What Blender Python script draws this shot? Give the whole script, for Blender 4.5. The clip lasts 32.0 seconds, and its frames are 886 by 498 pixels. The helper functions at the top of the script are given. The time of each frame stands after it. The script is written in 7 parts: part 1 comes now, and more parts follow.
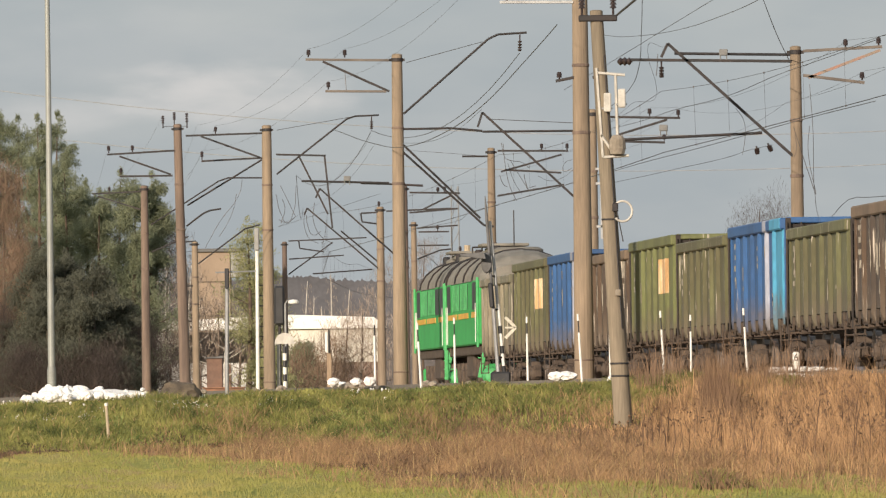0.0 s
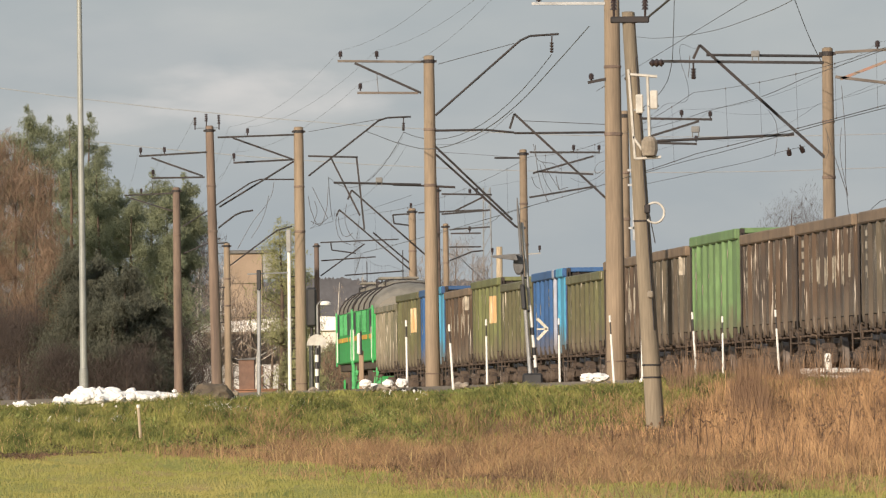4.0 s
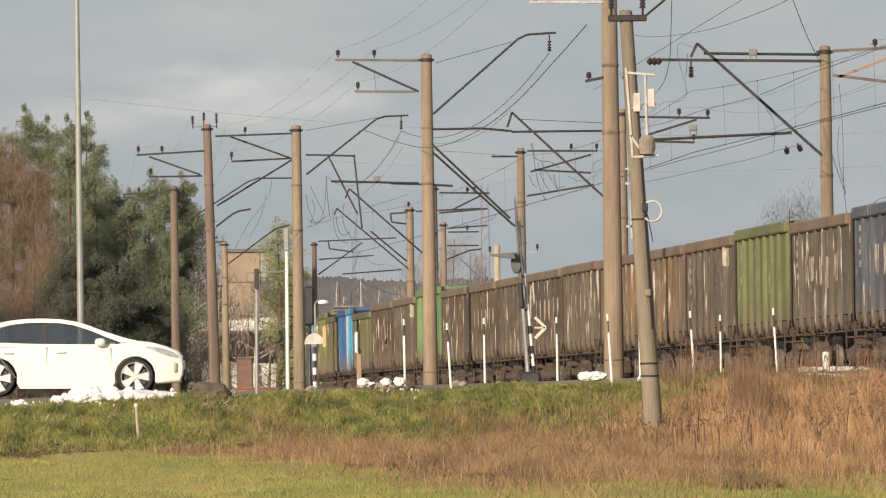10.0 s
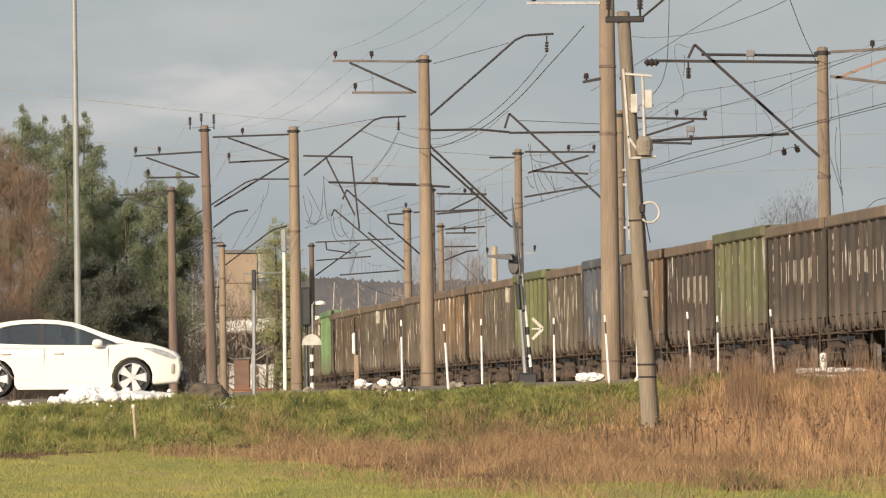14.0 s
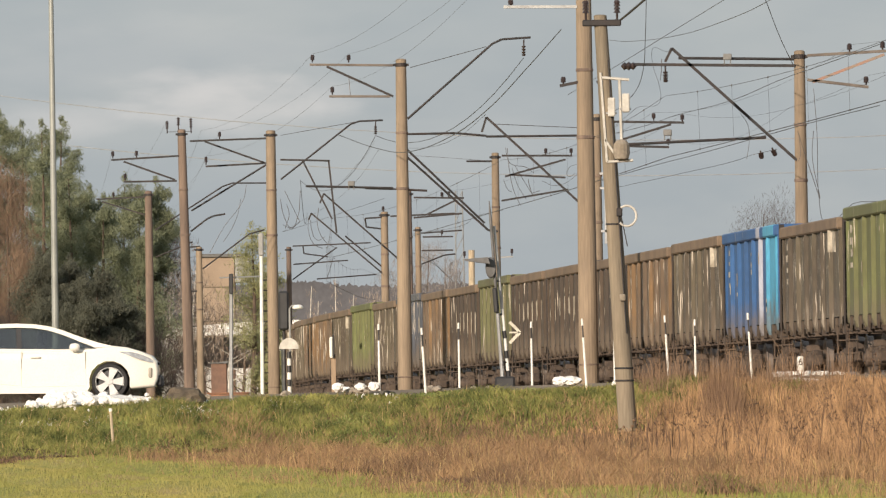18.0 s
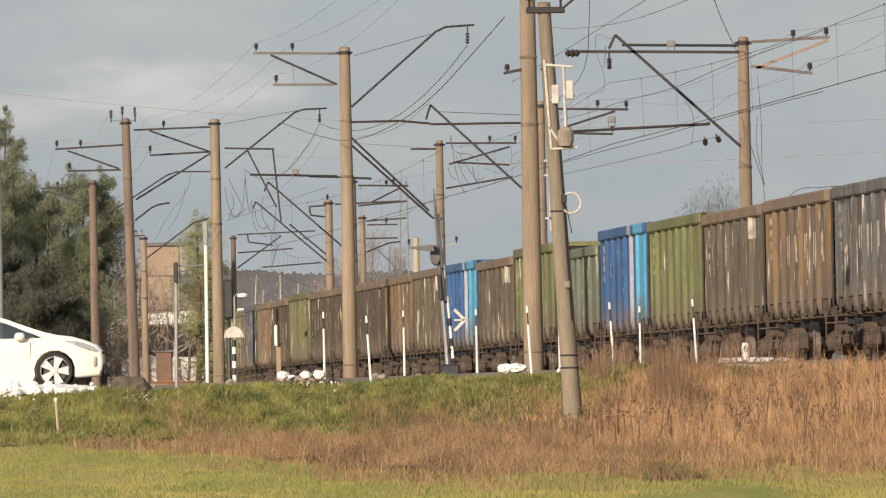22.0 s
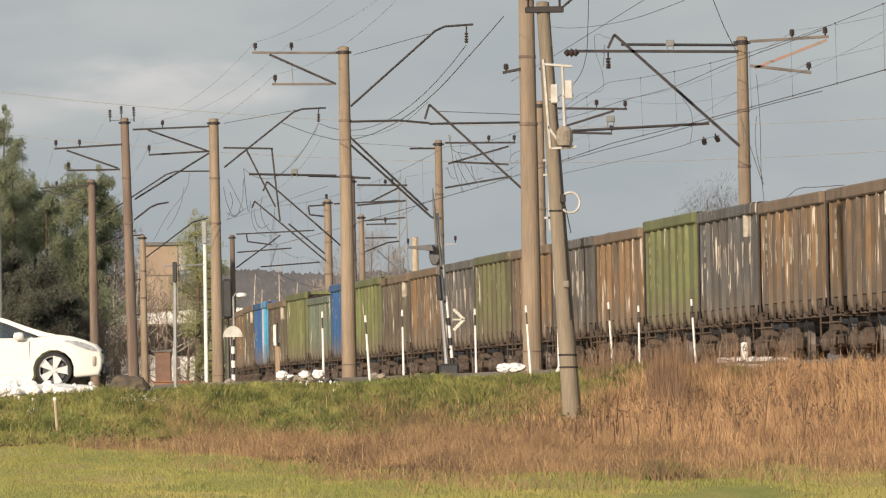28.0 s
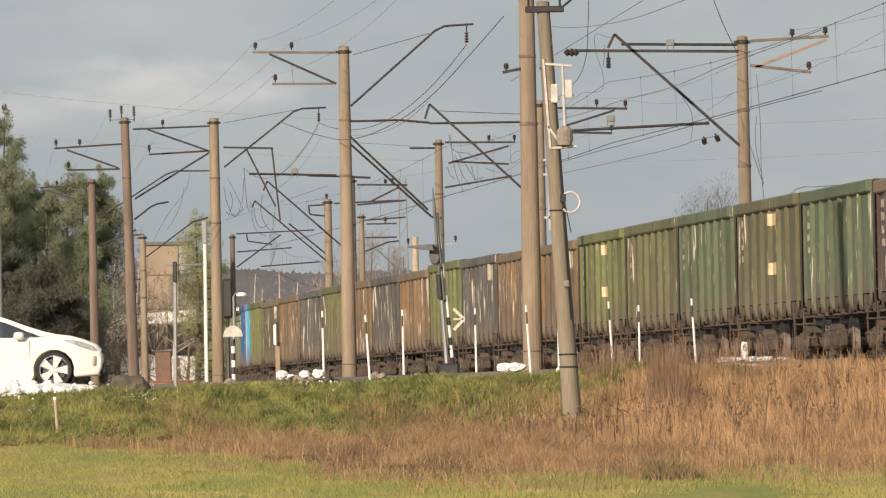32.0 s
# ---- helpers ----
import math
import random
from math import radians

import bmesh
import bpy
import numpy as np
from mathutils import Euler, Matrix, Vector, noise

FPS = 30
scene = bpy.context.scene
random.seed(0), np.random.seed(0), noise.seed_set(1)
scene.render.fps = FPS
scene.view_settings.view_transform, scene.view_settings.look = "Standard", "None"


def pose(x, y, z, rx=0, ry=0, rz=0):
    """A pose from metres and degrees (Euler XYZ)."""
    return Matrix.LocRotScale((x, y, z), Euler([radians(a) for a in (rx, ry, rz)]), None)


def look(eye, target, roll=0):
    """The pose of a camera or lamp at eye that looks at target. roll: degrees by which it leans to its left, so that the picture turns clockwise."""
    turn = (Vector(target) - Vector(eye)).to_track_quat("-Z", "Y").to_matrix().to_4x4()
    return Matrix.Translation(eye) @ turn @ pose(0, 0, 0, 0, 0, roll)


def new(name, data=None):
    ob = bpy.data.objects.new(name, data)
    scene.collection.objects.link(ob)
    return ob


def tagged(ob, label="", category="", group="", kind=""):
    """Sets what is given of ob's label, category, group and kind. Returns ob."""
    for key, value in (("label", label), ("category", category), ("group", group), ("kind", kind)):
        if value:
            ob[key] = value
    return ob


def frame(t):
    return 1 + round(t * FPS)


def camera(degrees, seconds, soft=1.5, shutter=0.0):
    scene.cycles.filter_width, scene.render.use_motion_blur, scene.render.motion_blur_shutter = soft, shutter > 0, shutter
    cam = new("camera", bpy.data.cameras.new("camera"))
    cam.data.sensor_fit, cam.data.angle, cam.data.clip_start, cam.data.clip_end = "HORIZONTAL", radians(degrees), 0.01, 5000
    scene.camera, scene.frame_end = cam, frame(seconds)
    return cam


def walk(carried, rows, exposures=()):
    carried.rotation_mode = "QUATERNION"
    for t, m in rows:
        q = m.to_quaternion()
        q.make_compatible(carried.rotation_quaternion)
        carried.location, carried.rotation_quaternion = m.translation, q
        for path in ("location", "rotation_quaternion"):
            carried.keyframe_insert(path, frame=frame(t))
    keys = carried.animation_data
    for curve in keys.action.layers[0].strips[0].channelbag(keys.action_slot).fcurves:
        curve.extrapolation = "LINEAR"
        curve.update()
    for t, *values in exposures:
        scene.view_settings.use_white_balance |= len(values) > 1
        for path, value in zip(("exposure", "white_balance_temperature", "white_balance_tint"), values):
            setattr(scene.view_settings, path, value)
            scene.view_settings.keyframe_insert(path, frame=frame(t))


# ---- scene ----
DURATION = 32.0
cam = camera(4.6, DURATION, soft=1.25)
EYE = (0.0, 0.0, 1.6)


def aim(yaw, pitch, roll):
    """The camera on its tripod: turned to the right, tilted up and rolled, in degrees."""
    return pose(*EYE, 90 + pitch, 0, -yaw) @ pose(0, 0, 0, 0, 0, roll)


walk(cam, [
    (0, aim(0.1511, 0.8641, -0.723)),
    (0.5, aim(0.1527, 0.8903, -0.826)),
    (1, aim(0.1073, 0.8952, -0.816)),
    (1.5, aim(0.0586, 0.8925, -0.785)),
    (2, aim(0.0097, 0.8900, -0.781)),
    (2.5, aim(-0.0179, 0.8881, -0.798)),
    (3, aim(-0.0203, 0.8850, -0.789)),
    (3.5, aim(-0.0172, 0.8781, -0.725)),
    (5.5, aim(-0.0037, 0.8714, -0.772)),
    (6, aim(-0.0026, 0.8713, -0.762)),
    (7, aim(0.0003, 0.8699, -0.771)),
    (8, aim(0.0006, 0.8682, -0.738)),
    (9, aim(-0.0000, 0.8688, -0.751)),
    (10, aim(-0.0031, 0.8669, -0.769)),
    (11, aim(0.0025, 0.8678, -0.753)),
    (12, aim(0.0069, 0.8713, -0.764)),
    (13, aim(0.0105, 0.8727, -0.751)),
    (14.5, aim(0.0110, 0.8712, -0.754)),
    (16.5, aim(0.0192, 0.8690, -0.782)),
    (17, aim(0.0439, 0.8763, -0.757)),
    (17.5, aim(0.0796, 0.8855, -0.786)),
    (18, aim(0.1294, 0.8901, -0.801)),
    (18.5, aim(0.1842, 0.8892, -0.815)),
    (19, aim(0.2469, 0.8808, -0.845)),
    (19.5, aim(0.3041, 0.8728, -0.921)),
    (20, aim(0.3624, 0.8590, -0.939)),
    (20.5, aim(0.3991, 0.8477, -0.968)),
    (21, aim(0.4164, 0.8354, -0.988)),
    (21.5, aim(0.4175, 0.8272, -0.979)),
    (22, aim(0.4164, 0.8217, -1.046)),
    (22.5, aim(0.4208, 0.8209, -1.064)),
    (23, aim(0.4228, 0.8208, -1.055)),
    (24, aim(0.4268, 0.8208, -1.054)),
    (25.5, aim(0.4268, 0.8208, -1.054)),
    (27.5, aim(0.4213, 0.8213, -1.060)),
    (28.5, aim(0.4220, 0.8172, -1.036)),
    (30, aim(0.4209, 0.8173, -1.048)),
    (32, aim(0.4209, 0.8173, -1.048)),
], exposures=[(0, 0.30, 6500, 14), (32, 0.30, 6500, 14)])

# ---- light ----
SUN_ELEVATION, SUN_AZIMUTH = 16.0, -152.0      # azimuth from +y, clockwise seen from above
world = bpy.data.worlds.new("world")
scene.world = world
world.use_nodes = True
wn, wl = world.node_tree.nodes, world.node_tree.links
wn.clear()
w_out, w_bg = wn.new("ShaderNodeOutputWorld"), wn.new("ShaderNodeBackground")
w_sky = wn.new("ShaderNodeTexSky")
w_sky.sky_type, w_sky.sun_disc = "NISHITA", False
w_sky.sun_elevation, w_sky.sun_rotation = radians(SUN_ELEVATION), radians(SUN_AZIMUTH)
w_sky.air_density, w_sky.dust_density, w_sky.ozone_density = 1.0, 2.5, 1.0
w_co, w_map = wn.new("ShaderNodeTexCoord"), wn.new("ShaderNodeMapping")
w_map.inputs["Scale"].default_value = (30, 30, 90)
w_noise = wn.new("ShaderNodeTexNoise")
w_noise.inputs["Scale"].default_value, w_noise.inputs["Detail"].default_value = 1.1, 6
w_ramp = wn.new("ShaderNodeValToRGB")
w_ramp.color_ramp.elements[0].position, w_ramp.color_ramp.elements[1].position = 0.42, 0.75
w_ramp.color_ramp.elements[0].color, w_ramp.color_ramp.elements[1].color = (3.47, 3.95, 4.17, 1), (4.30, 4.64, 4.62, 1)
w_mix = wn.new("ShaderNodeMixRGB")
w_mix.inputs["Fac"].default_value = 0.82
wl.new(w_co.outputs["Generated"], w_map.inputs["Vector"])
wl.new(w_map.outputs["Vector"], w_noise.inputs["Vector"])
wl.new(w_noise.outputs["Fac"], w_ramp.inputs["Fac"])
wl.new(w_sky.outputs["Color"], w_mix.inputs["Color1"])
wl.new(w_ramp.outputs["Color"], w_mix.inputs["Color2"])


def sky_math(op, a, b=None):
    m = wn.new("ShaderNodeMath")
    m.operation = op
    for k, v in enumerate((a, b)):
        if v is None:
            continue
        if isinstance(v, (int, float)):
            m.inputs[k].default_value = v
        else:
            wl.new(v, m.inputs[k])
    return m.outputs[0]


# low sunlit clouds
w_split = wn.new("ShaderNodeSeparateXYZ")
wl.new(w_co.outputs["Generated"], w_split.inputs["Vector"])
w_map2, w_puff = wn.new("ShaderNodeMapping"), wn.new("ShaderNodeTexNoise")
w_map2.inputs["Scale"].default_value = (120, 120, 330)
w_puff.inputs["Scale"].default_value, w_puff.inputs["Detail"].default_value = 1.0, 7
wl.new(w_co.outputs["Generated"], w_map2.inputs["Vector"])
wl.new(w_map2.outputs["Vector"], w_puff.inputs["Vector"])
last_sky = w_mix.outputs["Color"]
for cx, cz, rx, rz, amount in ((-0.0165, 0.0292, 0.0100, 0.0030, 0.55), (-0.0330, 0.0275, 0.0075, 0.0022, 0.34), (-0.0235, 0.0335, 0.02, 0.004, 0.12), (0.02, 0.026, 0.02, 0.004, 0.08)):
    u = sky_math("DIVIDE", sky_math("SUBTRACT", w_split.outputs["X"], cx), rx)
    v = sky_math("DIVIDE", sky_math("SUBTRACT", w_split.outputs["Z"], cz), rz)
    q = sky_math("ADD", sky_math("MULTIPLY", u, u), sky_math("MULTIPLY", v, v))
    q = sky_math("ADD", q, sky_math("MULTIPLY", sky_math("SUBTRACT", w_puff.outputs["Fac"], 0.5), 2.6))
    mr = wn.new("ShaderNodeMapRange")
    mr.interpolation_type = "SMOOTHSTEP"
    mr.inputs["From Min"].default_value, mr.inputs["From Max"].default_value = 1.5, -0.3
    mr.inputs["To Min"].default_value, mr.inputs["To Max"].default_value = 0.0, amount
    wl.new(q, mr.inputs["Value"])
    front = sky_math("MULTIPLY", mr.outputs["Result"], sky_math("GREATER_THAN", w_split.outputs["Y"], 0.0))
    mx = wn.new("ShaderNodeMixRGB")
    mx.inputs["Color2"].default_value = (6.3, 6.1, 5.7, 1)
    wl.new(front, mx.inputs["Fac"])
    wl.new(last_sky, mx.inputs["Color1"])
    last_sky = mx.outputs["Color"]
wl.new(last_sky, w_bg.inputs["Color"])
w_bg.inputs["Strength"].default_value = 0.10
wl.new(w_bg.outputs["Background"], w_out.inputs["Surface"])

sun = new("sun", bpy.data.lights.new("sun", "SUN"))
sun.data.energy, sun.data.angle, sun.data.color = 4.4, radians(0.6), (1.0, 0.86, 0.68)
az, el = radians(SUN_AZIMUTH), radians(SUN_ELEVATION)
sun_from = Vector((math.sin(az) * math.cos(el), math.cos(az) * math.cos(el), math.sin(el)))
sun.matrix_world = look(sun_from * 100, (0, 0, 0))


# ---- materials ----
def material(name, base, second=None, rough=0.7, metal=0.0, scale=4.0, spread=(0.4, 0.65), grain=40.0, bump=0.15,
             stretch=(1, 1, 1), fleck=None, fleck_at=0.68, fleck_scale=6.0, fleck_stretch=(1, 1, 1), vary=0.0, coat=0.0, joint=False):
    """Paint with a broad stain and a fine grain in the thing's own space; fleck: a third colour in scattered patches;
    joint: the stains run on over all parts of one thing, shifted by the object colour that they share."""
    m = bpy.data.materials.new(name)
    m.use_nodes = True
    n, l = m.node_tree.nodes, m.node_tree.links
    b = n["Principled BSDF"]
    b.inputs["Metallic"].default_value = metal
    b.inputs["Coat Weight"].default_value = coat
    co, mp = n.new("ShaderNodeTexCoord"), n.new("ShaderNodeMapping")
    mp.inputs["Scale"].default_value = stretch
    l.new(co.outputs["Object"], mp.inputs["Vector"])
    info = n.new("ShaderNodeObjectInfo")
    off = n.new("ShaderNodeVectorMath")
    off.operation = "MULTIPLY_ADD"
    l.new(info.outputs["Color" if joint else "Random"], off.inputs[0])
    off.inputs[1].default_value = (37, 19, 53)
    l.new(mp.outputs["Vector"], off.inputs[2])
    big, fine = n.new("ShaderNodeTexNoise"), n.new("ShaderNodeTexNoise")
    big.inputs["Scale"].default_value, big.inputs["Detail"].default_value = scale, 5
    fine.inputs["Scale"].default_value, fine.inputs["Detail"].default_value = grain, 3
    l.new(off.outputs["Vector"], big.inputs["Vector"])
    l.new(off.outputs["Vector"], fine.inputs["Vector"])
    ramp = n.new("ShaderNodeValToRGB")
    ramp.color_ramp.elements[0].position, ramp.color_ramp.elements[1].position = spread
    ramp.color_ramp.elements[0].color = (*base, 1)
    ramp.color_ramp.elements[1].color = (*(second or [c * 0.72 for c in base]), 1)
    l.new(big.outputs["Fac"], ramp.inputs["Fac"])
    last = ramp.outputs["Color"]
    if fleck:
        fm, fn, fr = n.new("ShaderNodeMapping"), n.new("ShaderNodeTexNoise"), n.new("ShaderNodeValToRGB")
        fm.inputs["Scale"].default_value = fleck_stretch
        fn.inputs["Scale"].default_value, fn.inputs["Detail"].default_value = fleck_scale, 4
        fr.color_ramp.elements[0].position, fr.color_ramp.elements[1].position = fleck_at, fleck_at + 0.05
        l.new(off.outputs["Vector"], fm.inputs["Vector"])
        l.new(fm.outputs["Vector"], fn.inputs["Vector"])
        l.new(fn.outputs["Fac"], fr.inputs["Fac"])
        mx = n.new("ShaderNodeMixRGB")
        mx.inputs["Color2"].default_value = (*fleck, 1)
        l.new(fr.outputs["Color"], mx.inputs["Fac"])
        l.new(last, mx.inputs["Color1"])
        last = mx.outputs["Color"]
    gm = n.new("ShaderNodeMixRGB")
    gm.blend_type, gm.inputs["Fac"].default_value = "OVERLAY", 0.35
    l.new(last, gm.inputs["Color1"])
    l.new(fine.outputs["Fac"], gm.inputs["Color2"])
    last = gm.outputs["Color"]
    if vary:
        hv, mr = n.new("ShaderNodeHueSaturation"), n.new("ShaderNodeMapRange")
        mr.inputs["To Min"].default_value, mr.inputs["To Max"].default_value = 1 - vary, 1 + vary
        l.new(info.outputs["Random"], mr.inputs["Value"])
        l.new(mr.outputs["Result"], hv.inputs["Value"])
        l.new(last, hv.inputs["Color"])
        last = hv.outputs["Color"]
    l.new(last, b.inputs["Base Color"])
    rr = n.new("ShaderNodeMapRange")
    rr.inputs["To Min"].default_value, rr.inputs["To Max"].default_value = max(rough - 0.12, 0.02), min(rough + 0.12, 1)
    l.new(fine.outputs["Fac"], rr.inputs["Value"])
    l.new(rr.outputs["Result"], b.inputs["Roughness"])
    if bump:
        bp = n.new("ShaderNodeBump")
        bp.inputs["Strength"].default_value, bp.inputs["Distance"].default_value = bump, 0.02
        l.new(fine.outputs["Fac"], bp.inputs["Height"])
        l.new(bp.outputs["Normal"], b.inputs["Normal"])
    return m


def blades(name, low, high, rough=0.85, patch=0.0, size=1.2, soft=0.0, thin=0.0):
    """Grass and leaves: each blade its own shade between two colours, drifting from patch to patch; soft evens the blades' tilt, thin lets light through them."""
    m = bpy.data.materials.new(name)
    m.use_nodes = True
    n, l = m.node_tree.nodes, m.node_tree.links
    b = n["Principled BSDF"]
    b.inputs["Roughness"].default_value = rough
    b.inputs["Specular IOR Level"].default_value = 0.2
    geo, ramp = n.new("ShaderNodeNewGeometry"), n.new("ShaderNodeValToRGB")
    ramp.color_ramp.elements[0].color, ramp.color_ramp.elements[1].color = (*low, 1), (*high, 1)
    fac = geo.outputs["Random Per Island"]
    if patch:
        co, mp, nz = n.new("ShaderNodeTexCoord"), n.new("ShaderNodeMapping"), n.new("ShaderNodeTexNoise")
        mp.inputs["Scale"].default_value = (1, 0.12, 1.3)
        nz.inputs["Scale"].default_value, nz.inputs["Detail"].default_value, nz.inputs["Roughness"].default_value = size, 4, 0.62
        l.new(co.outputs["Object"], mp.inputs["Vector"])
        l.new(mp.outputs["Vector"], nz.inputs["Vector"])
        mr = n.new("ShaderNodeMapRange")
        mr.inputs["From Min"].default_value, mr.inputs["From Max"].default_value = 0.34, 0.66
        l.new(nz.outputs["Fac"], mr.inputs["Value"])
        mix = n.new("ShaderNodeMix")
        mix.inputs["Factor"].default_value = patch
        l.new(fac, mix.inputs["A"])
        l.new(mr.outputs["Result"], mix.inputs["B"])
        fac = mix.outputs["Result"]
    l.new(fac, ramp.inputs["Fac"])
    l.new(ramp.outputs["Color"], b.inputs["Base Color"])
    if soft:
        nm = n.new("ShaderNodeMix")
        nm.data_type = "VECTOR"
        nm.inputs["Factor"].default_value = soft
        l.new(geo.outputs["Normal"], nm.inputs[4])
        nm.inputs[5].default_value = (0, 0, 1)
        un = n.new("ShaderNodeVectorMath")
        un.operation = "NORMALIZE"
        l.new(nm.outputs[1], un.inputs[0])
        l.new(un.outputs["Vector"], b.inputs["Normal"])
    if thin:
        tr, mx = n.new("ShaderNodeBsdfTranslucent"), n.new("ShaderNodeMixShader")
        mx.inputs["Fac"].default_value = thin
        l.new(ramp.outputs["Color"], tr.inputs["Color"])
        l.new(b.outputs["BSDF"], mx.inputs[1])
        l.new(tr.outputs["BSDF"], mx.inputs[2])
        l.new(mx.outputs["Shader"], n["Material Output"].inputs["Surface"])
    return m


def turf(name):
    """Meadow turf in patches; brown litter where the reeds and dry grass stand."""
    m = bpy.data.materials.new(name)
    m.use_nodes = True
    n, l = m.node_tree.nodes, m.node_tree.links
    b = n["Principled BSDF"]
    b.inputs["Roughness"].default_value = 0.95
    b.inputs["Specular IOR Level"].default_value = 0.15
    co, sp = n.new("ShaderNodeTexCoord"), n.new("ShaderNodeSeparateXYZ")
    l.new(co.outputs["Object"], sp.inputs["Vector"])
    mp = n.new("ShaderNodeMapping")
    mp.inputs["Scale"].default_value = (1, 0.22, 1)
    l.new(co.outputs["Object"], mp.inputs["Vector"])
    tex = []
    for sc in (0.35, 2.2, 14.0):
        t = n.new("ShaderNodeTexNoise")
        t.inputs["Scale"].default_value, t.inputs["Detail"].default_value = sc, 5
        l.new(mp.outputs["Vector"], t.inputs["Vector"])
        tex.append(t.outputs["Fac"])

    def mathn(op, a, c):
        q = n.new("ShaderNodeMath")
        q.operation = op
        for k, v in enumerate((a, c)):
            if isinstance(v, (int, float)):
                q.inputs[k].default_value = v
            else:
                l.new(v, q.inputs[k])
        return q.outputs[0]
    r1 = n.new("ShaderNodeValToRGB")
    for pos, c in ((0.36, (0.235, 0.252, 0.060)), (0.50, (0.315, 0.292, 0.084)), (0.64, (0.410, 0.312, 0.124))):
        e = r1.color_ramp.elements.new(pos)
        e.color = (*c, 1)
    r1.color_ramp.elements.remove(r1.color_ramp.elements[0])
    r1.color_ramp.elements.remove(r1.color_ramp.elements[-1])
    l.new(mathn("ADD", mathn("MULTIPLY", tex[0], 0.65), mathn("MULTIPLY", tex[1], 0.35)), r1.inputs["Fac"])
    line = mathn("ADD", sp.outputs["Y"], mathn("MULTIPLY", mathn("MINIMUM", mathn("MAXIMUM", mathn("ADD", sp.outputs["X"], 4.3), 0.0), 5.0), 9.2))
    line = mathn("ADD", line, mathn("MULTIPLY", mathn("SUBTRACT", tex[1], 0.5), 26.0))
    mr = n.new("ShaderNodeMapRange")
    mr.inputs["From Min"].default_value, mr.inputs["From Max"].default_value = 199.0, 209.0
    l.new(line, mr.inputs["Value"])
    mx = n.new("ShaderNodeMixRGB")
    mx.inputs["Color2"].default_value = (0.20, 0.125, 0.065, 1)
    mr2 = n.new("ShaderNodeMapRange")
    mr2.inputs["From Min"].default_value, mr2.inputs["From Max"].default_value = -5.5, 0.0
    mr2.inputs["To Min"].default_value = 0.15
    l.new(mathn("ADD", sp.outputs["X"], mathn("MULTIPLY", mathn("SUBTRACT", tex[0], 0.5), 6.0)), mr2.inputs["Value"])
    l.new(mathn("MULTIPLY", mr.outputs["Result"], mr2.outputs["Result"]), mx.inputs["Fac"])
    l.new(r1.outputs["Color"], mx.inputs["Color1"])
    gm = n.new("ShaderNodeMixRGB")
    gm.blend_type, gm.inputs["Fac"].default_value = "OVERLAY", 0.4
    l.new(mx.outputs["Color"], gm.inputs["Color1"])
    l.new(tex[2], gm.inputs["Color2"])
    l.new(gm.outputs["Color"], b.inputs["Base Color"])
    bp = n.new("ShaderNodeBump")
    bp.inputs["Strength"].default_value, bp.inputs["Distance"].default_value = 0.6, 0.05
    l.new(tex[2], bp.inputs["Height"])
    l.new(bp.outputs["Normal"], b.inputs["Normal"])
    return m


M_GROUND = turf("meadow turf")


def glass(name, tint, rough=0.04):
    """A thin tinted pane: clear to light behind it, with a plain gloss."""
    m = bpy.data.materials.new(name)
    m.use_nodes = True
    n, l = m.node_tree.nodes, m.node_tree.links
    n.clear()
    out, mix = n.new("ShaderNodeOutputMaterial"), n.new("ShaderNodeMixShader")
    clear, gloss = n.new("ShaderNodeBsdfTransparent"), n.new("ShaderNodeBsdfGlossy")
    clear.inputs["Color"].default_value = (*tint, 1)
    gloss.inputs["Roughness"].default_value = rough
    mix.inputs["Fac"].default_value = 0.22
    l.new(clear.outputs[0], mix.inputs[1])
    l.new(gloss.outputs[0], mix.inputs[2])
    l.new(mix.outputs[0], out.inputs["Surface"])
    return m


M_CONCRETE = material("mast concrete", (0.270, 0.208, 0.146), (0.195, 0.150, 0.107), 0.85, scale=2.2, spread=(0.36, 0.70), grain=14, bump=0.35, stretch=(1.6, 1.6, 0.14), vary=0.08)
M_MAST_DARK = material("darker mast concrete", (0.195, 0.142, 0.110), (0.118, 0.087, 0.072), 0.88, scale=2.2, spread=(0.42, 0.66), grain=14, bump=0.35, stretch=(1.6, 1.6, 0.14))
M_WOOD = material("pole wood", (0.30, 0.22, 0.15), (0.20, 0.14, 0.09), 0.9, scale=1.2, grain=20, stretch=(3, 3, 0.3), vary=0.1)
M_STEEL = material("bracket steel", (0.020, 0.0195, 0.021), (0.036, 0.027, 0.025), 0.7, 0.0, scale=2.5, bump=0.1)
M_TAN_STEEL = material("faded brown steel", (0.150, 0.125, 0.105), (0.100, 0.082, 0.070), 0.7, scale=2.5, bump=0.1)
M_PALE_STEEL = material("galvanised steel", (0.42, 0.43, 0.43), (0.34, 0.34, 0.34), 0.45, 0.6, scale=1.5, bump=0.05)
M_WIRE = material("wire copper", (0.12, 0.11, 0.105), None, 0.5, 0.7, bump=0)
M_PORCELAIN = material("insulator porcelain", (0.045, 0.032, 0.030), None, 0.25, bump=0)
M_WHITE = material("white paint", (0.78, 0.77, 0.72), (0.66, 0.65, 0.60), 0.5, scale=6, bump=0.05)
M_OFFWHITE = material("weathered white paint", (0.52, 0.50, 0.45), (0.40, 0.38, 0.34), 0.6, scale=5, bump=0.05)
M_DULL_GREY = material("dull grey casting", (0.20, 0.20, 0.195), (0.15, 0.15, 0.145), 0.7, bump=0.05)
M_BLACK = material("black paint", (0.03, 0.03, 0.032), None, 0.5, bump=0.05)
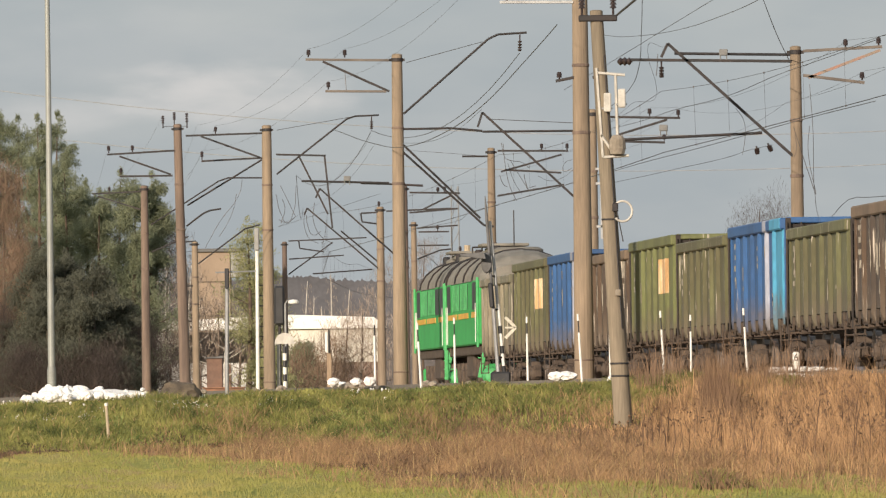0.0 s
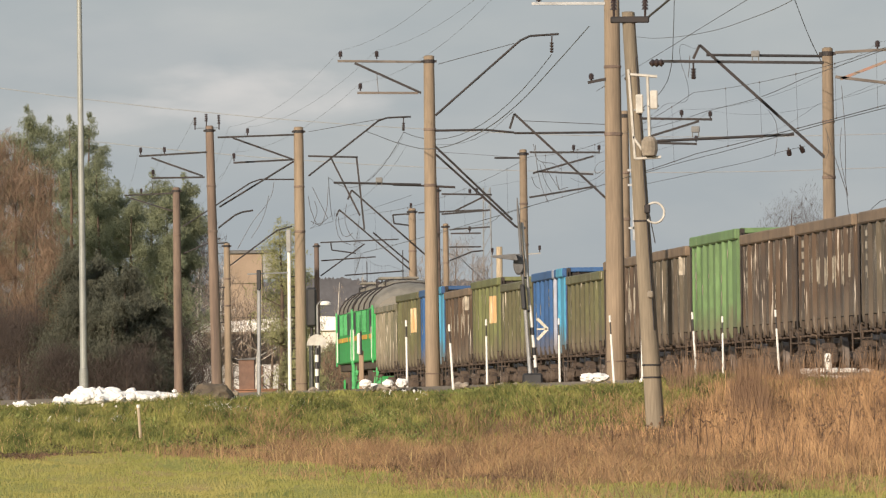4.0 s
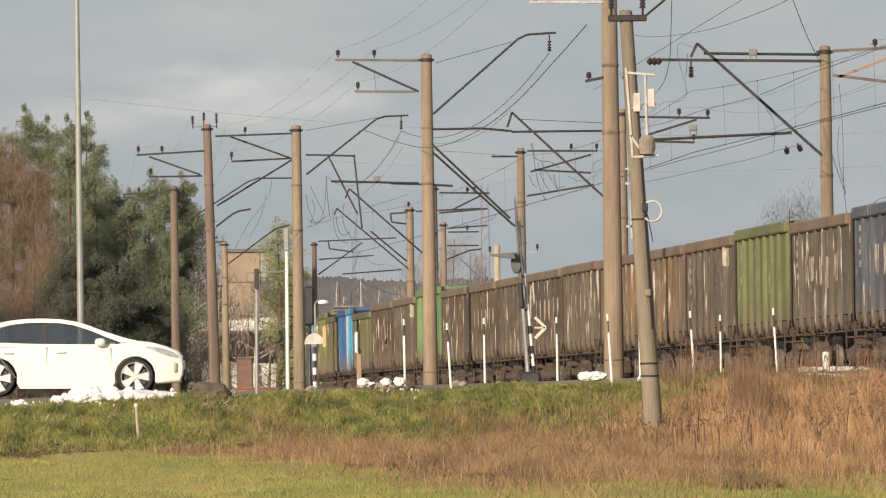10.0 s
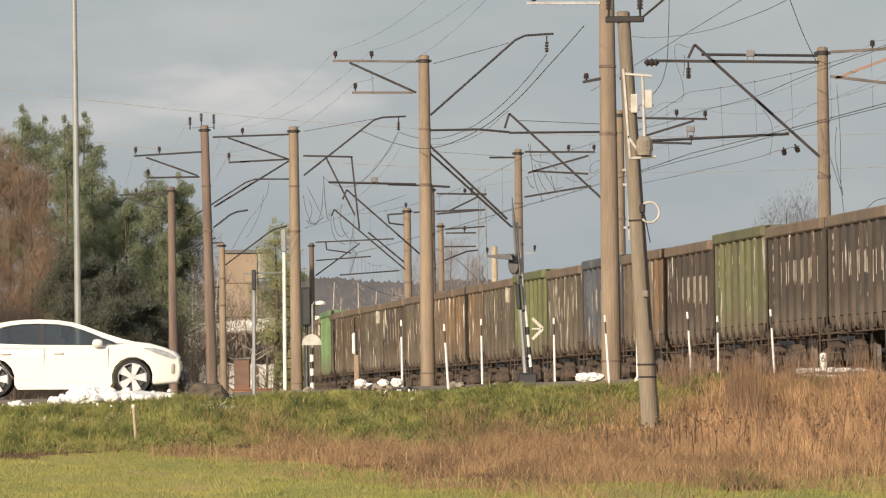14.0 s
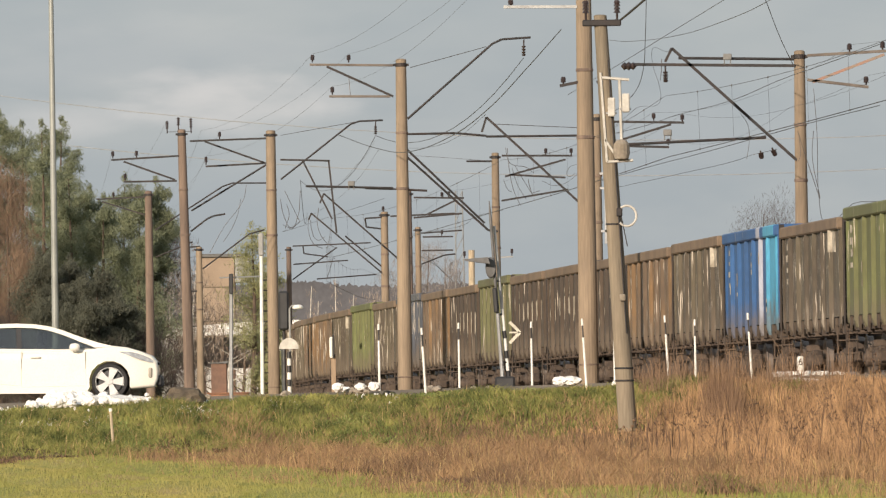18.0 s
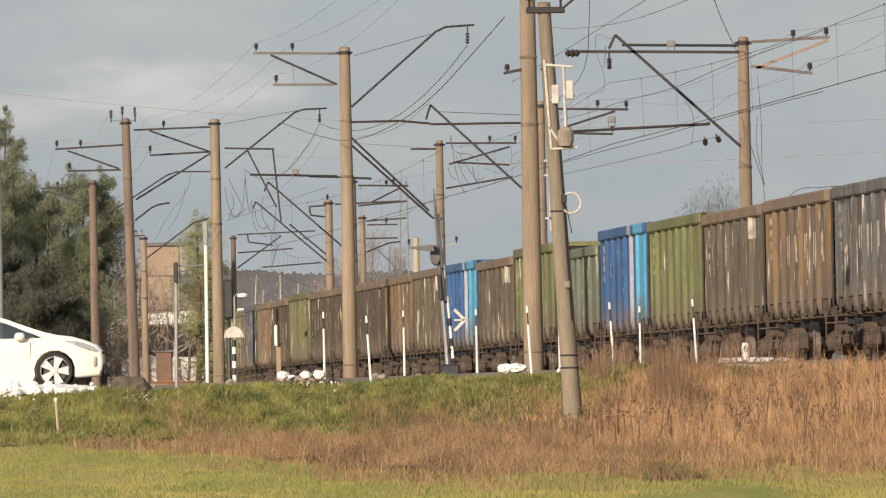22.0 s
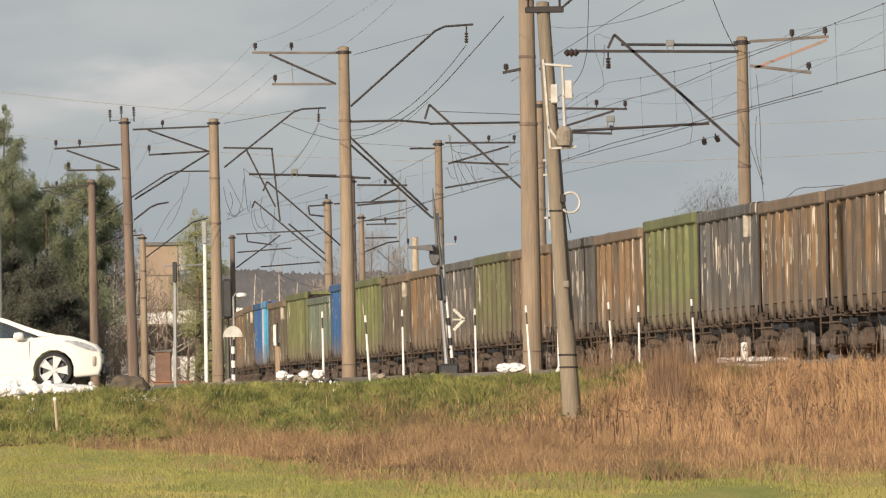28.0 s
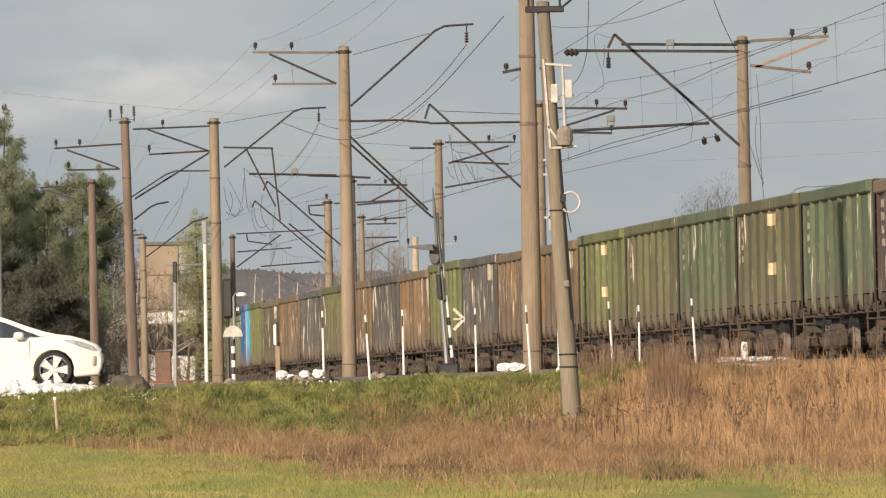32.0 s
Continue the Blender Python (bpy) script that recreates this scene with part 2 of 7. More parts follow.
M_ASPHALT = material("dusty asphalt", (0.125, 0.112, 0.095), (0.085, 0.078, 0.068), 0.9, scale=0.4, grain=30, bump=0.4)
M_BALLAST = material("ballast", (0.17, 0.15, 0.14), (0.10, 0.09, 0.085), 0.95, scale=1, grain=14, bump=1.0)
M_RAIL = material("rail steel", (0.25, 0.18, 0.13), (0.35, 0.33, 0.31), 0.4, 0.8)
M_UNDER = material("dusty bogie iron", (0.108, 0.080, 0.060), (0.066, 0.050, 0.041), 0.8, 0.2, scale=3, bump=0.3)
M_WHEEL = material("wheel steel", (0.15, 0.12, 0.10), (0.24, 0.20, 0.17), 0.5, 0.45, scale=3)
M_SNOW = material("dirty snow", (0.80, 0.79, 0.76), (0.60, 0.57, 0.52), 0.8, scale=3, spread=(0.55, 0.8), grain=18, bump=0.5)
M_STONE = material("field stone", (0.30, 0.26, 0.21), (0.20, 0.17, 0.13), 0.9, scale=4, grain=20, bump=0.5)
M_TYRE = material("tyre rubber", (0.022, 0.022, 0.024), None, 0.8, bump=0.1)

M_POLE_GREY = material("grey pole concrete", (0.235, 0.194, 0.140), (0.165, 0.138, 0.102), 0.9, scale=2.2, grain=16, bump=0.4, stretch=(1.6, 1.6, 0.16))
M_PALEWOOD = material("pale wood", (0.48, 0.40, 0.28), (0.36, 0.29, 0.20), 0.8, stretch=(4, 4, 0.5))
M_MUD = material("dark earth", (0.125, 0.100, 0.070), (0.070, 0.056, 0.042), 0.95, grain=14, bump=0.8)
M_PALE_RENDER = material("chalky white render", (0.66, 0.65, 0.63), (0.42, 0.41, 0.40), 0.9, scale=0.7, grain=6, spread=(0.4, 0.6))
M_TANWALL = material("tan rendered wall", (0.30, 0.23, 0.17), (0.25, 0.19, 0.14), 0.9, scale=0.4)
M_BRICK = material("orange brick", (0.27, 0.14, 0.085), (0.20, 0.105, 0.07), 0.9, scale=2)
M_BARK = material("bark", (0.12, 0.085, 0.06), (0.07, 0.05, 0.04), 0.95, stretch=(3, 3, 0.5), bump=0.6)
# Haze of distance is put into the far woods' bluish grey.
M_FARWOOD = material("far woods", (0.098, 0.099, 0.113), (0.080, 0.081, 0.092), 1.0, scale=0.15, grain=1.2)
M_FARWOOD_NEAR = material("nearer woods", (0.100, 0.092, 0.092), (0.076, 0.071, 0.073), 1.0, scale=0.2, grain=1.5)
M_NEEDLES = blades("pine needles", (0.166, 0.190, 0.124), (0.312, 0.335, 0.205), patch=0.66, size=0.8, soft=0.4, thin=0.45)
# Darker copy of the needles: deep shade low in the trees put into colour.
M_NEEDLES_SHADE = blades("shaded young pine needles", (0.112, 0.117, 0.090), (0.172, 0.177, 0.130), patch=0.6, size=0.8, soft=0.4, thin=0.45)
M_NEEDLES_PALE = blades("young pine needles", (0.250, 0.262, 0.130), (0.420, 0.405, 0.200), patch=0.5, size=1.0, soft=0.3, thin=0.4)
M_TWIGS_RUST = blades("rusty twigs", (0.160, 0.113, 0.080), (0.275, 0.185, 0.122), patch=0.55, size=0.8, soft=0.5)
M_TWIGS_PALE = blades("pale twigs", (0.200, 0.150, 0.115), (0.420, 0.350, 0.290))
# Paler and greyer than the near twigs: distance haze put into their colour.
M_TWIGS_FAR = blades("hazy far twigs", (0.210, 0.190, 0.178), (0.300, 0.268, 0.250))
M_BIRCH = material("birch bark", (0.55, 0.52, 0.47), (0.20, 0.18, 0.16), 0.8, scale=2.5, spread=(0.5, 0.7), stretch=(1, 1, 2))
M_TWIGS_DARK = blades("dark twigs", (0.092, 0.074, 0.065), (0.128, 0.101, 0.087), patch=0.6, size=0.5, soft=0.5, thin=0.35)
M_GRASS_FIELD = blades("meadow grass", (0.172, 0.188, 0.049), (0.296, 0.250, 0.090), patch=0.86, size=0.42, soft=0.3)
M_FIELD_STRAW = blades("meadow straw", (0.170, 0.145, 0.052), (0.250, 0.190, 0.085), patch=0.7, size=0.6, soft=0.3)
M_GRASS_BANK = blades("bank grass", (0.042, 0.062, 0.018), (0.285, 0.275, 0.082), patch=0.78, size=2.4, soft=0.4)
M_STRAW = blades("straw", (0.250, 0.175, 0.085), (0.470, 0.345, 0.160), patch=0.5, size=1.4, soft=0.2)
M_DRY = blades("dry brown grass", (0.112, 0.070, 0.046), (0.370, 0.232, 0.118), patch=0.72, size=1.2, soft=0.35)
M_REED = blades("reeds", (0.188, 0.109, 0.061), (0.530, 0.332, 0.169), patch=0.6, size=1.5, soft=0.2)
M_CLOD = blades("earth clods", (0.070, 0.052, 0.036), (0.150, 0.108, 0.068), patch=0.4, size=1.5)
M_WEED = blades("bank weeds", (0.085, 0.130, 0.034), (0.270, 0.290, 0.100), patch=0.4, size=1.5, soft=0.2)
M_CREST = blades("road edge stalks", (0.130, 0.084, 0.058), (0.300, 0.196, 0.120), patch=0.5, size=1.5, soft=0.2)
M_STEM = blades("dark stems", (0.070, 0.046, 0.036), (0.190, 0.120, 0.074))
M_REED_DARK = blades("withered stems", (0.105, 0.064, 0.044), (0.235, 0.150, 0.088), patch=0.4, size=1.5, soft=0.2)


# ---- mesh helpers ----
def part(name, bm, mat, parent=None, label="", smooth=False):
    """Link a bmesh as one mesh object under a thing or a part."""
    me = bpy.data.meshes.new(name)
    bm.normal_update()
    bm.to_mesh(me)
    bm.free()
    for m in (mat if isinstance(mat, (list, tuple)) else [mat]):
        me.materials.append(m)
    if smooth:
        me.shade_smooth()
    ob = new(name, me)
    ob.parent = parent
    if label:
        ob["label"] = label
    return ob


def shared(name, me, parent, m=None, label=""):
    ob = new(name, me)
    ob.parent = parent
    if m is not None:
        ob.matrix_basis = m
    if label:
        ob["label"] = label
    return ob


def thing(name, at=None, label="", category="", group="", kind=""):
    ob = new(name)
    ob.empty_display_size = 0.2
    if at is not None:
        ob.matrix_basis = at
    return tagged(ob, label, category, group, kind)


def box(bm, x, y, z, sx, sy, sz, bevel=0.0, turn=None):
    """A box with its centre at x, y, z."""
    r = bmesh.ops.create_cube(bm, size=1.0)
    v = r["verts"]
    bmesh.ops.scale(bm, vec=(sx, sy, sz), verts=v)
    if turn is not None:
        bmesh.ops.rotate(bm, cent=(0, 0, 0), matrix=turn, verts=v)
    bmesh.ops.translate(bm, vec=(x, y, z), verts=v)
    if bevel:
        e = list({e for q in v for e in q.link_edges})
        bmesh.ops.bevel(bm, geom=e, offset=bevel, segments=1, affect="EDGES", profile=0.5)
    return bm


def rod(bm, a, b, r0, r1=None, seg=8, caps=True):
    """A round bar from a to b, tapered from r0 to r1."""
    a, b = Vector(a), Vector(b)
    d = b - a
    if d.length < 1e-6:
        return bm
    m = Matrix.Translation((a + b) / 2) @ d.to_track_quat("Z", "Y").to_matrix().to_4x4()
    bmesh.ops.create_cone(bm, cap_ends=caps, segments=seg, radius1=r0, radius2=r0 if r1 is None else r1, depth=d.length, matrix=m)
    return bm


def chain(bm, pts, r, seg=6):
    """A bent bar through points."""
    for a, b in zip(pts, pts[1:]):
        rod(bm, a, b, r, r, seg)
    return bm


def lathe(bm, prof, seg=16, axis="Z", at=(0, 0, 0), caps=True):
    """A turned shape from (radius, height) pairs."""
    rings = []
    for r, h in prof:
        ring = []
        for i in range(seg):
            a = 2 * math.pi * i / seg
            c, s = r * math.cos(a), r * math.sin(a)
            p = {"Z": (c, s, h), "Y": (c, h, s), "X": (h, c, s)}[axis]
            ring.append(bm.verts.new((p[0] + at[0], p[1] + at[1], p[2] + at[2])))
        rings.append(ring)
    for a, b in zip(rings, rings[1:]):
        for i in range(seg):
            bm.faces.new((a[i], a[(i + 1) % seg], b[(i + 1) % seg], b[i]))
    if caps:
        bm.faces.new(rings[0])
        bm.faces.new(rings[-1])
    bmesh.ops.recalc_face_normals(bm, faces=bm.faces)
    return bm


def prism(bm, outline, y0, y1):
    """An outline in x and z, drawn out from y0 to y1."""
    a = [bm.verts.new((x, y0, z)) for x, z in outline]
    b = [bm.verts.new((x, y1, z)) for x, z in outline]
    k = len(outline)
    bm.faces.new(a)
    bm.faces.new(b)
    for i in range(k):
        bm.faces.new((a[i], a[(i + 1) % k], b[(i + 1) % k], b[i]))
    bmesh.ops.recalc_face_normals(bm, faces=bm.faces)
    return bm


def raw(name, verts, faces, mat, parent=None, smooth=False):
    me = bpy.data.meshes.new(name)
    me.from_pydata(verts, [], faces)
    me.materials.append(mat)
    if smooth:
        me.shade_smooth()
    ob = new(name, me)
    ob.parent = parent
    return ob


# ---- the line of the track ----
RAIL_Z = 2.30
WAGON = 13.92                       # metres over couplers
LEAN = math.atan(0.06305)           # the straight track bears to the left of the view
TRACK_0 = Vector((9.52, 243.0))     # a point on the centre line, from which the way along it is counted
CURVE_S, CURVE_R = 12.3 * WAGON, 1730.0


def track(s):
    """Place on the centre line s metres past TRACK_0, and the heading (from +y to the right)."""
    h = -LEAN
    d = Vector((math.sin(h), math.cos(h)))
    if s <= CURVE_S:
        p = TRACK_0 + d * s
        return p.x, p.y, h
    p = TRACK_0 + d * CURVE_S
    u = (s - CURVE_S) / CURVE_R
    right = Vector((math.cos(h), -math.sin(h)))
    p = p + d * (CURVE_R * math.sin(u)) + right * (CURVE_R * (1 - math.cos(u)))
    return p.x, p.y, h + u


def on_track(s, side=0.0, z=RAIL_Z):
    x, y, h = track(s)
    return Vector((x + side * math.cos(h), y - side * math.sin(h), z))


def track_pose(s):
    x, y, h = track(s)
    return pose(x, y, RAIL_Z, 0, 0, 90 - math.degrees(h))


# ---- ground ----
def ground_z(x, y):
    """Height of the ground: a field that rises gently, the bank of the road, the railway's bed."""
    x, y = np.asarray(x, float), np.asarray(y, float)
    field = np.clip((y - 80) / 132, 0, 1) * 1.0
    foot = 207 - np.clip(x - 1.0, 0, 8) * 2.0
    crest = 222.5 + 0 * x
    top = 2.10 + 0.020 * np.clip(x, -14, 14)
    k = np.clip((y - foot) / (crest - foot), 0, 1)
    k = k * k * (3 - 2 * k)
    z = field * (1 - k) + top * k
    bed = 24.6 - 0.0622 * y
    bank = 2.0 - np.clip(np.abs(x - bed) - 3.2, 0, 60) / 1.6
    z = np.where(y < 224, np.maximum(z, bank), z)
    z = np.where(y > 242, z - 0.25 * np.clip((y - 242) / 6, 0, 1), z)
    bumps = 0.05 * np.sin(x * 1.7 + y * 0.31) + 0.04 * np.sin(x * 0.9 - y * 0.47 + 1.0) + 0.03 * np.sin(x * 4.1 + y * 0.9)
    return z + np.where(y < 221, bumps, bumps * 0.2)


gx = np.concatenate([-np.geomspace(1500, 22, 26), np.arange(-20, 20.01, 0.5), np.geomspace(22, 1500, 26)])
gy = np.concatenate([-np.geomspace(900, 20, 14), np.arange(0, 140, 10.0), np.arange(140, 260, 1.0), np.geomspace(262, 4200, 50)])
GX, GY = np.meshgrid(gx, gy)
GZ = ground_z(GX, GY)
nx = len(gx)
gverts = np.stack([GX.ravel(), GY.ravel(), GZ.ravel()], 1).tolist()
gfaces = [(j * nx + i, j * nx + i + 1, (j + 1) * nx + i + 1, (j + 1) * nx + i) for j in range(len(gy) - 1) for i in range(nx - 1)]
ground = raw("ground", gverts, gfaces, M_GROUND, smooth=True)
tagged(ground, "rough autumn field rising to a grassy road bank", "ground", kind="structure")


def road_z(x):
    return 2.24 + 0.020 * max(-14, min(14, x))


bm = bmesh.new()
xs = [-160, -80, -40, -20, -14, -10, -6, -2, 2, 6, 10, 14, 20, 40, 80]
for xa, xb in zip(xs, xs[1:]):
    for ya, yb, da, db in ((224.6, 239.6, 0.0, 0.0),):
        q = [bm.verts.new((xx, yy, road_z(xx) + dd)) for xx, yy, dd in ((xa, ya, da), (xb, ya, da), (xb, yb, db), (xa, yb, db))]
        bm.faces.new(q)
        w = [bm.verts.new((xx, yy, road_z(xx) - 0.6)) for xx, yy in ((xa, ya - 0.3), (xb, ya - 0.3))]
        bm.faces.new((w[0], w[1], q[1], q[0]))
bmesh.ops.remove_doubles(bm, verts=bm.verts, dist=0.001)
road = part("road", bm, M_ASPHALT)
tagged(road, "worn grey asphalt road leading to a level crossing", "road", kind="structure")

# ballast bed, rails, sleepers
def ribbon(name, s0, s1, step, prof, mat):
    verts, faces = [], []
    n = int((s1 - s0) / step) + 1
    k = len(prof)
    for i in range(n):
        s = s0 + i * step
        for off, z in prof:
            verts.append(tuple(on_track(s, off, z)))
    for i in range(n - 1):
        for j in range(k - 1):
            a = i * k + j
            faces.append((a, a + 1, a + k + 1, a + k))
    return raw(name, verts, faces, mat)


bed = ribbon("ballast_bed", -330, 620, 10, [(-3.4, 1.5), (-1.9, 2.1), (1.9, 2.1), (3.4, 1.5)], M_BALLAST)
tagged(bed, "grey crushed-stone ballast bed under the rails", "ballast", kind="structure")
for off in (-0.76, 0.76):
    r = ribbon("rail", -330, 620, 10, [(off - 0.06, 2.12), (off - 0.035, RAIL_Z), (off + 0.035, RAIL_Z), (off + 0.06, 2.12)], M_RAIL)
    tagged(r, "worn steel rail of the single track", "rail", kind="structure")


# ---- catenary masts ----
def insulator(bm, a, b):
    """A ribbed insulator on its pin from a to b."""
    a, b = Vector(a), Vector(b)
    d = (b - a)
    rod(bm, a, b, 0.025, seg=5)
    for k in (0.45, 0.62, 0.79, 0.94):
        c = a + d * k
        u = d.normalized() * 0.03
        rod(bm, c - u, c + u, 0.075, 0.045, seg=7)
    return bm


MAST_NAMES = {"bar": "crossarm", "tan": "crossarm", "pale": "crossarm", "rust": "brace", "tube": "bracket", "thin": "stay_wire", "loop": "jumper_wire",
              "pin": "insulator", "hang": "hanging_insulator", "knob": "strain_insulator", "plate": "junction_plate"}


def mast(x, y, top, r_top, r_base, fittings, label="weathered concrete catenary mast with steel crossarms", mat=None, name="catenary_mast", group="catenary masts", lean=0.0):
    """A tapered mast with bands, and its arms, braces and insulators, as (dx, height) pairs in the plane across the track."""
    at = thing(name, pose(x, y, 2.0, 0, lean, 0), label, "mast", group)
    bm = bmesh.new()
    lathe(bm, [(r_base + (r_top - r_base) * k / 7, -0.6 + (top + 0.6) * k / 7) for k in range(8)] + [(r_top * 0.6, top + 0.03)], 20)
    part("pole", bm, mat or M_CONCRETE, at)
    for k, d in ((0.09, 0.010), (0.63, 0.035), (0.79, 0.03), (0.985, 0.05)):
        z = top * k
        r = r_base + (r_top - r_base) * (z + 0.6) / (top + 0.6)
        bm = bmesh.new()
        lathe(bm, [(r + 0.004, z - d - 0.01), (r + 0.016, z - d), (r + 0.016, z + d), (r + 0.004, z + d + 0.01)], 16)
        if k > 0.95:
            box(bm, r + 0.04, 0, z, 0.08, 0.08, 0.08)
            box(bm, -r - 0.04, 0, z, 0.08, 0.08, 0.08)
        part("clamp_band", bm, M_MAST_DARK if k < 0.95 else M_STEEL, at)
    for kind, *pts in fittings:
        bm = bmesh.new()
        p = [(a, -0.02, b) for a, b in pts]
        m = M_STEEL
        if kind in ("bar", "tan", "rust", "pale"):
            for a, b in zip(p, p[1:]):
                a, b = Vector(a), Vector(b)
                ang = math.atan2(b.z - a.z, b.x - a.x)
                turn = Matrix.Rotation(-ang, 3, "Y")
                c = (a + b) / 2
                off = turn @ Vector((0, 0.07, 0))
                for sgn in (-1, 1):
                    box(bm, c.x + off.x * sgn, c.y + off.y * sgn, c.z + off.z * sgn, (b - a).length, 0.05, 0.070, turn=turn)
            m = {"bar": M_STEEL, "tan": M_TAN_STEEL, "rust": M_RED_STEEL, "pale": M_PALE_STEEL}[kind]
        elif kind == "tube":
            chain(bm, p, 0.036, 8)
        elif kind in ("thin", "loop"):
            chain(bm, p, 0.011, 5)
            m = M_WIRE
        elif kind in ("pin", "hang"):
            insulator(bm, p[0], p[1])
            m = M_PORCELAIN
        elif kind == "plate":
            box(bm, p[0][0], -0.12, p[0][2], 0.22, 0.10, 0.17, 0.02)
            rod(bm, (p[0][0] - 0.08, -0.12, p[0][2] - 0.20), (p[0][0] - 0.08, -0.12, p[0][2]), 0.015, seg=5)
            rod(bm, (p[0][0] + 0.08, -0.12, p[0][2] - 0.20), (p[0][0] + 0.08, -0.12, p[0][2]), 0.015, seg=5)
            m = M_DULL_GREY
        elif kind == "knob":
            c = p[0]
            lathe(bm, [(0.02, -0.2), (0.11, -0.12), (0.07, -0.06), (0.12, 0.0), (0.07, 0.06), (0.11, 0.12), (0.02, 0.2)], 10, "X", c)
            m = M_PORCELAIN
        part(MAST_NAMES[kind], bm, m, at)
    return at


M_RED_STEEL = material("primed steel", (0.30, 0.17, 0.13), (0.24, 0.19, 0.15), 0.6, 0.2)
mast(-0.47, 355.0, 11.23, 0.17, 0.25, [
    ("tan", (-0.25, 11.05), (-2.94, 11.11)),
    ("bar", (-0.26, 10.05), (-2.39, 11.04)),
    ("tan", (-0.35, 10.05), (-2.32, 10.08)),
    ("pin", (-2.85, 11.18), (-2.84, 11.41)),
    ("pin", (-1.68, 11.16), (-1.68, 11.4)),
    ("pin", (-2.22, 10.13), (-2.22, 10.37)),
    ("thin", (-1.69, 10.76), (-1.64, 10.07)),
    ("tube", (0.19, 9.32), (2.95, 11.7), (3.26, 11.84), (4.19, 11.89)),
    ("thin", (0.3, 10.97), (2.76, 11.61)),
    ("hang", (3.97, 11.83), (3.96, 11.29)),
    ("tube", (0.18, 8.83), (1.73, 8.84), (2.72, 8.74)),
    ("tube", (0.13, 8.36), (2.62, 5.93)),
    ("tube", (0.13, 8.12), (2.74, 5.7), (3.05, 5.66)),
    ("plate", (-1.65, 7.26), (-1.65, 7.26)),
    ("tube", (-0.3, 7.1), (-3.12, 7.2)),
    ("tube", (0.16, 7.04), (0.79, 7))])
mast(-5.82, 440.0, 11.24, 0.19, 0.25, [
    ("bar", (-0.19, 10.95), (-3.23, 10.88)),
    ("bar", (-2.62, 10.85), (-0.27, 9.98)),
    ("bar", (-0.2, 9.96), (-2.61, 9.86)),
    ("pin", (-2.04, 10.95), (-2.03, 11.22)),
    ("pin", (-2.59, 9.92), (-2.59, 10.24)),
    ("bar", (0.37, 10.09), (2.35, 10.02)),
    ("bar", (1.27, 10.03), (2.41, 7.69)),
    ("bar", (2.3, 10.02), (2.58, 7.13)),
    ("tube", (0.38, 9.3), (3.2, 11.47), (3.54, 11.58), (4.49, 11.61)),
    ("hang", (4.2, 11.57), (4.19, 11.05)),
    ("tube", (-0.2, 9.89), (-3.2, 8.1)),
    ("thin", (0.4, 11.06), (3.43, 11.56)),
    ("loop", (0.53, 8.84), (1.12, 7.6), (0.78, 7.31), (0.44, 7.49))])
mast(-9.31 + 0.20, 437.0, 11.25, 0.16, 0.23, [
    ("bar", (-0.13, 10.23), (-2.82, 10.15)),
    ("bar", (-2.33, 10.07), (-0.32, 9.29)),
    ("bar", (-0.25, 9.24), (-2.34, 9.27)),
    ("pin", (-2.75, 10.21), (-2.75, 10.48)),
    ("pin", (-1.81, 10.2), (-1.81, 10.47)),
    ("pin", (-2.29, 9.34), (-2.29, 9.58)),
    ("pin", (-0.57, 11.13), (-0.56, 11.62)),
    ("pin", (-0.12, 11.26), (-0.11, 11.75)),
    ("pin", (0.38, 11.11), (0.38, 11.7)),
    ("thin", (-0.56, 11.19), (0.38, 11.18)),
    ("tube", (0.24, 7.22), (0.91, 7.7), (1.18, 7.81), (1.63, 7.87))], mat=M_MAST_DARK, lean=-1.02)
mast(-13.41, 550.0, 11.22, 0.18, 0.24, [
    ("bar", (-0.05, 10.96), (-2.59, 10.86)),
    ("bar", (-2.31, 10.74), (-0.2, 10.06)),
    ("pin", (-1.74, 10.93), (-1.74, 11.18)),
    ("tube", (0.3, 9.27), (3.71, 11.42), (4.19, 11.58), (5.88, 11.56)),
    ("tube", (0.34, 7.94), (2.18, 8.68))], mat=M_MAST_DARK)
mast(-10.73, 540.0, 8.24, 0.15, 0.19, [
    ("tube", (0.16, 7.17), (2.48, 8.86), (3.22, 9.05)),
    ("bar", (0.06, 8.28), (-0.71, 8.24)),
    ("thin", (0.05, 7.78), (-1.0, 7.74)),
    ("bar", (-0.1, 6.1), (-0.8, 6.05)),
    ("tube", (0.1, 4.4), (-0.6, 4.35)),
    ("pin", (-0.6, 8.26), (-0.6, 8.5))], label="slim tan concrete mast with a curved bracket")
mast(5.78, 354.0, 9.34, 0.13, 0.18, [
    ("bar", (0.22, 9.12), (2.82, 9.05)),
    ("bar", (0.81, 8.53), (2.4, 9)),
    ("bar", (0.21, 8.35), (2.32, 8.27)),
    ("pin", (1.84, 9.13), (1.84, 9.35)),
    ("pin", (2.76, 9.08), (2.76, 9.3)),
    ("pin", (2.3, 8.33), (2.3, 8.51)),
    ("bar", (-0, 5.98), (-3.53, 9.31)),
    ("bar", (-3.53, 9.31), (-3.68, 8.84)),
    ("thin", (0, 8.9), (-3.35, 9.09)),
    ("tube", (-0, 8.68), (-3.54, 8.69)),
    ("pale", (-0.12, 7.45), (0.30, 7.45)),
    ("pale", (-0.12, 6.98), (0.30, 6.98)),
    ("pale", (0.26, 7.45), (0.26, 5.2)),
    ("pale", (-0.05, 5.6), (0.42, 5.6))])
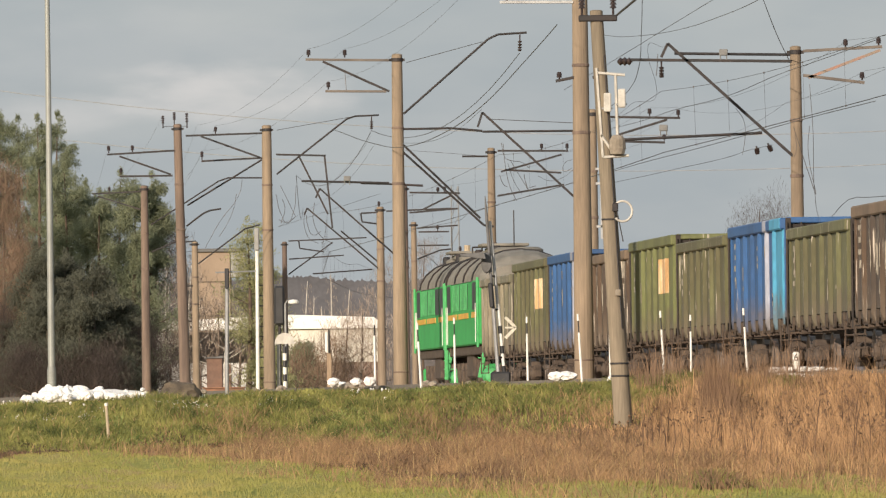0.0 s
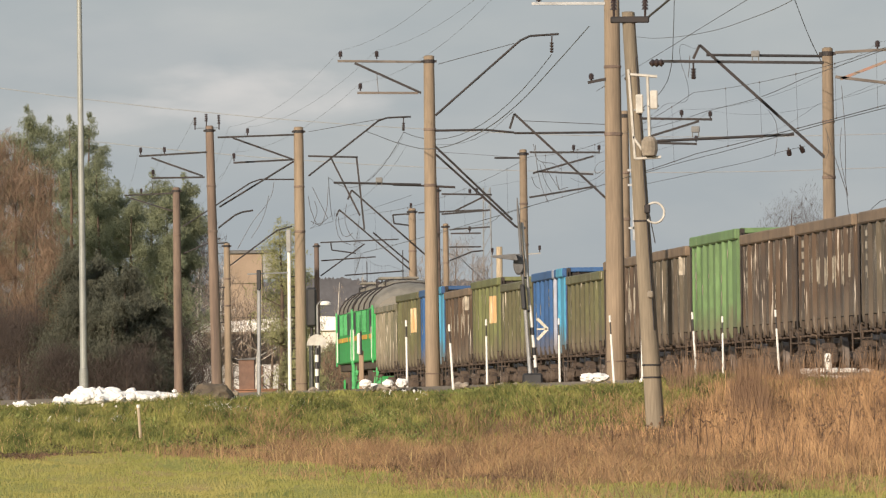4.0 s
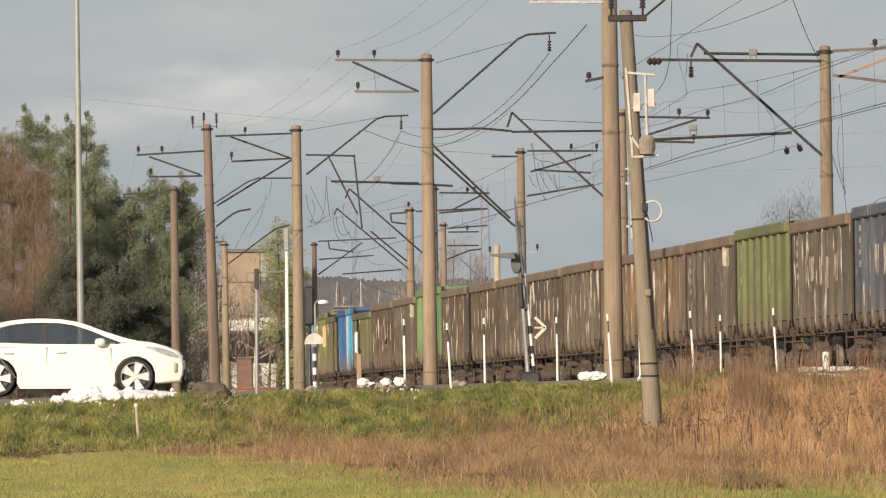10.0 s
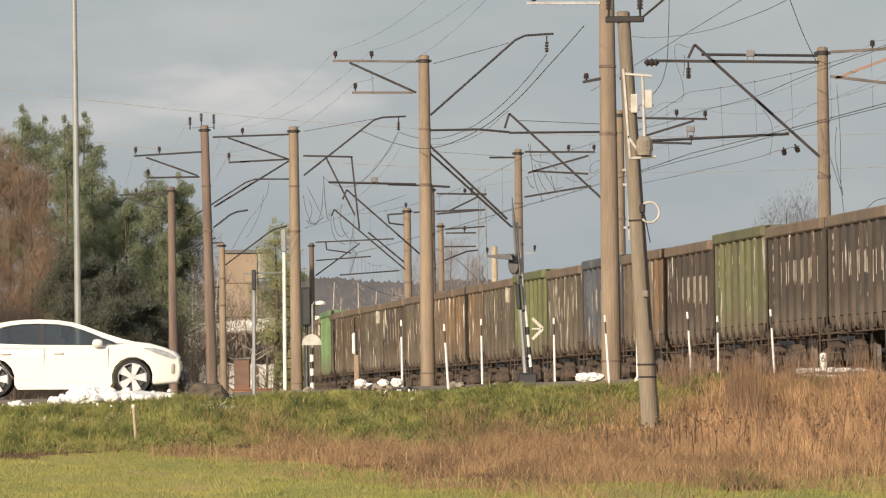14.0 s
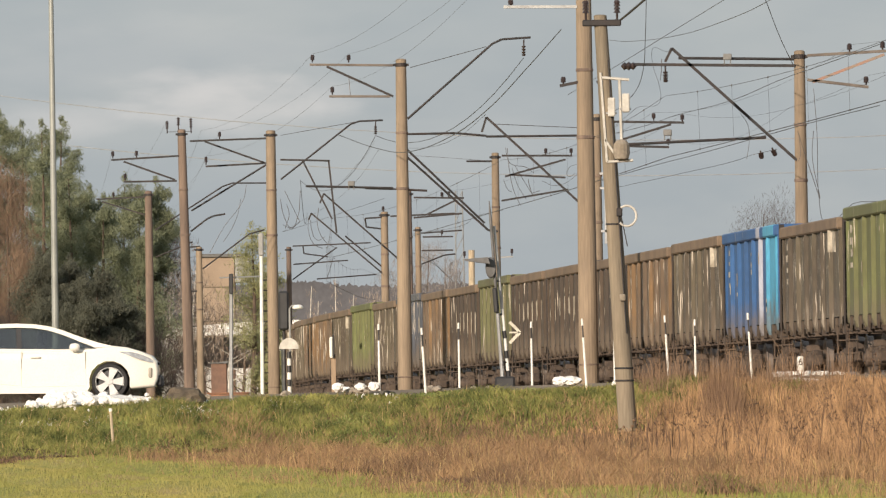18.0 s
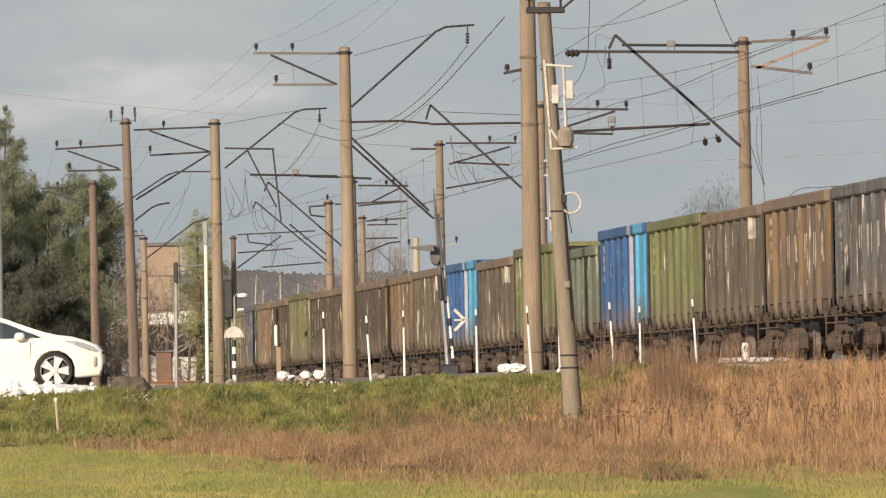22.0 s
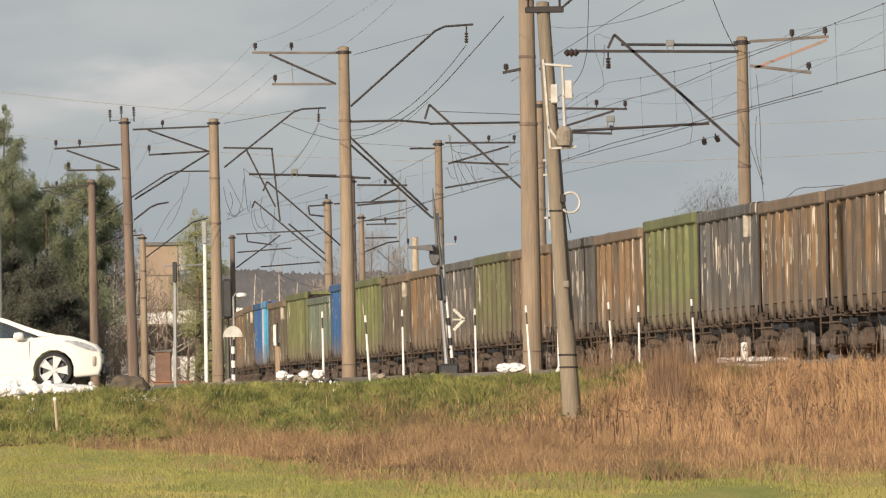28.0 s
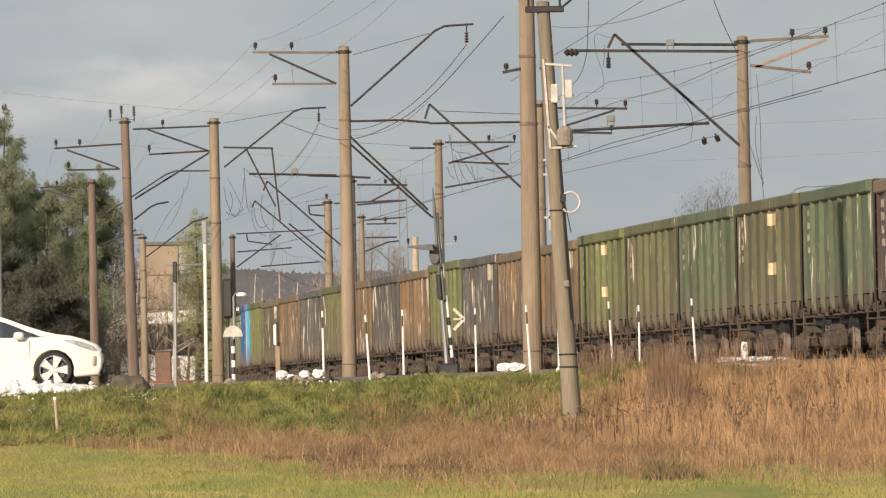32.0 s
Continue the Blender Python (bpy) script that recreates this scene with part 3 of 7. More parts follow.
mast(9.96, 286.0, 9.04, 0.14, 0.20, [
    ("bar", (-0.1, 6.21), (-3.31, 9.17)),
    ("bar", (-3.31, 9.17), (-3.48, 8.82)),
    ("bar", (-0.11, 8.67), (-4.27, 8.76)),
    ("tube", (-0.1, 8.84), (-3.14, 8.91)),
    ("knob", (-4.43, 8.72), (-4.43, 8.72)),
    ("tan", (0.2, 8.93), (2.25, 9.02)),
    ("rust", (0.33, 8.24), (2.2, 8.93)),
    ("tan", (0.2, 8.30), (1.78, 8.09)),
    ("pin", (1.30, 9.0), (1.30, 9.21)),
    ("pin", (2.16, 9.04), (2.16, 9.25)),
    ("pin", (1.72, 8.15), (1.72, 8.35)),
    ("tube", (-0.89, 6.82), (-4.49, 6.69)),
    ("hang", (-3.48, 8.73), (-3.48, 8.29)),
    ("plate", (-1.87, 8.92), (-1.87, 8.92)),
    ("plate", (-3.45, 6.98), (-3.45, 6.98)),
    ("hang", (-0.75, 6.55), (-0.66, 6.35)),
    ("hang", (-1.05, 6.48), (-1.02, 6.28))])
mast(-0.37, 452.0, 9.03, 0.13, 0.17, [
    ("bar", (0.22, 8.75), (2.28, 8.7)),
    ("bar", (0.76, 8.05), (1.93, 8.61)),
    ("bar", (0.21, 7.92), (2.2, 8.07)),
    ("pin", (1.65, 8.75), (1.66, 8.96)),
    ("pin", (1.38, 8.73), (1.38, 8.94)),
    ("bar", (-0.07, 5.9), (-3.46, 8.96)),
    ("bar", (-3.46, 8.96), (-3.63, 8.57)),
    ("tube", (-0.03, 9.08), (-1.77, 9.15))], mat=M_MAST_DARK)
mast(-0.00, 520.0, 8.71, 0.13, 0.15, [
    ("bar", (0.17, 8.44), (2.09, 8.55)),
    ("bar", (0.23, 8.26), (1.66, 8.26)),
    ("bar", (0.16, 7.62), (1.66, 7.62)),
    ("tube", (0.16, 6.98), (1.23, 7.39), (1.76, 7.44)),
    ("thin", (0.3, 7.51), (1.61, 6.16)),
    ("pin", (1.13, 8.3), (1.14, 8.56))])
mast(-1.48, 490.0, 8.88, 0.16, 0.20, [
    ("bar", (-0.05, 8.66), (-0.86, 8.62)),
    ("tube", (-0.86, 8.62), (-0.81, 8.24), (-0.01, 8.13)),
    ("bar", (-0.06, 6.12), (-3.24, 8.88)),
    ("bar", (-3.24, 8.88), (-3.37, 8.58)),
    ("pin", (-0.05, 8.83), (-0.05, 9.13)),
    ("bar", (0.27, 8.7), (3.16, 8.79)),
    ("tube", (0.04, 6.32), (-1.75, 7.85))])
mast(3.02, 425.0, 9.86, 0.14, 0.19, [
    ("bar", (0.25, 9.77), (2.97, 9.73)),
    ("bar", (0.37, 8.96), (2.71, 9.59)),
    ("bar", (0.52, 9.03), (2.7, 8.89)),
    ("bar", (0.22, 8.03), (2.8, 8.43)),
    ("pin", (1.95, 9.77), (1.95, 10.01)),
    ("pin", (2.93, 9.76), (2.93, 10)),
    ("tube", (-0.02, 9.56), (-1.11, 9.57)),
    ("loop", (0.74, 9.39), (1.38, 8.3), (1.71, 8.4))])
mast(-7.04, 600.0, 9.13, 0.13, 0.17, [
    ("bar", (0.22, 9.19), (4.47, 9.32)),
    ("tube", (0.78, 9.18), (0.83, 8.78), (2.15, 8.58)),
    ("bar", (0.24, 8.2), (3.22, 8.38)),
    ("tube", (0.2, 7.37), (2.62, 9.09)),
    ("tube", (1.52, 7.39), (4.75, 7.59))], mat=M_MAST_DARK)
mast(4.26, 278.0, 10.61, 0.19, 0.26, [
    ("pale", (-2.02, 10), (-0.17, 9.98)),
    ("bar", (-0.63, 7.99), (-0.15, 8.08)),
    ("pin", (-0.54, 8.03), (-0.54, 8.2)),
    ("pin", (-1.84, 10.01), (-1.84, 10.18)),
    ("bar", (0.3, 8.07), (0.62, 8.13))])


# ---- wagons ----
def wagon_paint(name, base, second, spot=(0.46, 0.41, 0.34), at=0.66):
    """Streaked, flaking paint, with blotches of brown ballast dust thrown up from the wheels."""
    m = material(name, base, second, 0.62, 0.0, scale=0.55, spread=(0.45, 0.57), grain=9, bump=0.25, stretch=(1, 1, 0.45),
                    fleck=spot, fleck_at=at - 0.060, fleck_scale=4.0, fleck_stretch=(3.6, 3.6, 0.50), vary=0.035, joint=True)
    n, l = m.node_tree.nodes, m.node_tree.links
    b = n["Principled BSDF"]
    old = b.inputs["Base Color"].links[0].from_socket
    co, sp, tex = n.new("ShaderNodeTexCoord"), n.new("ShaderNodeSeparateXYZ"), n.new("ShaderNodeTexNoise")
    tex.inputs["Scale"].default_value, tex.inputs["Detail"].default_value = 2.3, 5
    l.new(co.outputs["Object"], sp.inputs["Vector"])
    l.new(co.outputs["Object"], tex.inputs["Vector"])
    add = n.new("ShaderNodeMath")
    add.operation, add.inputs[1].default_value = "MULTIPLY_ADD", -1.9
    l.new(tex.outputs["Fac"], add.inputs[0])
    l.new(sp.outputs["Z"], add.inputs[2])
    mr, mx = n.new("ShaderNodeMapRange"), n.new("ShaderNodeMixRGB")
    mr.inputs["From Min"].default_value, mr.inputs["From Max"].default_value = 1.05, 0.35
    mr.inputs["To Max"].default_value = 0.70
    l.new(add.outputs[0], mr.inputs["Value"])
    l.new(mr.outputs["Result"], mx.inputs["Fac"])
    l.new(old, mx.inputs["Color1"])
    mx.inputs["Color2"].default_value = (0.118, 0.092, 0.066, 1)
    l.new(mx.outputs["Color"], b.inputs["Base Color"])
    return m


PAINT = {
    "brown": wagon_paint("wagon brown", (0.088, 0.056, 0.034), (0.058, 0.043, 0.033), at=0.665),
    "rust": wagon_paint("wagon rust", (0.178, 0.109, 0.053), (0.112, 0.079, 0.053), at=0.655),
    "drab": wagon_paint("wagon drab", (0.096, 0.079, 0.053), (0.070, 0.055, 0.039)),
    # Umber: the brown darkened, weak sun on far wagons put into the paint.
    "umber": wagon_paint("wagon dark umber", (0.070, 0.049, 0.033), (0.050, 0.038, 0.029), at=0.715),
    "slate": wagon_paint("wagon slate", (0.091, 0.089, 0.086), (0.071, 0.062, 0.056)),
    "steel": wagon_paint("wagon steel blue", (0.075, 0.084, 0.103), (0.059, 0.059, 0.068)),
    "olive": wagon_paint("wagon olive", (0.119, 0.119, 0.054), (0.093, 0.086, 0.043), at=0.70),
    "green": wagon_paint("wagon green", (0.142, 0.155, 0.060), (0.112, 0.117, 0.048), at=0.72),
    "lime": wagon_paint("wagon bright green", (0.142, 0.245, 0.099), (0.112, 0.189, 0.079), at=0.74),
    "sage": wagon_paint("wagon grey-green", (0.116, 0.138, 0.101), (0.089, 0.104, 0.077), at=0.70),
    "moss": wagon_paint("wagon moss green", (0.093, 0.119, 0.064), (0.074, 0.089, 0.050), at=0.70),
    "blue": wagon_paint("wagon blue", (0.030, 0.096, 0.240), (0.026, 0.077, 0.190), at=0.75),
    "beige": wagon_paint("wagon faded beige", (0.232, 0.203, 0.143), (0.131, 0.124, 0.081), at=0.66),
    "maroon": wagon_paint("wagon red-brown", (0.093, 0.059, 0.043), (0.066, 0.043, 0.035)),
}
# Near-black ends and ladders: shade between the wagons put into the colour.
M_GAP_SHADE = material("grimy wagon end", (0.035, 0.030, 0.027), (0.055, 0.043, 0.036), 0.9, scale=2)
M_DUST = material("dusty sill", (0.092, 0.070, 0.052), (0.066, 0.051, 0.040), 0.9, scale=1.5, grain=9)
# Tan rail, lighter than the sides: its sunlit look is put into the colour.
M_LIP = material("dusty top rail", (0.190, 0.138, 0.093), (0.135, 0.098, 0.068), 0.8, scale=0.8, grain=9)
M_CYAN = wagon_paint("wagon cyan end", (0.070, 0.310, 0.480), (0.055, 0.240, 0.380), at=0.8)
M_PLATE = material("orange and cream plate", (0.62, 0.49, 0.31), (0.52, 0.31, 0.14), 0.7, scale=3.5, spread=(0.42, 0.6), stretch=(1.5, 1.5, 0.3))
M_COAL = material("coal", (0.035, 0.033, 0.032), (0.060, 0.054, 0.050), 0.8, scale=2, grain=12, bump=0.8)
M_STRIPE = wagon_paint("pale grey stripe", (0.330, 0.350, 0.420), (0.270, 0.290, 0.350), at=0.8)
M_STENCIL = material("stencil white", (0.50, 0.45, 0.36), (0.20, 0.17, 0.13), 0.8, scale=5, spread=(0.35, 0.7))
WORDS = {"brown": "brown", "rust": "rust-streaked orange-brown", "drab": "drab grey-brown", "umber": "shade-darkened brown", "slate": "dark grey", "steel": "steel-blue grey", "olive": "olive-green",
         "green": "faded green", "lime": "bright light-green", "sage": "grey-green", "moss": "dull moss-green", "blue": "bright blue", "maroon": "red-brown", "beige": "faded beige"}

# colour, height of the top over the rail, extra
WAGONS = [("beige", 3.44, ""), ("olive", 3.71, "plate"), ("blue", 3.72, "cyan"), ("brown", 3.50, "patch number"), ("green", 3.65, "plate"), ("olive", 3.40, ""),
          ("blue", 3.54, "cyan"), ("olive", 3.27, ""), ("brown", 3.49, "number"), ("drab", 3.50, "patch"), ("lime", 3.68, ""), ("brown", 3.50, ""), ("brown", 3.50, "number"),
          ("drab", 3.50, "patch heap"), ("brown", 3.50, "number"), ("drab", 3.52, "number"), ("rust", 3.50, ""), ("rust", 3.50, ""), ("drab", 3.50, "patch"), ("green", 3.58, ""),
          ("drab", 3.50, "number"), ("steel", 3.58, "number"), ("rust", 3.52, ""), ("umber", 3.50, "number"), ("olive", 3.60, ""), ("umber", 3.52, "number"), ("umber", 3.52, "number heap"), ("umber", 3.50, ""),
          ("rust", 3.50, ""), ("drab", 3.54, "patch"), ("blue", 3.54, "cyan"), ("drab", 3.44, "patch"), ("green", 3.60, ""), ("sage", 3.30, ""), ("blue", 3.63, "cyan"),
          ("green", 3.60, ""), ("drab", 3.52, "patch"), ("rust", 3.55, "number"), ("slate", 3.56, "number"), ("olive", 3.58, ""), ("rust", 3.56, ""), ("slate", 3.54, "number heap"),
          ("rust", 3.52, ""), ("green", 3.62, ""), ("slate", 3.57, "patch number"), ("rust", 3.52, "number"), ("rust", 3.52, "patch"), ("green", 3.58, "marks"), ("olive", 3.58, ""), ("moss", 3.58, ""),
          ("olive", 3.58, "marks"), ("moss", 3.56, ""), ("maroon", 3.50, ""), ("brown", 3.50, "")]
LENGTH, RIBS = 12.60, 8
MESHES = {}


def cached(key, make, mat):
    """One mesh for all alike pieces."""
    if key not in MESHES:
        bm = bmesh.new()
        make(bm)
        bm.normal_update()
        me = bpy.data.meshes.new(key[0])
        bm.to_mesh(me)
        bm.free()
        me.materials.append(mat)
        MESHES[key] = me
    return MESHES[key]


def make_bogie_frame(bm):
    for side in (-1, 1):
        y = side * 1.02
        prism(bm, [(-1.22, 0.60), (-1.0, 0.72), (-0.72, 0.70), (-0.42, 0.47), (0.42, 0.47), (0.72, 0.70), (1.0, 0.72), (1.22, 0.60), (1.18, 0.40), (1.05, 0.34), (0.72, 0.36),
                   (0.42, 0.21), (-0.42, 0.21), (-0.72, 0.36), (-1.05, 0.34), (-1.18, 0.40)], y - 0.08, y + 0.08)
        for k in (-0.24, 0, 0.24):
            for z in (0.48, 0.54, 0.60, 0.66):
                rod(bm, (k, y, z), (k, y, z + 0.035), 0.105, seg=8)
    box(bm, 0, 0, 0.76, 0.44, 2.3, 0.16, 0.03)


def make_axle_box(bm):
    lathe(bm, [(0.19, -0.12), (0.19, 0.05), (0.17, 0.09), (0.10, 0.10), (0.09, 0.13)], 14, "Y")
    box(bm, 0, -0.05, 0.17, 0.36, 0.14, 0.10, 0.02)


def make_brake_beam(bm):
    rod(bm, (-0.42, -0.7, 0.42), (-0.42, 0.7, 0.42), 0.05, seg=6)
    for y in (-0.76, 0.76):
        box(bm, -0.44, y, 0.46, 0.09, 0.12, 0.36, 0.02)
        rod(bm, (-0.42, y, 0.60), (-0.20, y, 0.86), 0.025, seg=5)


def make_wheelset(bm):
    for side in (-1, 1):
        y = side * 0.76
        lathe(bm, [(0.10, -0.09), (0.30, -0.05), (0.42, -0.075), (0.475, -0.065), (0.475, 0.045), (0.505, 0.055), (0.505, 0.085), (0.42, 0.08), (0.30, 0.03), (0.10, 0.08)], 20, "Y", (0, y, 0))
    rod(bm, (0, -1.1, 0), (0, 1.1, 0), 0.08, seg=10)


def make_underframe(bm):
    box(bm, 0, 0, 0.98, LENGTH - 0.1, 0.5, 0.3, 0.02)
    for x in np.linspace(-LENGTH / 2 + 0.3, LENGTH / 2 - 0.3, 9):
        box(bm, x, 0, 1.08, 0.12, 2.8, 0.18)
    for y in (-1.3, 1.3):
        box(bm, 0, y, 1.12, LENGTH - 0.5, 0.08, 0.14)


def make_coupler(bm):
    box(bm, LENGTH / 2 + 0.25, 0, 1.04, 0.7, 0.24, 0.26, 0.04)
    box(bm, LENGTH / 2 + 0.52, 0.03, 1.04, 0.16, 0.34, 0.36, 0.05)


def make_cylinder(bm):
    lathe(bm, [(0.06, 1.15), (0.20, 1.2), (0.22, 1.3), (0.22, 2.0), (0.18, 2.1), (0.05, 2.15)], 14, "X", (0, 0.3, 0.78))


def make_tank(bm):
    box(bm, -1.4, 0.4, 0.76, 0.5, 0.3, 0.30, 0.05)


def make_hatches(bm):
    step = LENGTH / 7
    for i in range(7):
        x = -LENGTH / 2 + step * (i + 0.5)
        for side in (-1,):
            turn = Matrix.Rotation(side * radians(12), 3, "X")
            box(bm, x, side * 1.22, 1.16, step - 0.12, 0.42, 0.05, turn=turn)
            box(bm, x - 0.4, side * 1.40, 1.10, 0.10, 0.08, 0.22)
            box(bm, x + 0.4, side * 1.40, 1.10, 0.10, 0.08, 0.22)


def make_hatch(bm):
    """One drop door of the floor, with its hinge straps and the two locks at its outer edge."""
    step = LENGTH / 7
    box(bm, 0, 1.22, 1.16, step - 0.12, 0.34, 0.05, turn=Matrix.Rotation(radians(12), 3, "X"))
    box(bm, 0, 1.385, 1.245, step - 0.30, 0.05, 0.17, 0.012)
    for x in (-0.46, 0.46):
        prism(bm, [(x - 0.09, 1.20), (x - 0.10, 1.34), (x + 0.10, 1.34), (x + 0.09, 1.20), (x + 0.03, 1.06), (x - 0.03, 1.06)], 1.412, 1.462)


def make_step(bm):
    for y in (1.30, 1.52):
        rod(bm, (0, y, 1.15), (0, y, 0.55), 0.018, seg=5)
    for z in (0.58, 0.86):
        box(bm, 0, 1.41, z, 0.16, 0.26, 0.03)


def wagon(colour, top, extra):
    paint = PAINT[colour]
    w = thing("gondola_wagon", None, "%s steel open freight wagon with ribbed sides" % WORDS[colour], "freight wagon", "wagons of the train")
    low, half = 1.24, LENGTH / 2

    def sides(bm, y=1.42):
        for sgn in (-1, 1):
            box(bm, 0, sgn * y, (low + 0.12 + top) / 2, LENGTH, 0.05, top - low - 0.12)

    def ends(bm):
        box(bm, 0, 0, (low + top) / 2, 0.05, 2.78, top - low - 0.004)
        for z in np.linspace(low + 0.35, top - 0.3, 4):
            box(bm, 0.06, 0, z, 0.09, 2.84, 0.16, 0.02)
        for y in (-1.36, 1.36):
            box(bm, 0.06, y, (low + top) / 2, 0.12, 0.11, top - low)

    def rim(bm):
        for sgn in (-1, 1):
            box(bm, 0, sgn * 1.466, top - 0.125, LENGTH + 0.02, 0.15, 0.25, 0.03)
        for sgn in (-1, 1):
            box(bm, sgn * half, 0, top - 0.05, 0.16, 2.8, 0.13, 0.02)

    def sill(bm):
        for sgn in (-1, 1):
            box(bm, 0, sgn * 1.375, low + 0.145, LENGTH, 0.04, 0.05)

    def hat(bm, x, z0, z1, deep, wide, sgn=1, foot=0.45):
        """A pressed hat-section post on the side, drawn in at its foot."""
        rings = []
        for z, k in ((z0, foot), (z0 + 0.16, 1.0), (z1 - 0.10, 1.0), (z1, max(foot, 0.75))):
            y = 1.443
            rings.append([bm.verts.new((x + u * wide, sgn * (y + v * deep * k), z)) for u, v in ((-1, 0), (-0.45, 1), (0.45, 1), (1, 0))])
        for a, b in zip(rings, rings[1:]):
            for q in range(3):
                bm.faces.new((a[q], a[q + 1], b[q + 1], b[q]))
        bm.faces.new(rings[0])
        bm.faces.new(rings[-1])
        bmesh.ops.recalc_face_normals(bm, faces=bm.faces)

    def post_x(i):
        return -half + 0.16 + (LENGTH - 0.32) * i / (RIBS - 1)

    def rib_at(i):
        end = i in (0, RIBS - 1)
        return lambda bm: hat(bm, post_x(i), 1.10 if not end else 1.20, top - 0.23, 0.045 if end else 0.088, 0.13 if end else 0.15)

    def far_ribs(bm):
        for i in range(RIBS):
            hat(bm, post_x(i), 1.10, top - 0.17, 0.08, 0.14, -1)

    key = (colour, top)
    shared("side_wall", cached(("side_wall", *key), sides, paint), w)
    for sgn, turn in ((-1, 180), (1, 0)):
        shared("end_wall", cached(("end_wall", top), ends, M_GAP_SHADE), w, pose(sgn * (half - 0.03), 0, 0, 0, 0, turn))
    # Here dusty only means the brown paints, whose rail is the lighter sunlit one.
    dusty = colour in ("brown", "umber", "rust", "drab", "maroon")
    shared("top_rail", cached(("top_rail", *key), rim, M_LIP if dusty else paint), w)
    shared("side_sill", cached(("side_sill",), sill, M_DUST), w)
    for i in range(RIBS):
        if extra == "cyan" and i < 2:
            shared("rib", cached(("rib_cyan", top, i), rib_at(i), M_CYAN), w, None, "cyan painted rib")
        elif extra == "cyan" and i == 2:
            shared("rib", cached(("rib_grey", top, i), rib_at(i), M_STRIPE), w, None, "pale grey painted rib")
        else:
            shared("rib", cached(("rib", *key, i), rib_at(i), paint), w)
    tagged(shared("far_side_ribbing", cached(("far_side_ribbing", *key), far_ribs, paint), w), kind="stuff")
    shared("underframe", cached(("underframe",), make_underframe, M_UNDER), w)
    for turn in (0, 180):
        shared("coupler", cached(("coupler",), make_coupler, M_UNDER), w, pose(0, 0, 0, 0, 0, turn))
    shared("brake_cylinder", cached(("brake_cylinder",), make_cylinder, M_UNDER), w)
    shared("air_tank", cached(("air_tank",), make_tank, M_UNDER), w)
    tagged(shared("far_side_gear", cached(("far_side_gear",), make_hatches, M_UNDER), w), kind="stuff")
    for i in range(7):
        shared("floor_hatch", cached(("floor_hatch",), make_hatch, M_DUST), w, pose(-half + LENGTH / 7 * (i + 0.5), 0, 0))

    def ladder(bm):
        for y in (1.08, 1.40):
            rod(bm, (0, y, 1.0), (0, y, top - 0.1), 0.022, seg=6)
        for k in range(7):
            z = 1.05 + (top - 1.3) * k / 6
            rod(bm, (0, 1.08, z), (0, 1.40, z), 0.018, seg=6)
    for x in (-half + 0.25, half - 0.25):
        shared("foot_step", cached(("foot_step",), make_step, M_UNDER), w, pose(x, 0, 0))
    shared("ladder", cached(("ladder", top), ladder, M_GAP_SHADE), w, pose(-half - 0.14, 0, 0))
    if extra == "cyan":
        def panel(bm):
            box(bm, -half + 1.25, 1.452, (low + top) / 2, 2.45, 0.012, top - low - 0.2)
        shared("end_panel", cached(("end_panel", top), panel, M_CYAN), w, None, "cyan painted end panel")

        def cap(bm):
            box(bm, -half + 1.25, 1.468, top - 0.125, 2.45, 0.16, 0.258, 0.03)
        shared("rim_cap", cached(("rim_cap", top), cap, M_CYAN), w, None, "cyan painted stretch of the top rail")

        def stripe(bm):
            box(bm, -half + 3.75, 1.454, (low + top) / 2, 0.5, 0.012, top - low - 0.2)
            box(bm, -half + 3.75, 1.469, top - 0.125, 0.8, 0.16, 0.260, 0.03)
        shared("stripe", cached(("stripe", top), stripe, M_STRIPE), w, None, "pale grey vertical stripe")
    step = (LENGTH - 0.32) / (RIBS - 1)

    def painted_on(name, key, x, z, long_, tall, mat, label=""):
        """Paint that runs over two ribs and the wall between them."""
        def make(bm):
            box(bm, x, 1.450, z, long_, 0.010, tall)
            for i in range(RIBS):
                if abs(post_x(i) - x) < long_ / 2:
                    hat(bm, post_x(i), z - tall / 2, z + tall / 2, 0.095, 0.155, foot=1.0)
        shared(name, cached((name, *key), make, mat), w, None, label)

    if "plate" in extra:
        painted_on("plate", (top, 0), -half + 2.75, top - 0.98, 1.9, 0.85, M_PLATE, "faded orange and cream painted plate")
    if "patch" in extra:
        painted_on("plate", (top, 1), -half + 1.75, top - 0.48, 1.1, 0.46, M_STENCIL, "whitish painted patch")
    if "marks" in extra:
        for k, z in enumerate((top - 0.46, top - 1.50)):
            painted_on("plate", (top, 2 + k), -half + 4.9, z, 1.2, 0.25, M_PLATE, "small orange painted square")

    kind = sum(map(ord, colour + extra)) % 3

    def bars(bm):
        """A wagon number, worn to upright strokes on the ribs and the wall between them."""
        g = random.Random(kind * 31 + round(top * 100))
        for i in range(1, 6):
            for x, out, wide in ((post_x(i) - 0.05, 0.092, 0.09), (post_x(i) - 0.38, 0.010, 0.13), (post_x(i) - 0.62, 0.010, 0.13)):
                if g.random() < 0.22:
                    continue
                tall = 0.44 + 0.26 * g.random()
                box(bm, x, 1.443 + out, top - 0.80 - tall / 2 - 0.06 * g.random(), wide, 0.008, tall, turn=Matrix.Rotation(radians(g.uniform(-5, 5)), 3, "Y"))
    if "number" in extra:
        tagged(shared("wagon_number", cached(("wagon_number", top, kind), bars, M_STENCIL), w), kind="stuff")

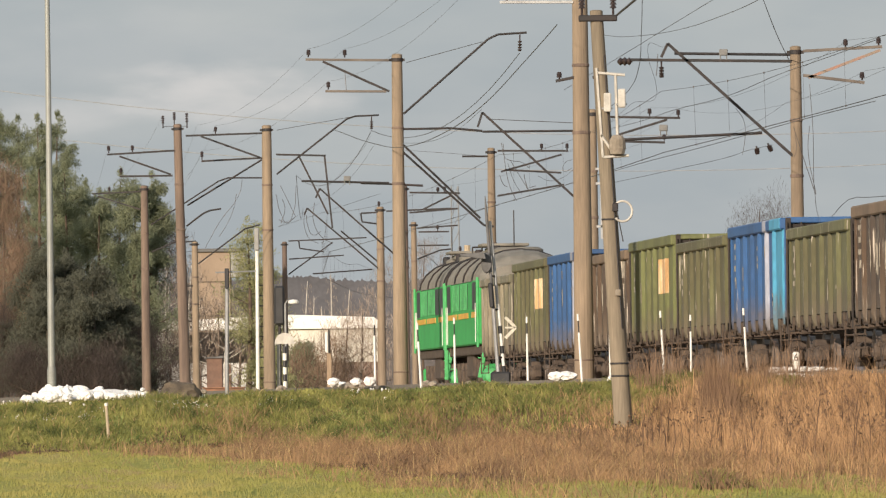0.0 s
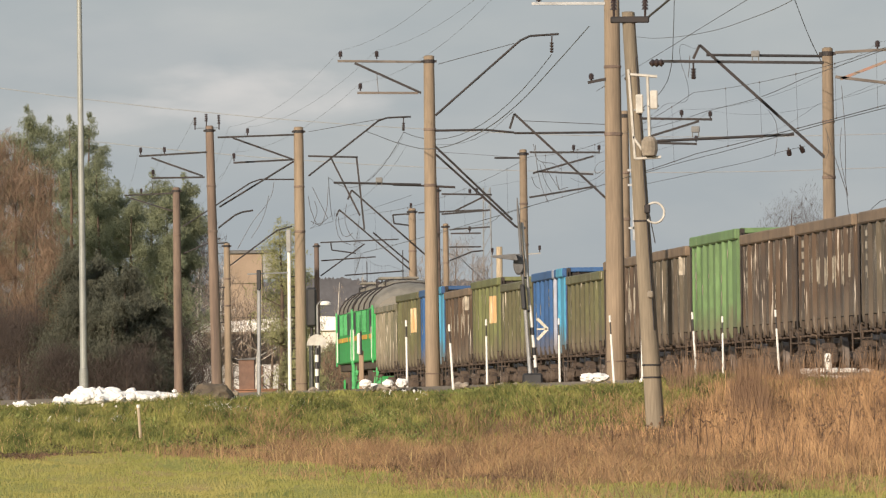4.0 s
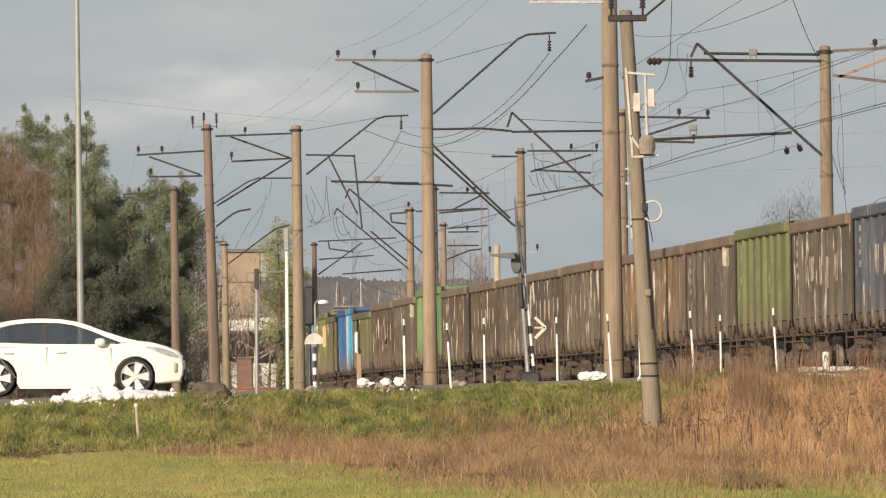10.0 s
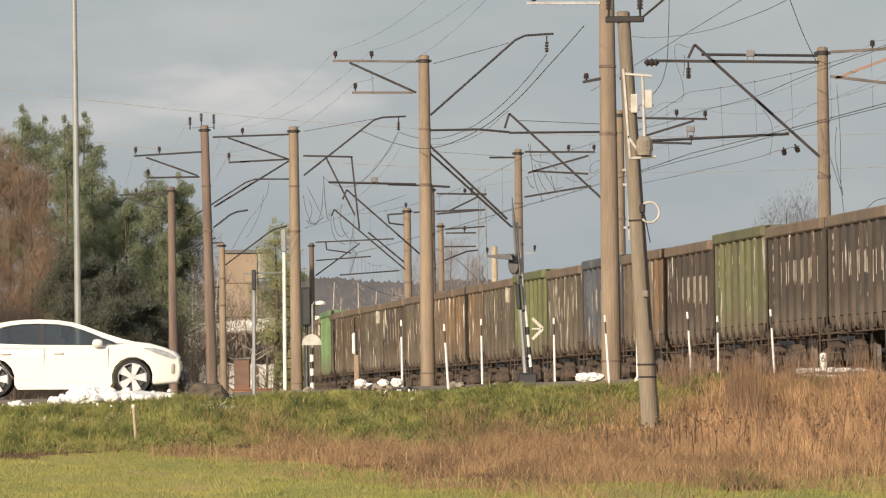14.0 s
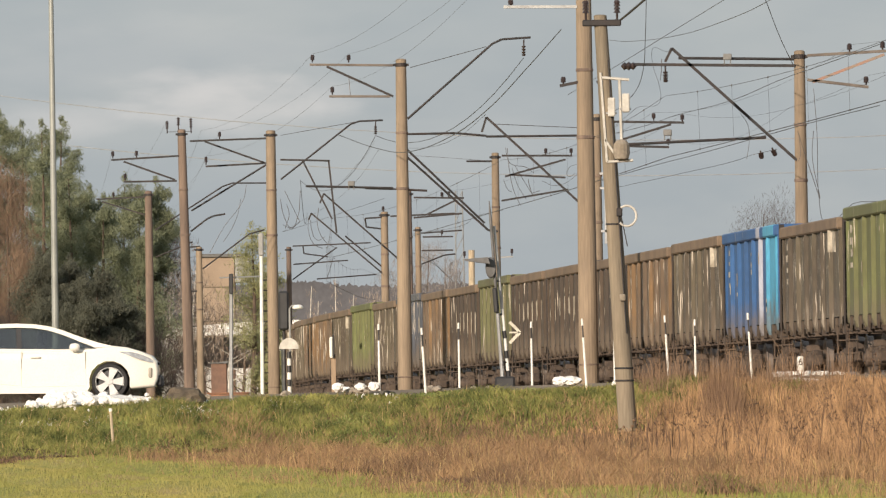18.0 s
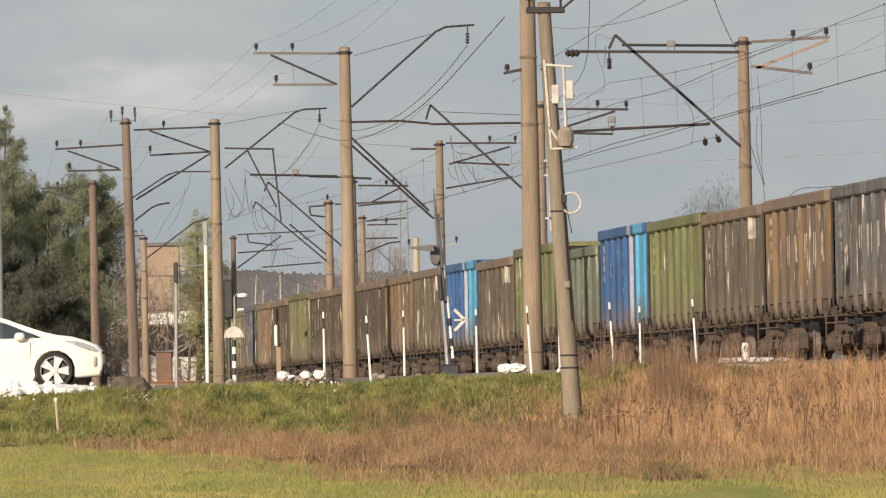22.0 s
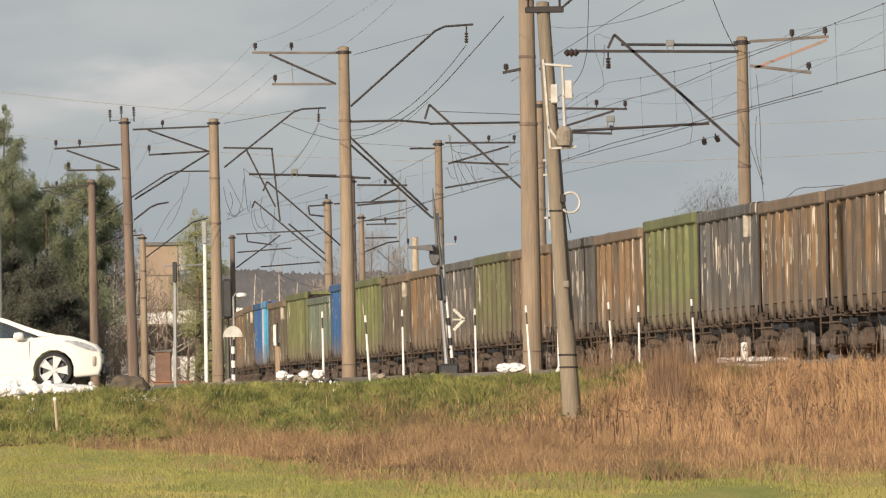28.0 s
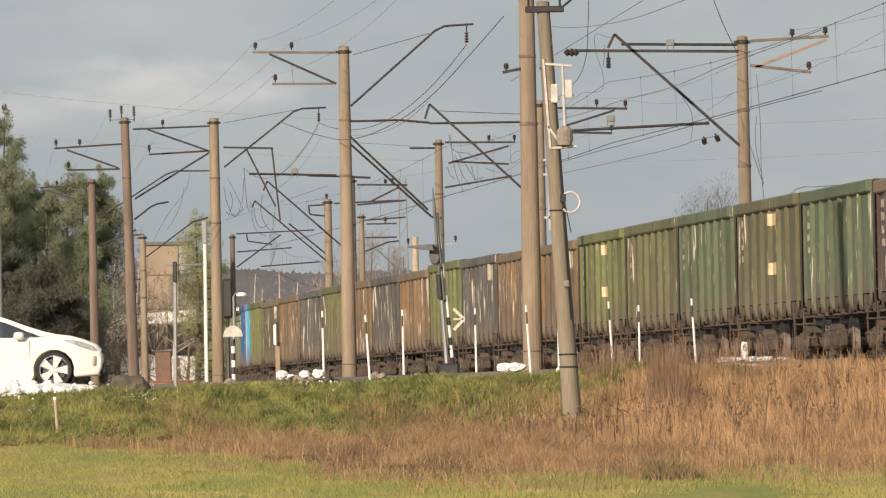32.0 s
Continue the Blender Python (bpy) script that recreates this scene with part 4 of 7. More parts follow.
    def flakes(bm):
        """Small stencilled data and flaked spots beside the end posts."""
        g = random.Random(kind * 17 + round(top * 100))
        for k in range(4):
            box(bm, half - 0.75 - 0.25 * g.random(), 1.450, top - 0.45 - 0.25 * k, 0.30 + 0.2 * g.random(), 0.008, 0.10 + 0.06 * g.random())
        for k in range(9):
            i = g.randrange(1, RIBS - 1)
            box(bm, post_x(i) - 0.04, 1.541, top - 0.5 - 1.3 * g.random(), 0.09, 0.006, 0.08 + 0.3 * g.random() ** 2)
    tagged(shared("stencil_marking", cached(("stencil_marking", top, kind), flakes, M_STENCIL), w), kind="stuff")
    if "heap" in extra:
        def heap(bm):
            nx_, ny_ = 36, 8
            rows_ = [[bm.verts.new((-half + 0.3 + (LENGTH - 0.6) * a / nx_, -1.35 + 2.7 * b / ny_,
                                    top - 0.25 + (0.34 + 0.22 * noise.noise(Vector((a * 0.45, b * 0.5, top * 3))) + 0.10 * noise.noise(Vector((a * 1.9, b * 1.7, 2.0)))) * math.sin(math.pi * b / ny_) ** 0.6))
                      for b in range(ny_ + 1)] for a in range(nx_ + 1)]
            for a in range(nx_):
                for b in range(ny_):
                    bm.faces.new((rows_[a][b], rows_[a + 1][b], rows_[a + 1][b + 1], rows_[a][b + 1]))
        shared("load", cached(("load", top), heap, M_COAL), w, None, "dark heaped coal load")
    for sx in (-1, 1):
        b = shared("bogie", cached(("bogie",), make_bogie_frame, M_UNDER), w, pose(sx * 4.33, 0, 0))
        for dx in (-0.925, 0.925):
            shared("wheelset", cached(("wheelset",), make_wheelset, M_WHEEL), b, pose(dx, 0, 0.475))
            shared("axle_box", cached(("axle_box",), make_axle_box, M_UNDER), b, pose(dx, 1.12, 0.475))
            shared("brake_beam", cached(("brake_beam",), make_brake_beam, M_UNDER), b, pose(dx, 0, 0, 0, 0, 0 if dx > 0 else 180))
    shift = len(w.name) * 0.13 + sum(map(ord, w.name)) * 0.37
    for piece in w.children:
        piece.color = (shift % 1.0, shift * 1.7 % 1.0, shift * 2.9 % 1.0, 1)
    return w


TRAIN = [(wagon(*spec), i) for i, spec in enumerate(WAGONS)]

# ---- diesel locomotive, two sections ----
M_LOCO = material("locomotive green", (0.035, 0.330, 0.085), (0.030, 0.270, 0.070), 0.72, scale=1.2, grain=12, bump=0.1)
# Darker copy of the body green: shade between the louvre slats put into colour.
M_LOCO_SHADE = material("louvre gap", (0.012, 0.085, 0.030), None, 0.7)
# Lighter copy of the body green: brightness of lit faces put into colour.
M_LOCO_LIT = material("louvre green", (0.085, 0.430, 0.150), (0.050, 0.320, 0.100), 0.5)
M_ROOF = material("locomotive roof grey", (0.225, 0.210, 0.178), (0.150, 0.140, 0.118), 0.8, scale=1.5)
M_YELLOW = material("warning yellow", (0.62, 0.38, 0.05), (0.50, 0.27, 0.05), 0.6)
M_DARK_GLASS = material("dark cab glass", (0.010, 0.011, 0.013), None, 0.45, bump=0)


def loco_section(cab_at):
    """One section, 15.6 m long; its cab looks towards cab_at (+1 forward, -1 back)."""
    w = thing("diesel_locomotive", None, "green diesel freight locomotive section with yellow band and grey roof", "locomotive", "locomotive sections")
    half = 7.60
    arc = [(1.48, 3.45), (1.44, 3.66), (1.28, 3.93), (0.95, 4.20), (0.5, 4.36), (0, 4.41)]
    ring = arc + [(-y, z) for y, z in reversed(arc[:-1])]

    bm = bmesh.new()
    box(bm, 0, 0, 2.46, 2 * half, 2.96, 1.98, 0.04)
    part("body", bm, M_LOCO, w)
    bm = bmesh.new()
    stations = [(-cab_at * half, 1.0), (cab_at * (half - 2.2), 1.0), (cab_at * (half - 1.2), 0.93), (cab_at * (half - 0.5), 0.78), (cab_at * half, 0.52)]
    rows = [[bm.verts.new((x, y * (0.72 + 0.28 * k), 3.45 + (z - 3.45) * k)) for y, z in ring] for x, k in stations]
    for a, b in zip(rows, rows[1:]):
        for i in range(len(ring) - 1):
            bm.faces.new((a[i], a[i + 1], b[i + 1], b[i]))
    bm.faces.new(rows[0])
    bm.faces.new(rows[-1])
    bmesh.ops.recalc_face_normals(bm, faces=bm.faces)
    part("roof", bm, M_ROOF, w, "grey rounded roof")
    for k in range(4):
        x = -cab_at * (half - 0.3 - k * (2 * half - 3.0) / 3)
        bm = bmesh.new()
        pts = [(x, y * 1.012, z + 0.012) for y, z in ring]
        chain(bm, pts, 0.035, 5)
        part("roof_rib", bm, M_STEEL, w)
    for x0 in (-2.6, 1.2):
        bm = bmesh.new()
        box(bm, x0 + 1.6, 1.484, 3.00, 3.4, 0.02, 0.80)
        grid = part("louvre_panel", bm, M_LOCO_SHADE, w, "dark louvred panel")
        for k in range(6):
            bm = bmesh.new()
            box(bm, x0 + 0.15 + k * 0.58, 1.500, 3.00, 0.13, 0.026, 0.82)
            part("louvre", bm, M_LOCO_LIT, grid)
    for x0, x1 in ((-7.2, -4.4), (-2.8, 1.6), (2.4, 7.0)):
        bm = bmesh.new()
        box(bm, (x0 + x1) / 2, 1.492, 2.40, x1 - x0, 0.022, 0.17)
        part("yellow_band", bm, M_YELLOW, w, "yellow painted band")
    for x in ((5.6, -3.9, -6.0) if cab_at > 0 else (6.0, -5.8)):
        bm = bmesh.new()
        box(bm, x, 1.49, 2.98, 1.8, 0.03, 0.96, 0.01)
        win = part("window", bm, M_LOCO, w)
        bm = bmesh.new()
        box(bm, x, 1.505, 2.98, 1.62, 0.016, 0.84)
        part("pane", bm, M_DARK_GLASS, win)
    for x, lean in ((-half + 0.10, -0.25), (half - 0.10, 0.0)):
        bm = bmesh.new()
        box(bm, x, 1.515, 2.46, 0.16, 0.075, 2.16, 0.02)
        part("end_post", bm, M_LOCO_LIT, w, "green end post with a sunlit tone in its colour")
        if x * cab_at < 0 or cab_at < 0:
            bm = bmesh.new()
            box(bm, x, 1.50 + lean * 0.5, 0.92, 0.10, 0.13, 0.97, 0.02, turn=Matrix.Rotation(-lean * 0.8, 3, "X"))
            for z in (0.50, 0.78, 1.06):
                box(bm, x + 0.18, 1.46 + lean * (1.4 - z) * 0.8, z, 0.34, 0.22, 0.035)
            part("cab_steps", bm, M_LOCO_LIT, w, "green cab steps")
        bm = bmesh.new()
        for dx in (0.35, 0.95):
            rod(bm, (x - math.copysign(dx, x), 1.52, 1.55), (x - math.copysign(dx, x), 1.52, 2.75), 0.013, seg=6)
        part("handrail", bm, M_WHITE, w, "white handrail")
    bm = bmesh.new()
    lathe(bm, [(0.05, -0.35), (0.22, -0.33), (0.30, -0.10), (0.30, 0.12), (0.20, 0.26), (0.06, 0.30)], 16, "X", (-half - 0.25, 1.12, 0.50))
    part("sand_box", bm, M_LOCO_LIT, w, "green rounded box under the end")
    bm = bmesh.new()
    box(bm, -half - 0.50, 1.12, 0.52, 0.06, 0.44, 0.07, 0.01)
    part("warning_stripe", bm, M_WHITE, w, "white stripe")
    for x, wide in ((-4.0, 0.8), (0.5, 0.55), (3.6, 0.7)):
        bm = bmesh.new()
        lathe(bm, [(wide, 4.0), (wide, 4.42), (wide * 0.8, 4.50)], 18, "Z", (x, 0, 0))
        part("roof_fan", bm, M_ROOF, w)
    bm = bmesh.new()
    box(bm, 2.2, 0.0, 4.50, 1.5, 1.1, 0.16, 0.04)
    box(bm, 2.2, 0.0, 4.66, 1.9, 1.5, 0.10, 0.03)
    part("exhaust_box", bm, M_ROOF, w)
    for x in (-2.6, -0.9, 5.6):
        bm = bmesh.new()
        lathe(bm, [(0.14, 4.36), (0.14, 4.52), (0.09, 4.58)], 10, "Z", (x, 0.55, 0))
        part("roof_vent", bm, M_STEEL, w)
    bm = bmesh.new()
    for y in (-0.45, 0.45):
        rod(bm, (-cab_at * 5.6, y, 4.3), (-cab_at * 5.6, y, 4.72), 0.03, seg=5)
    rod(bm, (-cab_at * 5.6, -0.45, 4.72), (-cab_at * 5.6, 0.45, 4.72), 0.03, seg=5)
    part("roof_rail", bm, M_STEEL, w)
    bm = bmesh.new()
    rod(bm, (cab_at * 6.6, 0.3, 4.5), (cab_at * 6.6, 0.3, 5.6), 0.02, seg=5)
    part("antenna", bm, M_STEEL, w)
    bm = bmesh.new()
    box(bm, 0, 0, 1.32, 2 * half, 2.7, 0.3, 0.03)
    box(bm, 0, 0, 0.85, 3.0, 2.5, 0.8, 0.08)
    part("underframe", bm, M_UNDER, w)
    bm = bmesh.new()
    box(bm, cab_at * (half - 0.1), 0, 0.62, 0.3, 2.5, 0.5, 0.05)
    box(bm, cab_at * (half + 0.35), 0, 1.04, 0.6, 0.3, 0.34, 0.05)
    part("snow_plough", bm, M_LOCO, w)
    for x in (-cab_at * (half - 0.004),):
        bm = bmesh.new()
        box(bm, x, 0, 2.5, 0.1, 1.2, 2.0, 0.03)
        part("gangway", bm, M_BLACK, w)
    bm = bmesh.new()
    for y in (-0.75, 0.75):
        box(bm, cab_at * (half + 0.01), y, 3.15, 0.05, 1.0, 0.66, 0.02)
    part("windscreen", bm, M_DARK_GLASS, w)
    bm = bmesh.new()
    rod(bm, (cab_at * (half - 0.6), 0, 3.85), (cab_at * (half + 0.06), 0, 3.85), 0.15, seg=14)
    part("headlight", bm, M_ROOF, w)
    for sx in (-1, 1):
        bm = bmesh.new()
        for side in (-1, 1):
            box(bm, 0, side * 1.05, 0.72, 4.6, 0.16, 0.34, 0.04)
            for dx in (-1.85, 0, 1.85):
                box(bm, dx, side * 1.12, 0.52, 0.4, 0.16, 0.44, 0.04)
                rod(bm, (dx + 0.5, side * 1.1, 0.5), (dx + 0.5, side * 1.1, 0.95), 0.1, seg=8)
        b = part("bogie", bm, M_UNDER, w)
        b.matrix_basis = pose(sx * 4.6, 0, 0)
        for dx in (-1.85, 0, 1.85):
            shared("wheelset", cached(("wheelset",), make_wheelset, M_WHEEL), b, pose(dx, 0, 0.525))
    return w


LOCOS = [(loco_section(1), 23.75), (loco_section(-1), 8.10)]

# ---- white hatchback ----
M_CAR = material("white car paint", (0.80, 0.770, 0.69), (0.77, 0.740, 0.66), 0.3, scale=1, grain=60, bump=0, coat=0.6)
M_CAR_GLASS = glass("tinted car glass", (0.42, 0.47, 0.46))
M_CHROME = material("alloy wheel silver", (0.66, 0.66, 0.65), (0.58, 0.58, 0.57), 0.4, 0.3, bump=0)
M_LAMP_GLASS = material("headlamp glass", (0.46, 0.48, 0.50), (0.28, 0.30, 0.32), 0.12, 0.2, scale=9, bump=0)
M_SEAM = material("door gap", (0.42, 0.38, 0.32), None, 0.9)
M_SEAT = material("grey car seat", (0.10, 0.10, 0.105), None, 0.9)


def arch(cx, r, a0, a1, n=9):
    """Points of a wheel arch, from angle a0 to a1 in degrees."""
    return [(cx + r * math.cos(radians(a0 + (a1 - a0) * k / n)), 0.335 + r * math.sin(radians(a0 + (a1 - a0) * k / n))) for k in range(n + 1)]


def hatchback():
    """Origin on the road under the front axle, nose towards +x."""
    car = thing("hatchback_car", None, "white five-door hatchback waiting at the crossing", "car")
    low = [(0.97, 0.22), (1.04, 0.36), (1.06, 0.52), (1.02, 0.72), (0.90, 0.835), (0.62, 0.930), (0.34, 1.00), (0.06, 1.035), (-0.30, 0.985), (-0.9, 0.955), (-1.8, 0.98),
           (-2.8, 1.01), (-3.30, 1.05), (-3.41, 1.0), (-3.43, 0.72), (-3.42, 0.42), (-3.34, 0.24), (-3.10, 0.20)]
    low += [(x, z) for x, z in reversed(arch(-2.70, 0.405, -14, 194)) if z > 0.20]
    low += [(-2.25, 0.13), (-1.2, 0.12), (-0.45, 0.13)]
    low += [(x, z) for x, z in reversed(arch(0.0, 0.405, -14, 194)) if z > 0.20]
    low += [(0.43, 0.19)]
    bm = bmesh.new()
    prism(bm, low, -0.86, 0.86)
    side_edges = [e for e in bm.edges if abs(abs(e.verts[0].co.y) - 0.86) < 1e-4 and abs(e.verts[0].co.y - e.verts[1].co.y) < 1e-4]

    def by_wheel(v):
        return min(math.hypot(v.co.x - cx, v.co.z - 0.335) for cx in (0.0, -2.70)) < 0.44
    top_edges = [e for e in side_edges if not any(by_wheel(v) for v in e.verts) and (min(v.co.z for v in e.verts) > 0.5 or max(v.co.x for v in e.verts) > 0.9)]
    bmesh.ops.bevel(bm, geom=top_edges, offset=0.06, segments=4, affect="EDGES", profile=0.5)
    for v in bm.verts:                       # the nose and tail draw in, the sides lean in above the waist
        k = max(0.0, v.co.x - 0.35) / 0.7
        v.co.y *= 1 - 0.16 * k * k
        k = max(0.0, -2.9 - v.co.x) / 0.55
        v.co.y *= 1 - 0.08 * k * k
        v.co.y *= 1 - 0.05 * max(0.0, v.co.z - 0.62) / 0.4
        v.co.x -= 0.15 * max(0.0, v.co.x - 0.35)
    part("body", bm, M_CAR, car, smooth=True).data.set_sharp_from_angle(angle=radians(32))

    outer = [(0.08, 1.025), (-0.2, 1.095), (-0.45, 1.175), (-0.67, 1.255), (-0.9, 1.345), (-1.15, 1.425), (-1.45, 1.475), (-1.8, 1.495), (-2.1, 1.490), (-2.4, 1.465),
             (-2.7, 1.41), (-2.98, 1.325), (-3.22, 1.22), (-3.38, 1.08), (-3.40, 1.00), (-2.0, 0.95), (-0.8, 0.93)]
    inner = [(-0.20, 0.968), (-0.40, 1.055), (-0.56, 1.115), (-0.72, 1.185), (-0.95, 1.275), (-1.2, 1.355), (-1.48, 1.400), (-1.8, 1.415), (-2.1, 1.410), (-2.4, 1.38),
             (-2.65, 1.325), (-2.85, 1.26), (-2.98, 1.19), (-3.05, 1.11), (-3.05, 1.05), (-2.0, 1.00), (-0.9, 0.975)]

    def wide(z):
        return 0.80 - (z - 0.93) * 0.40
    bm = bmesh.new()
    rows = {}
    for sgn in (-1, 1):
        o = [bm.verts.new((x, sgn * wide(z), z)) for x, z in outer]
        i = [bm.verts.new((x, sgn * wide(z), z)) for x, z in inner]
        q = [bm.verts.new((x, sgn * (wide(z) - 0.05), z)) for x, z in inner]
        for k in range(17):
            j = (k + 1) % 17
            bm.faces.new((o[k], o[j], i[j], i[k]))
            bm.faces.new((i[k], i[j], q[j], q[k]))
        rows[sgn] = o
    for k in range(4, 10):
        bm.faces.new((rows[-1][k], rows[-1][k + 1], rows[1][k + 1], rows[1][k]))
    for k in (13,):
        bm.faces.new((rows[-1][k], rows[-1][k + 1], rows[1][k + 1], rows[1][k]))
    bmesh.ops.recalc_face_normals(bm, faces=bm.faces)
    part("roof", bm, M_CAR, car, smooth=True).data.set_sharp_from_angle(angle=radians(40))
    bm = bmesh.new()
    for a, b in ((0, 1), (1, 2), (2, 3), (3, 4)):
        q = [bm.verts.new((outer[k][0], s * (wide(outer[k][1]) - 0.01), outer[k][1])) for k, s in ((a, -1), (b, -1), (b, 1), (a, 1))]
        bm.faces.new(q)
    part("windscreen", bm, M_CAR_GLASS, car)
    bm = bmesh.new()
    for a, b in ((10, 11), (11, 12), (12, 13)):
        q = [bm.verts.new((outer[k][0], s * (wide(outer[k][1]) - 0.01), outer[k][1])) for k, s in ((a, -1), (b, -1), (b, 1), (a, 1))]
        bm.faces.new(q)
    part("rear_window", bm, M_CAR_GLASS, car)
    for sgn in (-1, 1):
        for k, (a, b) in enumerate(((0, 0.5), (0.5, 1))):
            bm = bmesh.new()
            pts = inner[:8] + [(-1.8, 0.99), inner[16]] if k == 0 else inner[7:16] + [(-1.8, 0.99)]
            bm.faces.new([bm.verts.new((x, sgn * (wide(z) - 0.03), z)) for x, z in pts])
            part("side_window", bm, M_CAR_GLASS, car)
        for x in (-1.76, -2.72):
            bm = bmesh.new()
            q = [(x - 0.05, 0.985), (x + 0.05, 0.985), (x + 0.03, 1.40 if x > -2 else 1.30), (x - 0.06, 1.40 if x > -2 else 1.30)]
            a = [bm.verts.new((px, sgn * (wide(pz) - 0.015), pz)) for px, pz in q]
            bm.faces.new(a)
            part("door_pillar", bm, M_BLACK, car)
        bm = bmesh.new()
        for k, (xa, za, xb, zb) in enumerate(((-0.47, 0.92, -0.46, 0.30), (-1.72, 0.94, -1.72, 0.27), (-1.72, 0.25, -0.46, 0.26), (-1.76, 0.27, -2.32, 0.34), (-2.32, 0.34, -2.62, 0.72))):
            rod(bm, (xa, sgn * 0.856, za), (xb, sgn * 0.856, zb), 0.0062, seg=4)
        part("door_seam", bm, M_SEAM, car)
        for x in (-1.45, -2.48):
            bm = bmesh.new()
            box(bm, x, sgn * 0.87, 0.83, 0.20, 0.035, 0.035, 0.012)
            part("door_handle", bm, M_CAR, car)
        bm = bmesh.new()
        lathe(bm, [(0.02, -0.105), (0.072, -0.08), (0.085, 0.0), (0.074, 0.07), (0.03, 0.10)], 14, "X", (-0.67, sgn * 0.93, 1.01))
        part("wing_mirror", bm, M_CAR, car, smooth=True)
        bm = bmesh.new()

        def skin(x, z, out):
            k = max(0.0, x - 0.35) / 0.7
            return sgn * (0.86 * (1 - 0.16 * k * k) * (1 - 0.05 * max(0.0, z - 0.62) / 0.4) + out)
        upper = [(0.20, 0.915), (0.36, 0.915), (0.52, 0.892), (0.68, 0.848), (0.80, 0.800), (0.90, 0.735)]
        lower = [(0.20, 0.908), (0.36, 0.845), (0.52, 0.792), (0.68, 0.742), (0.80, 0.710), (0.90, 0.692)]
        for a, b, c, d in zip(upper, upper[1:], lower[1:], lower):
            bm.faces.new([bm.verts.new((x - 0.10 * max(0.0, x - 0.35), skin(x, z, 0.008), z)) for x, z in (a, b, c, d)])
        part("headlamp", bm, M_LAMP_GLASS, car)
        bm = bmesh.new()
        # A solid box; the shading of the recess is put into its grey.
        box(bm, 0.79, sgn * 0.765, 0.50, 0.07, 0.06, 0.20, 0.02)
        part("fog_lamp_recess", bm, M_SEAM, car, "grey box with the fog lamp recess's shading in its colour")
    bm = bmesh.new()
    box(bm, 0.955, 0, 0.34, 0.14, 1.25, 0.22, 0.04)
    part("grille", bm, M_BLACK, car)
    bm = bmesh.new()
    box(bm, 0.925, 0, 0.68, 0.08, 0.9, 0.06, 0.02)
    part("upper_grille", bm, M_BLACK, car)
    for x, y in ((-1.35, 0.38), (-1.35, -0.38), (-2.5, 0.38), (-2.5, -0.38)):
        bm = bmesh.new()
        box(bm, x, y, 0.88, 0.16, 0.46, 0.5, 0.06)
        box(bm, x - 0.04, y, 1.19, 0.10, 0.26, 0.22, 0.05)
        part("seat", bm, M_SEAT, car)
    wheels = []
    for x in (0.0, -2.70):
        for sgn in (-1, 1):
            hub = new("wheel")
            hub.parent, hub.matrix_basis = car, pose(x, sgn * 0.74, 0.335)
            bm = bmesh.new()
            lathe(bm, [(0.285, -0.10), (0.34, -0.105), (0.36, -0.07), (0.36, 0.07), (0.34, 0.105), (0.290, 0.10), (0.275, 0.0), (0.285, -0.10)], 28, "Y", caps=False)
            part("tyre", bm, M_TYRE, hub, smooth=False)
            bm = bmesh.new()
            f = sgn * 0.085
            lathe(bm, [(0.270, f - 0.03), (0.288, f), (0.288, f + 0.02), (0.264, f + 0.02), (0.258, f - 0.03)], 24, "Y", caps=False)
            rod(bm, (0, f - 0.03, 0), (0, f + sgn * 0.015, 0), 0.055, seg=12)
            for k in range(5):
                a = 2 * math.pi * k / 5 + 0.3
                turn = Matrix.Rotation(a, 3, "Y")
                sub = bmesh.new()
                prism(sub, [(-0.040, 0.02), (-0.052, 0.12), (-0.090, 0.275), (0.090, 0.275), (0.052, 0.12), (0.040, 0.02)], f - 0.02, f + 0.012)
                for v in sub.verts:
                    v.co = turn @ v.co
                me = bpy.data.meshes.new("spoke")
                sub.to_mesh(me)
                sub.free()
                bm.from_mesh(me)
            part("rim", bm, M_CHROME, hub, "silver five-spoke alloy rim")
            bm = bmesh.new()
            rod(bm, (0, f - 0.06 * sgn, 0), (0, f - 0.05 * sgn, 0), 0.235, seg=20)
            part("brake_disc", bm, M_SEAT, hub)
            wheels.append(hub)
    return car, wheels


CAR, CAR_WHEELS = hatchback()
CAR.scale = (1.06, 1.06, 1.06)
CAR_STOP = Vector((-6.41, 228.87, road_z(-6.4) + 0.030))


def car_way(t):
    """Metres still to go before the car stands."""
    keys = [(7.3, -4.08), (7.5, -3.35), (7.7, -2.65), (7.9, -2.06), (8.1, -1.53), (8.3, -1.08), (8.5, -0.63), (8.7, -0.30), (8.9, -0.09), (9.1, 0.0), (9.2, 0.0)]
    if t <= 7.3:
        return -4.08 - 3.9 * (7.3 - t)
    for (a, u), (b, v) in zip(keys, keys[1:]):
        if t <= b:
            return u + (v - u) * (t - a) / (b - a)
    return 0.0


def move_car():
    times = [k / 10 for k in range(93)] + [12.0, 22.0, DURATION]
    walk(CAR, [(t, Matrix.Translation(CAR_STOP + Vector((car_way(t), 0, 0.02 * car_way(t) if car_way(t) > -7 else -0.14)))) for t in times])
    for hub in CAR_WHEELS:
        base = hub.location.copy()
        walk(hub, [(t, pose(*base, 0, math.degrees(car_way(t) / 0.382), 0)) for t in times])


# ---- what moves ----
SPEED = 1.3433 * WAGON
REAR_OF_LOCO = 6.891 * WAGON


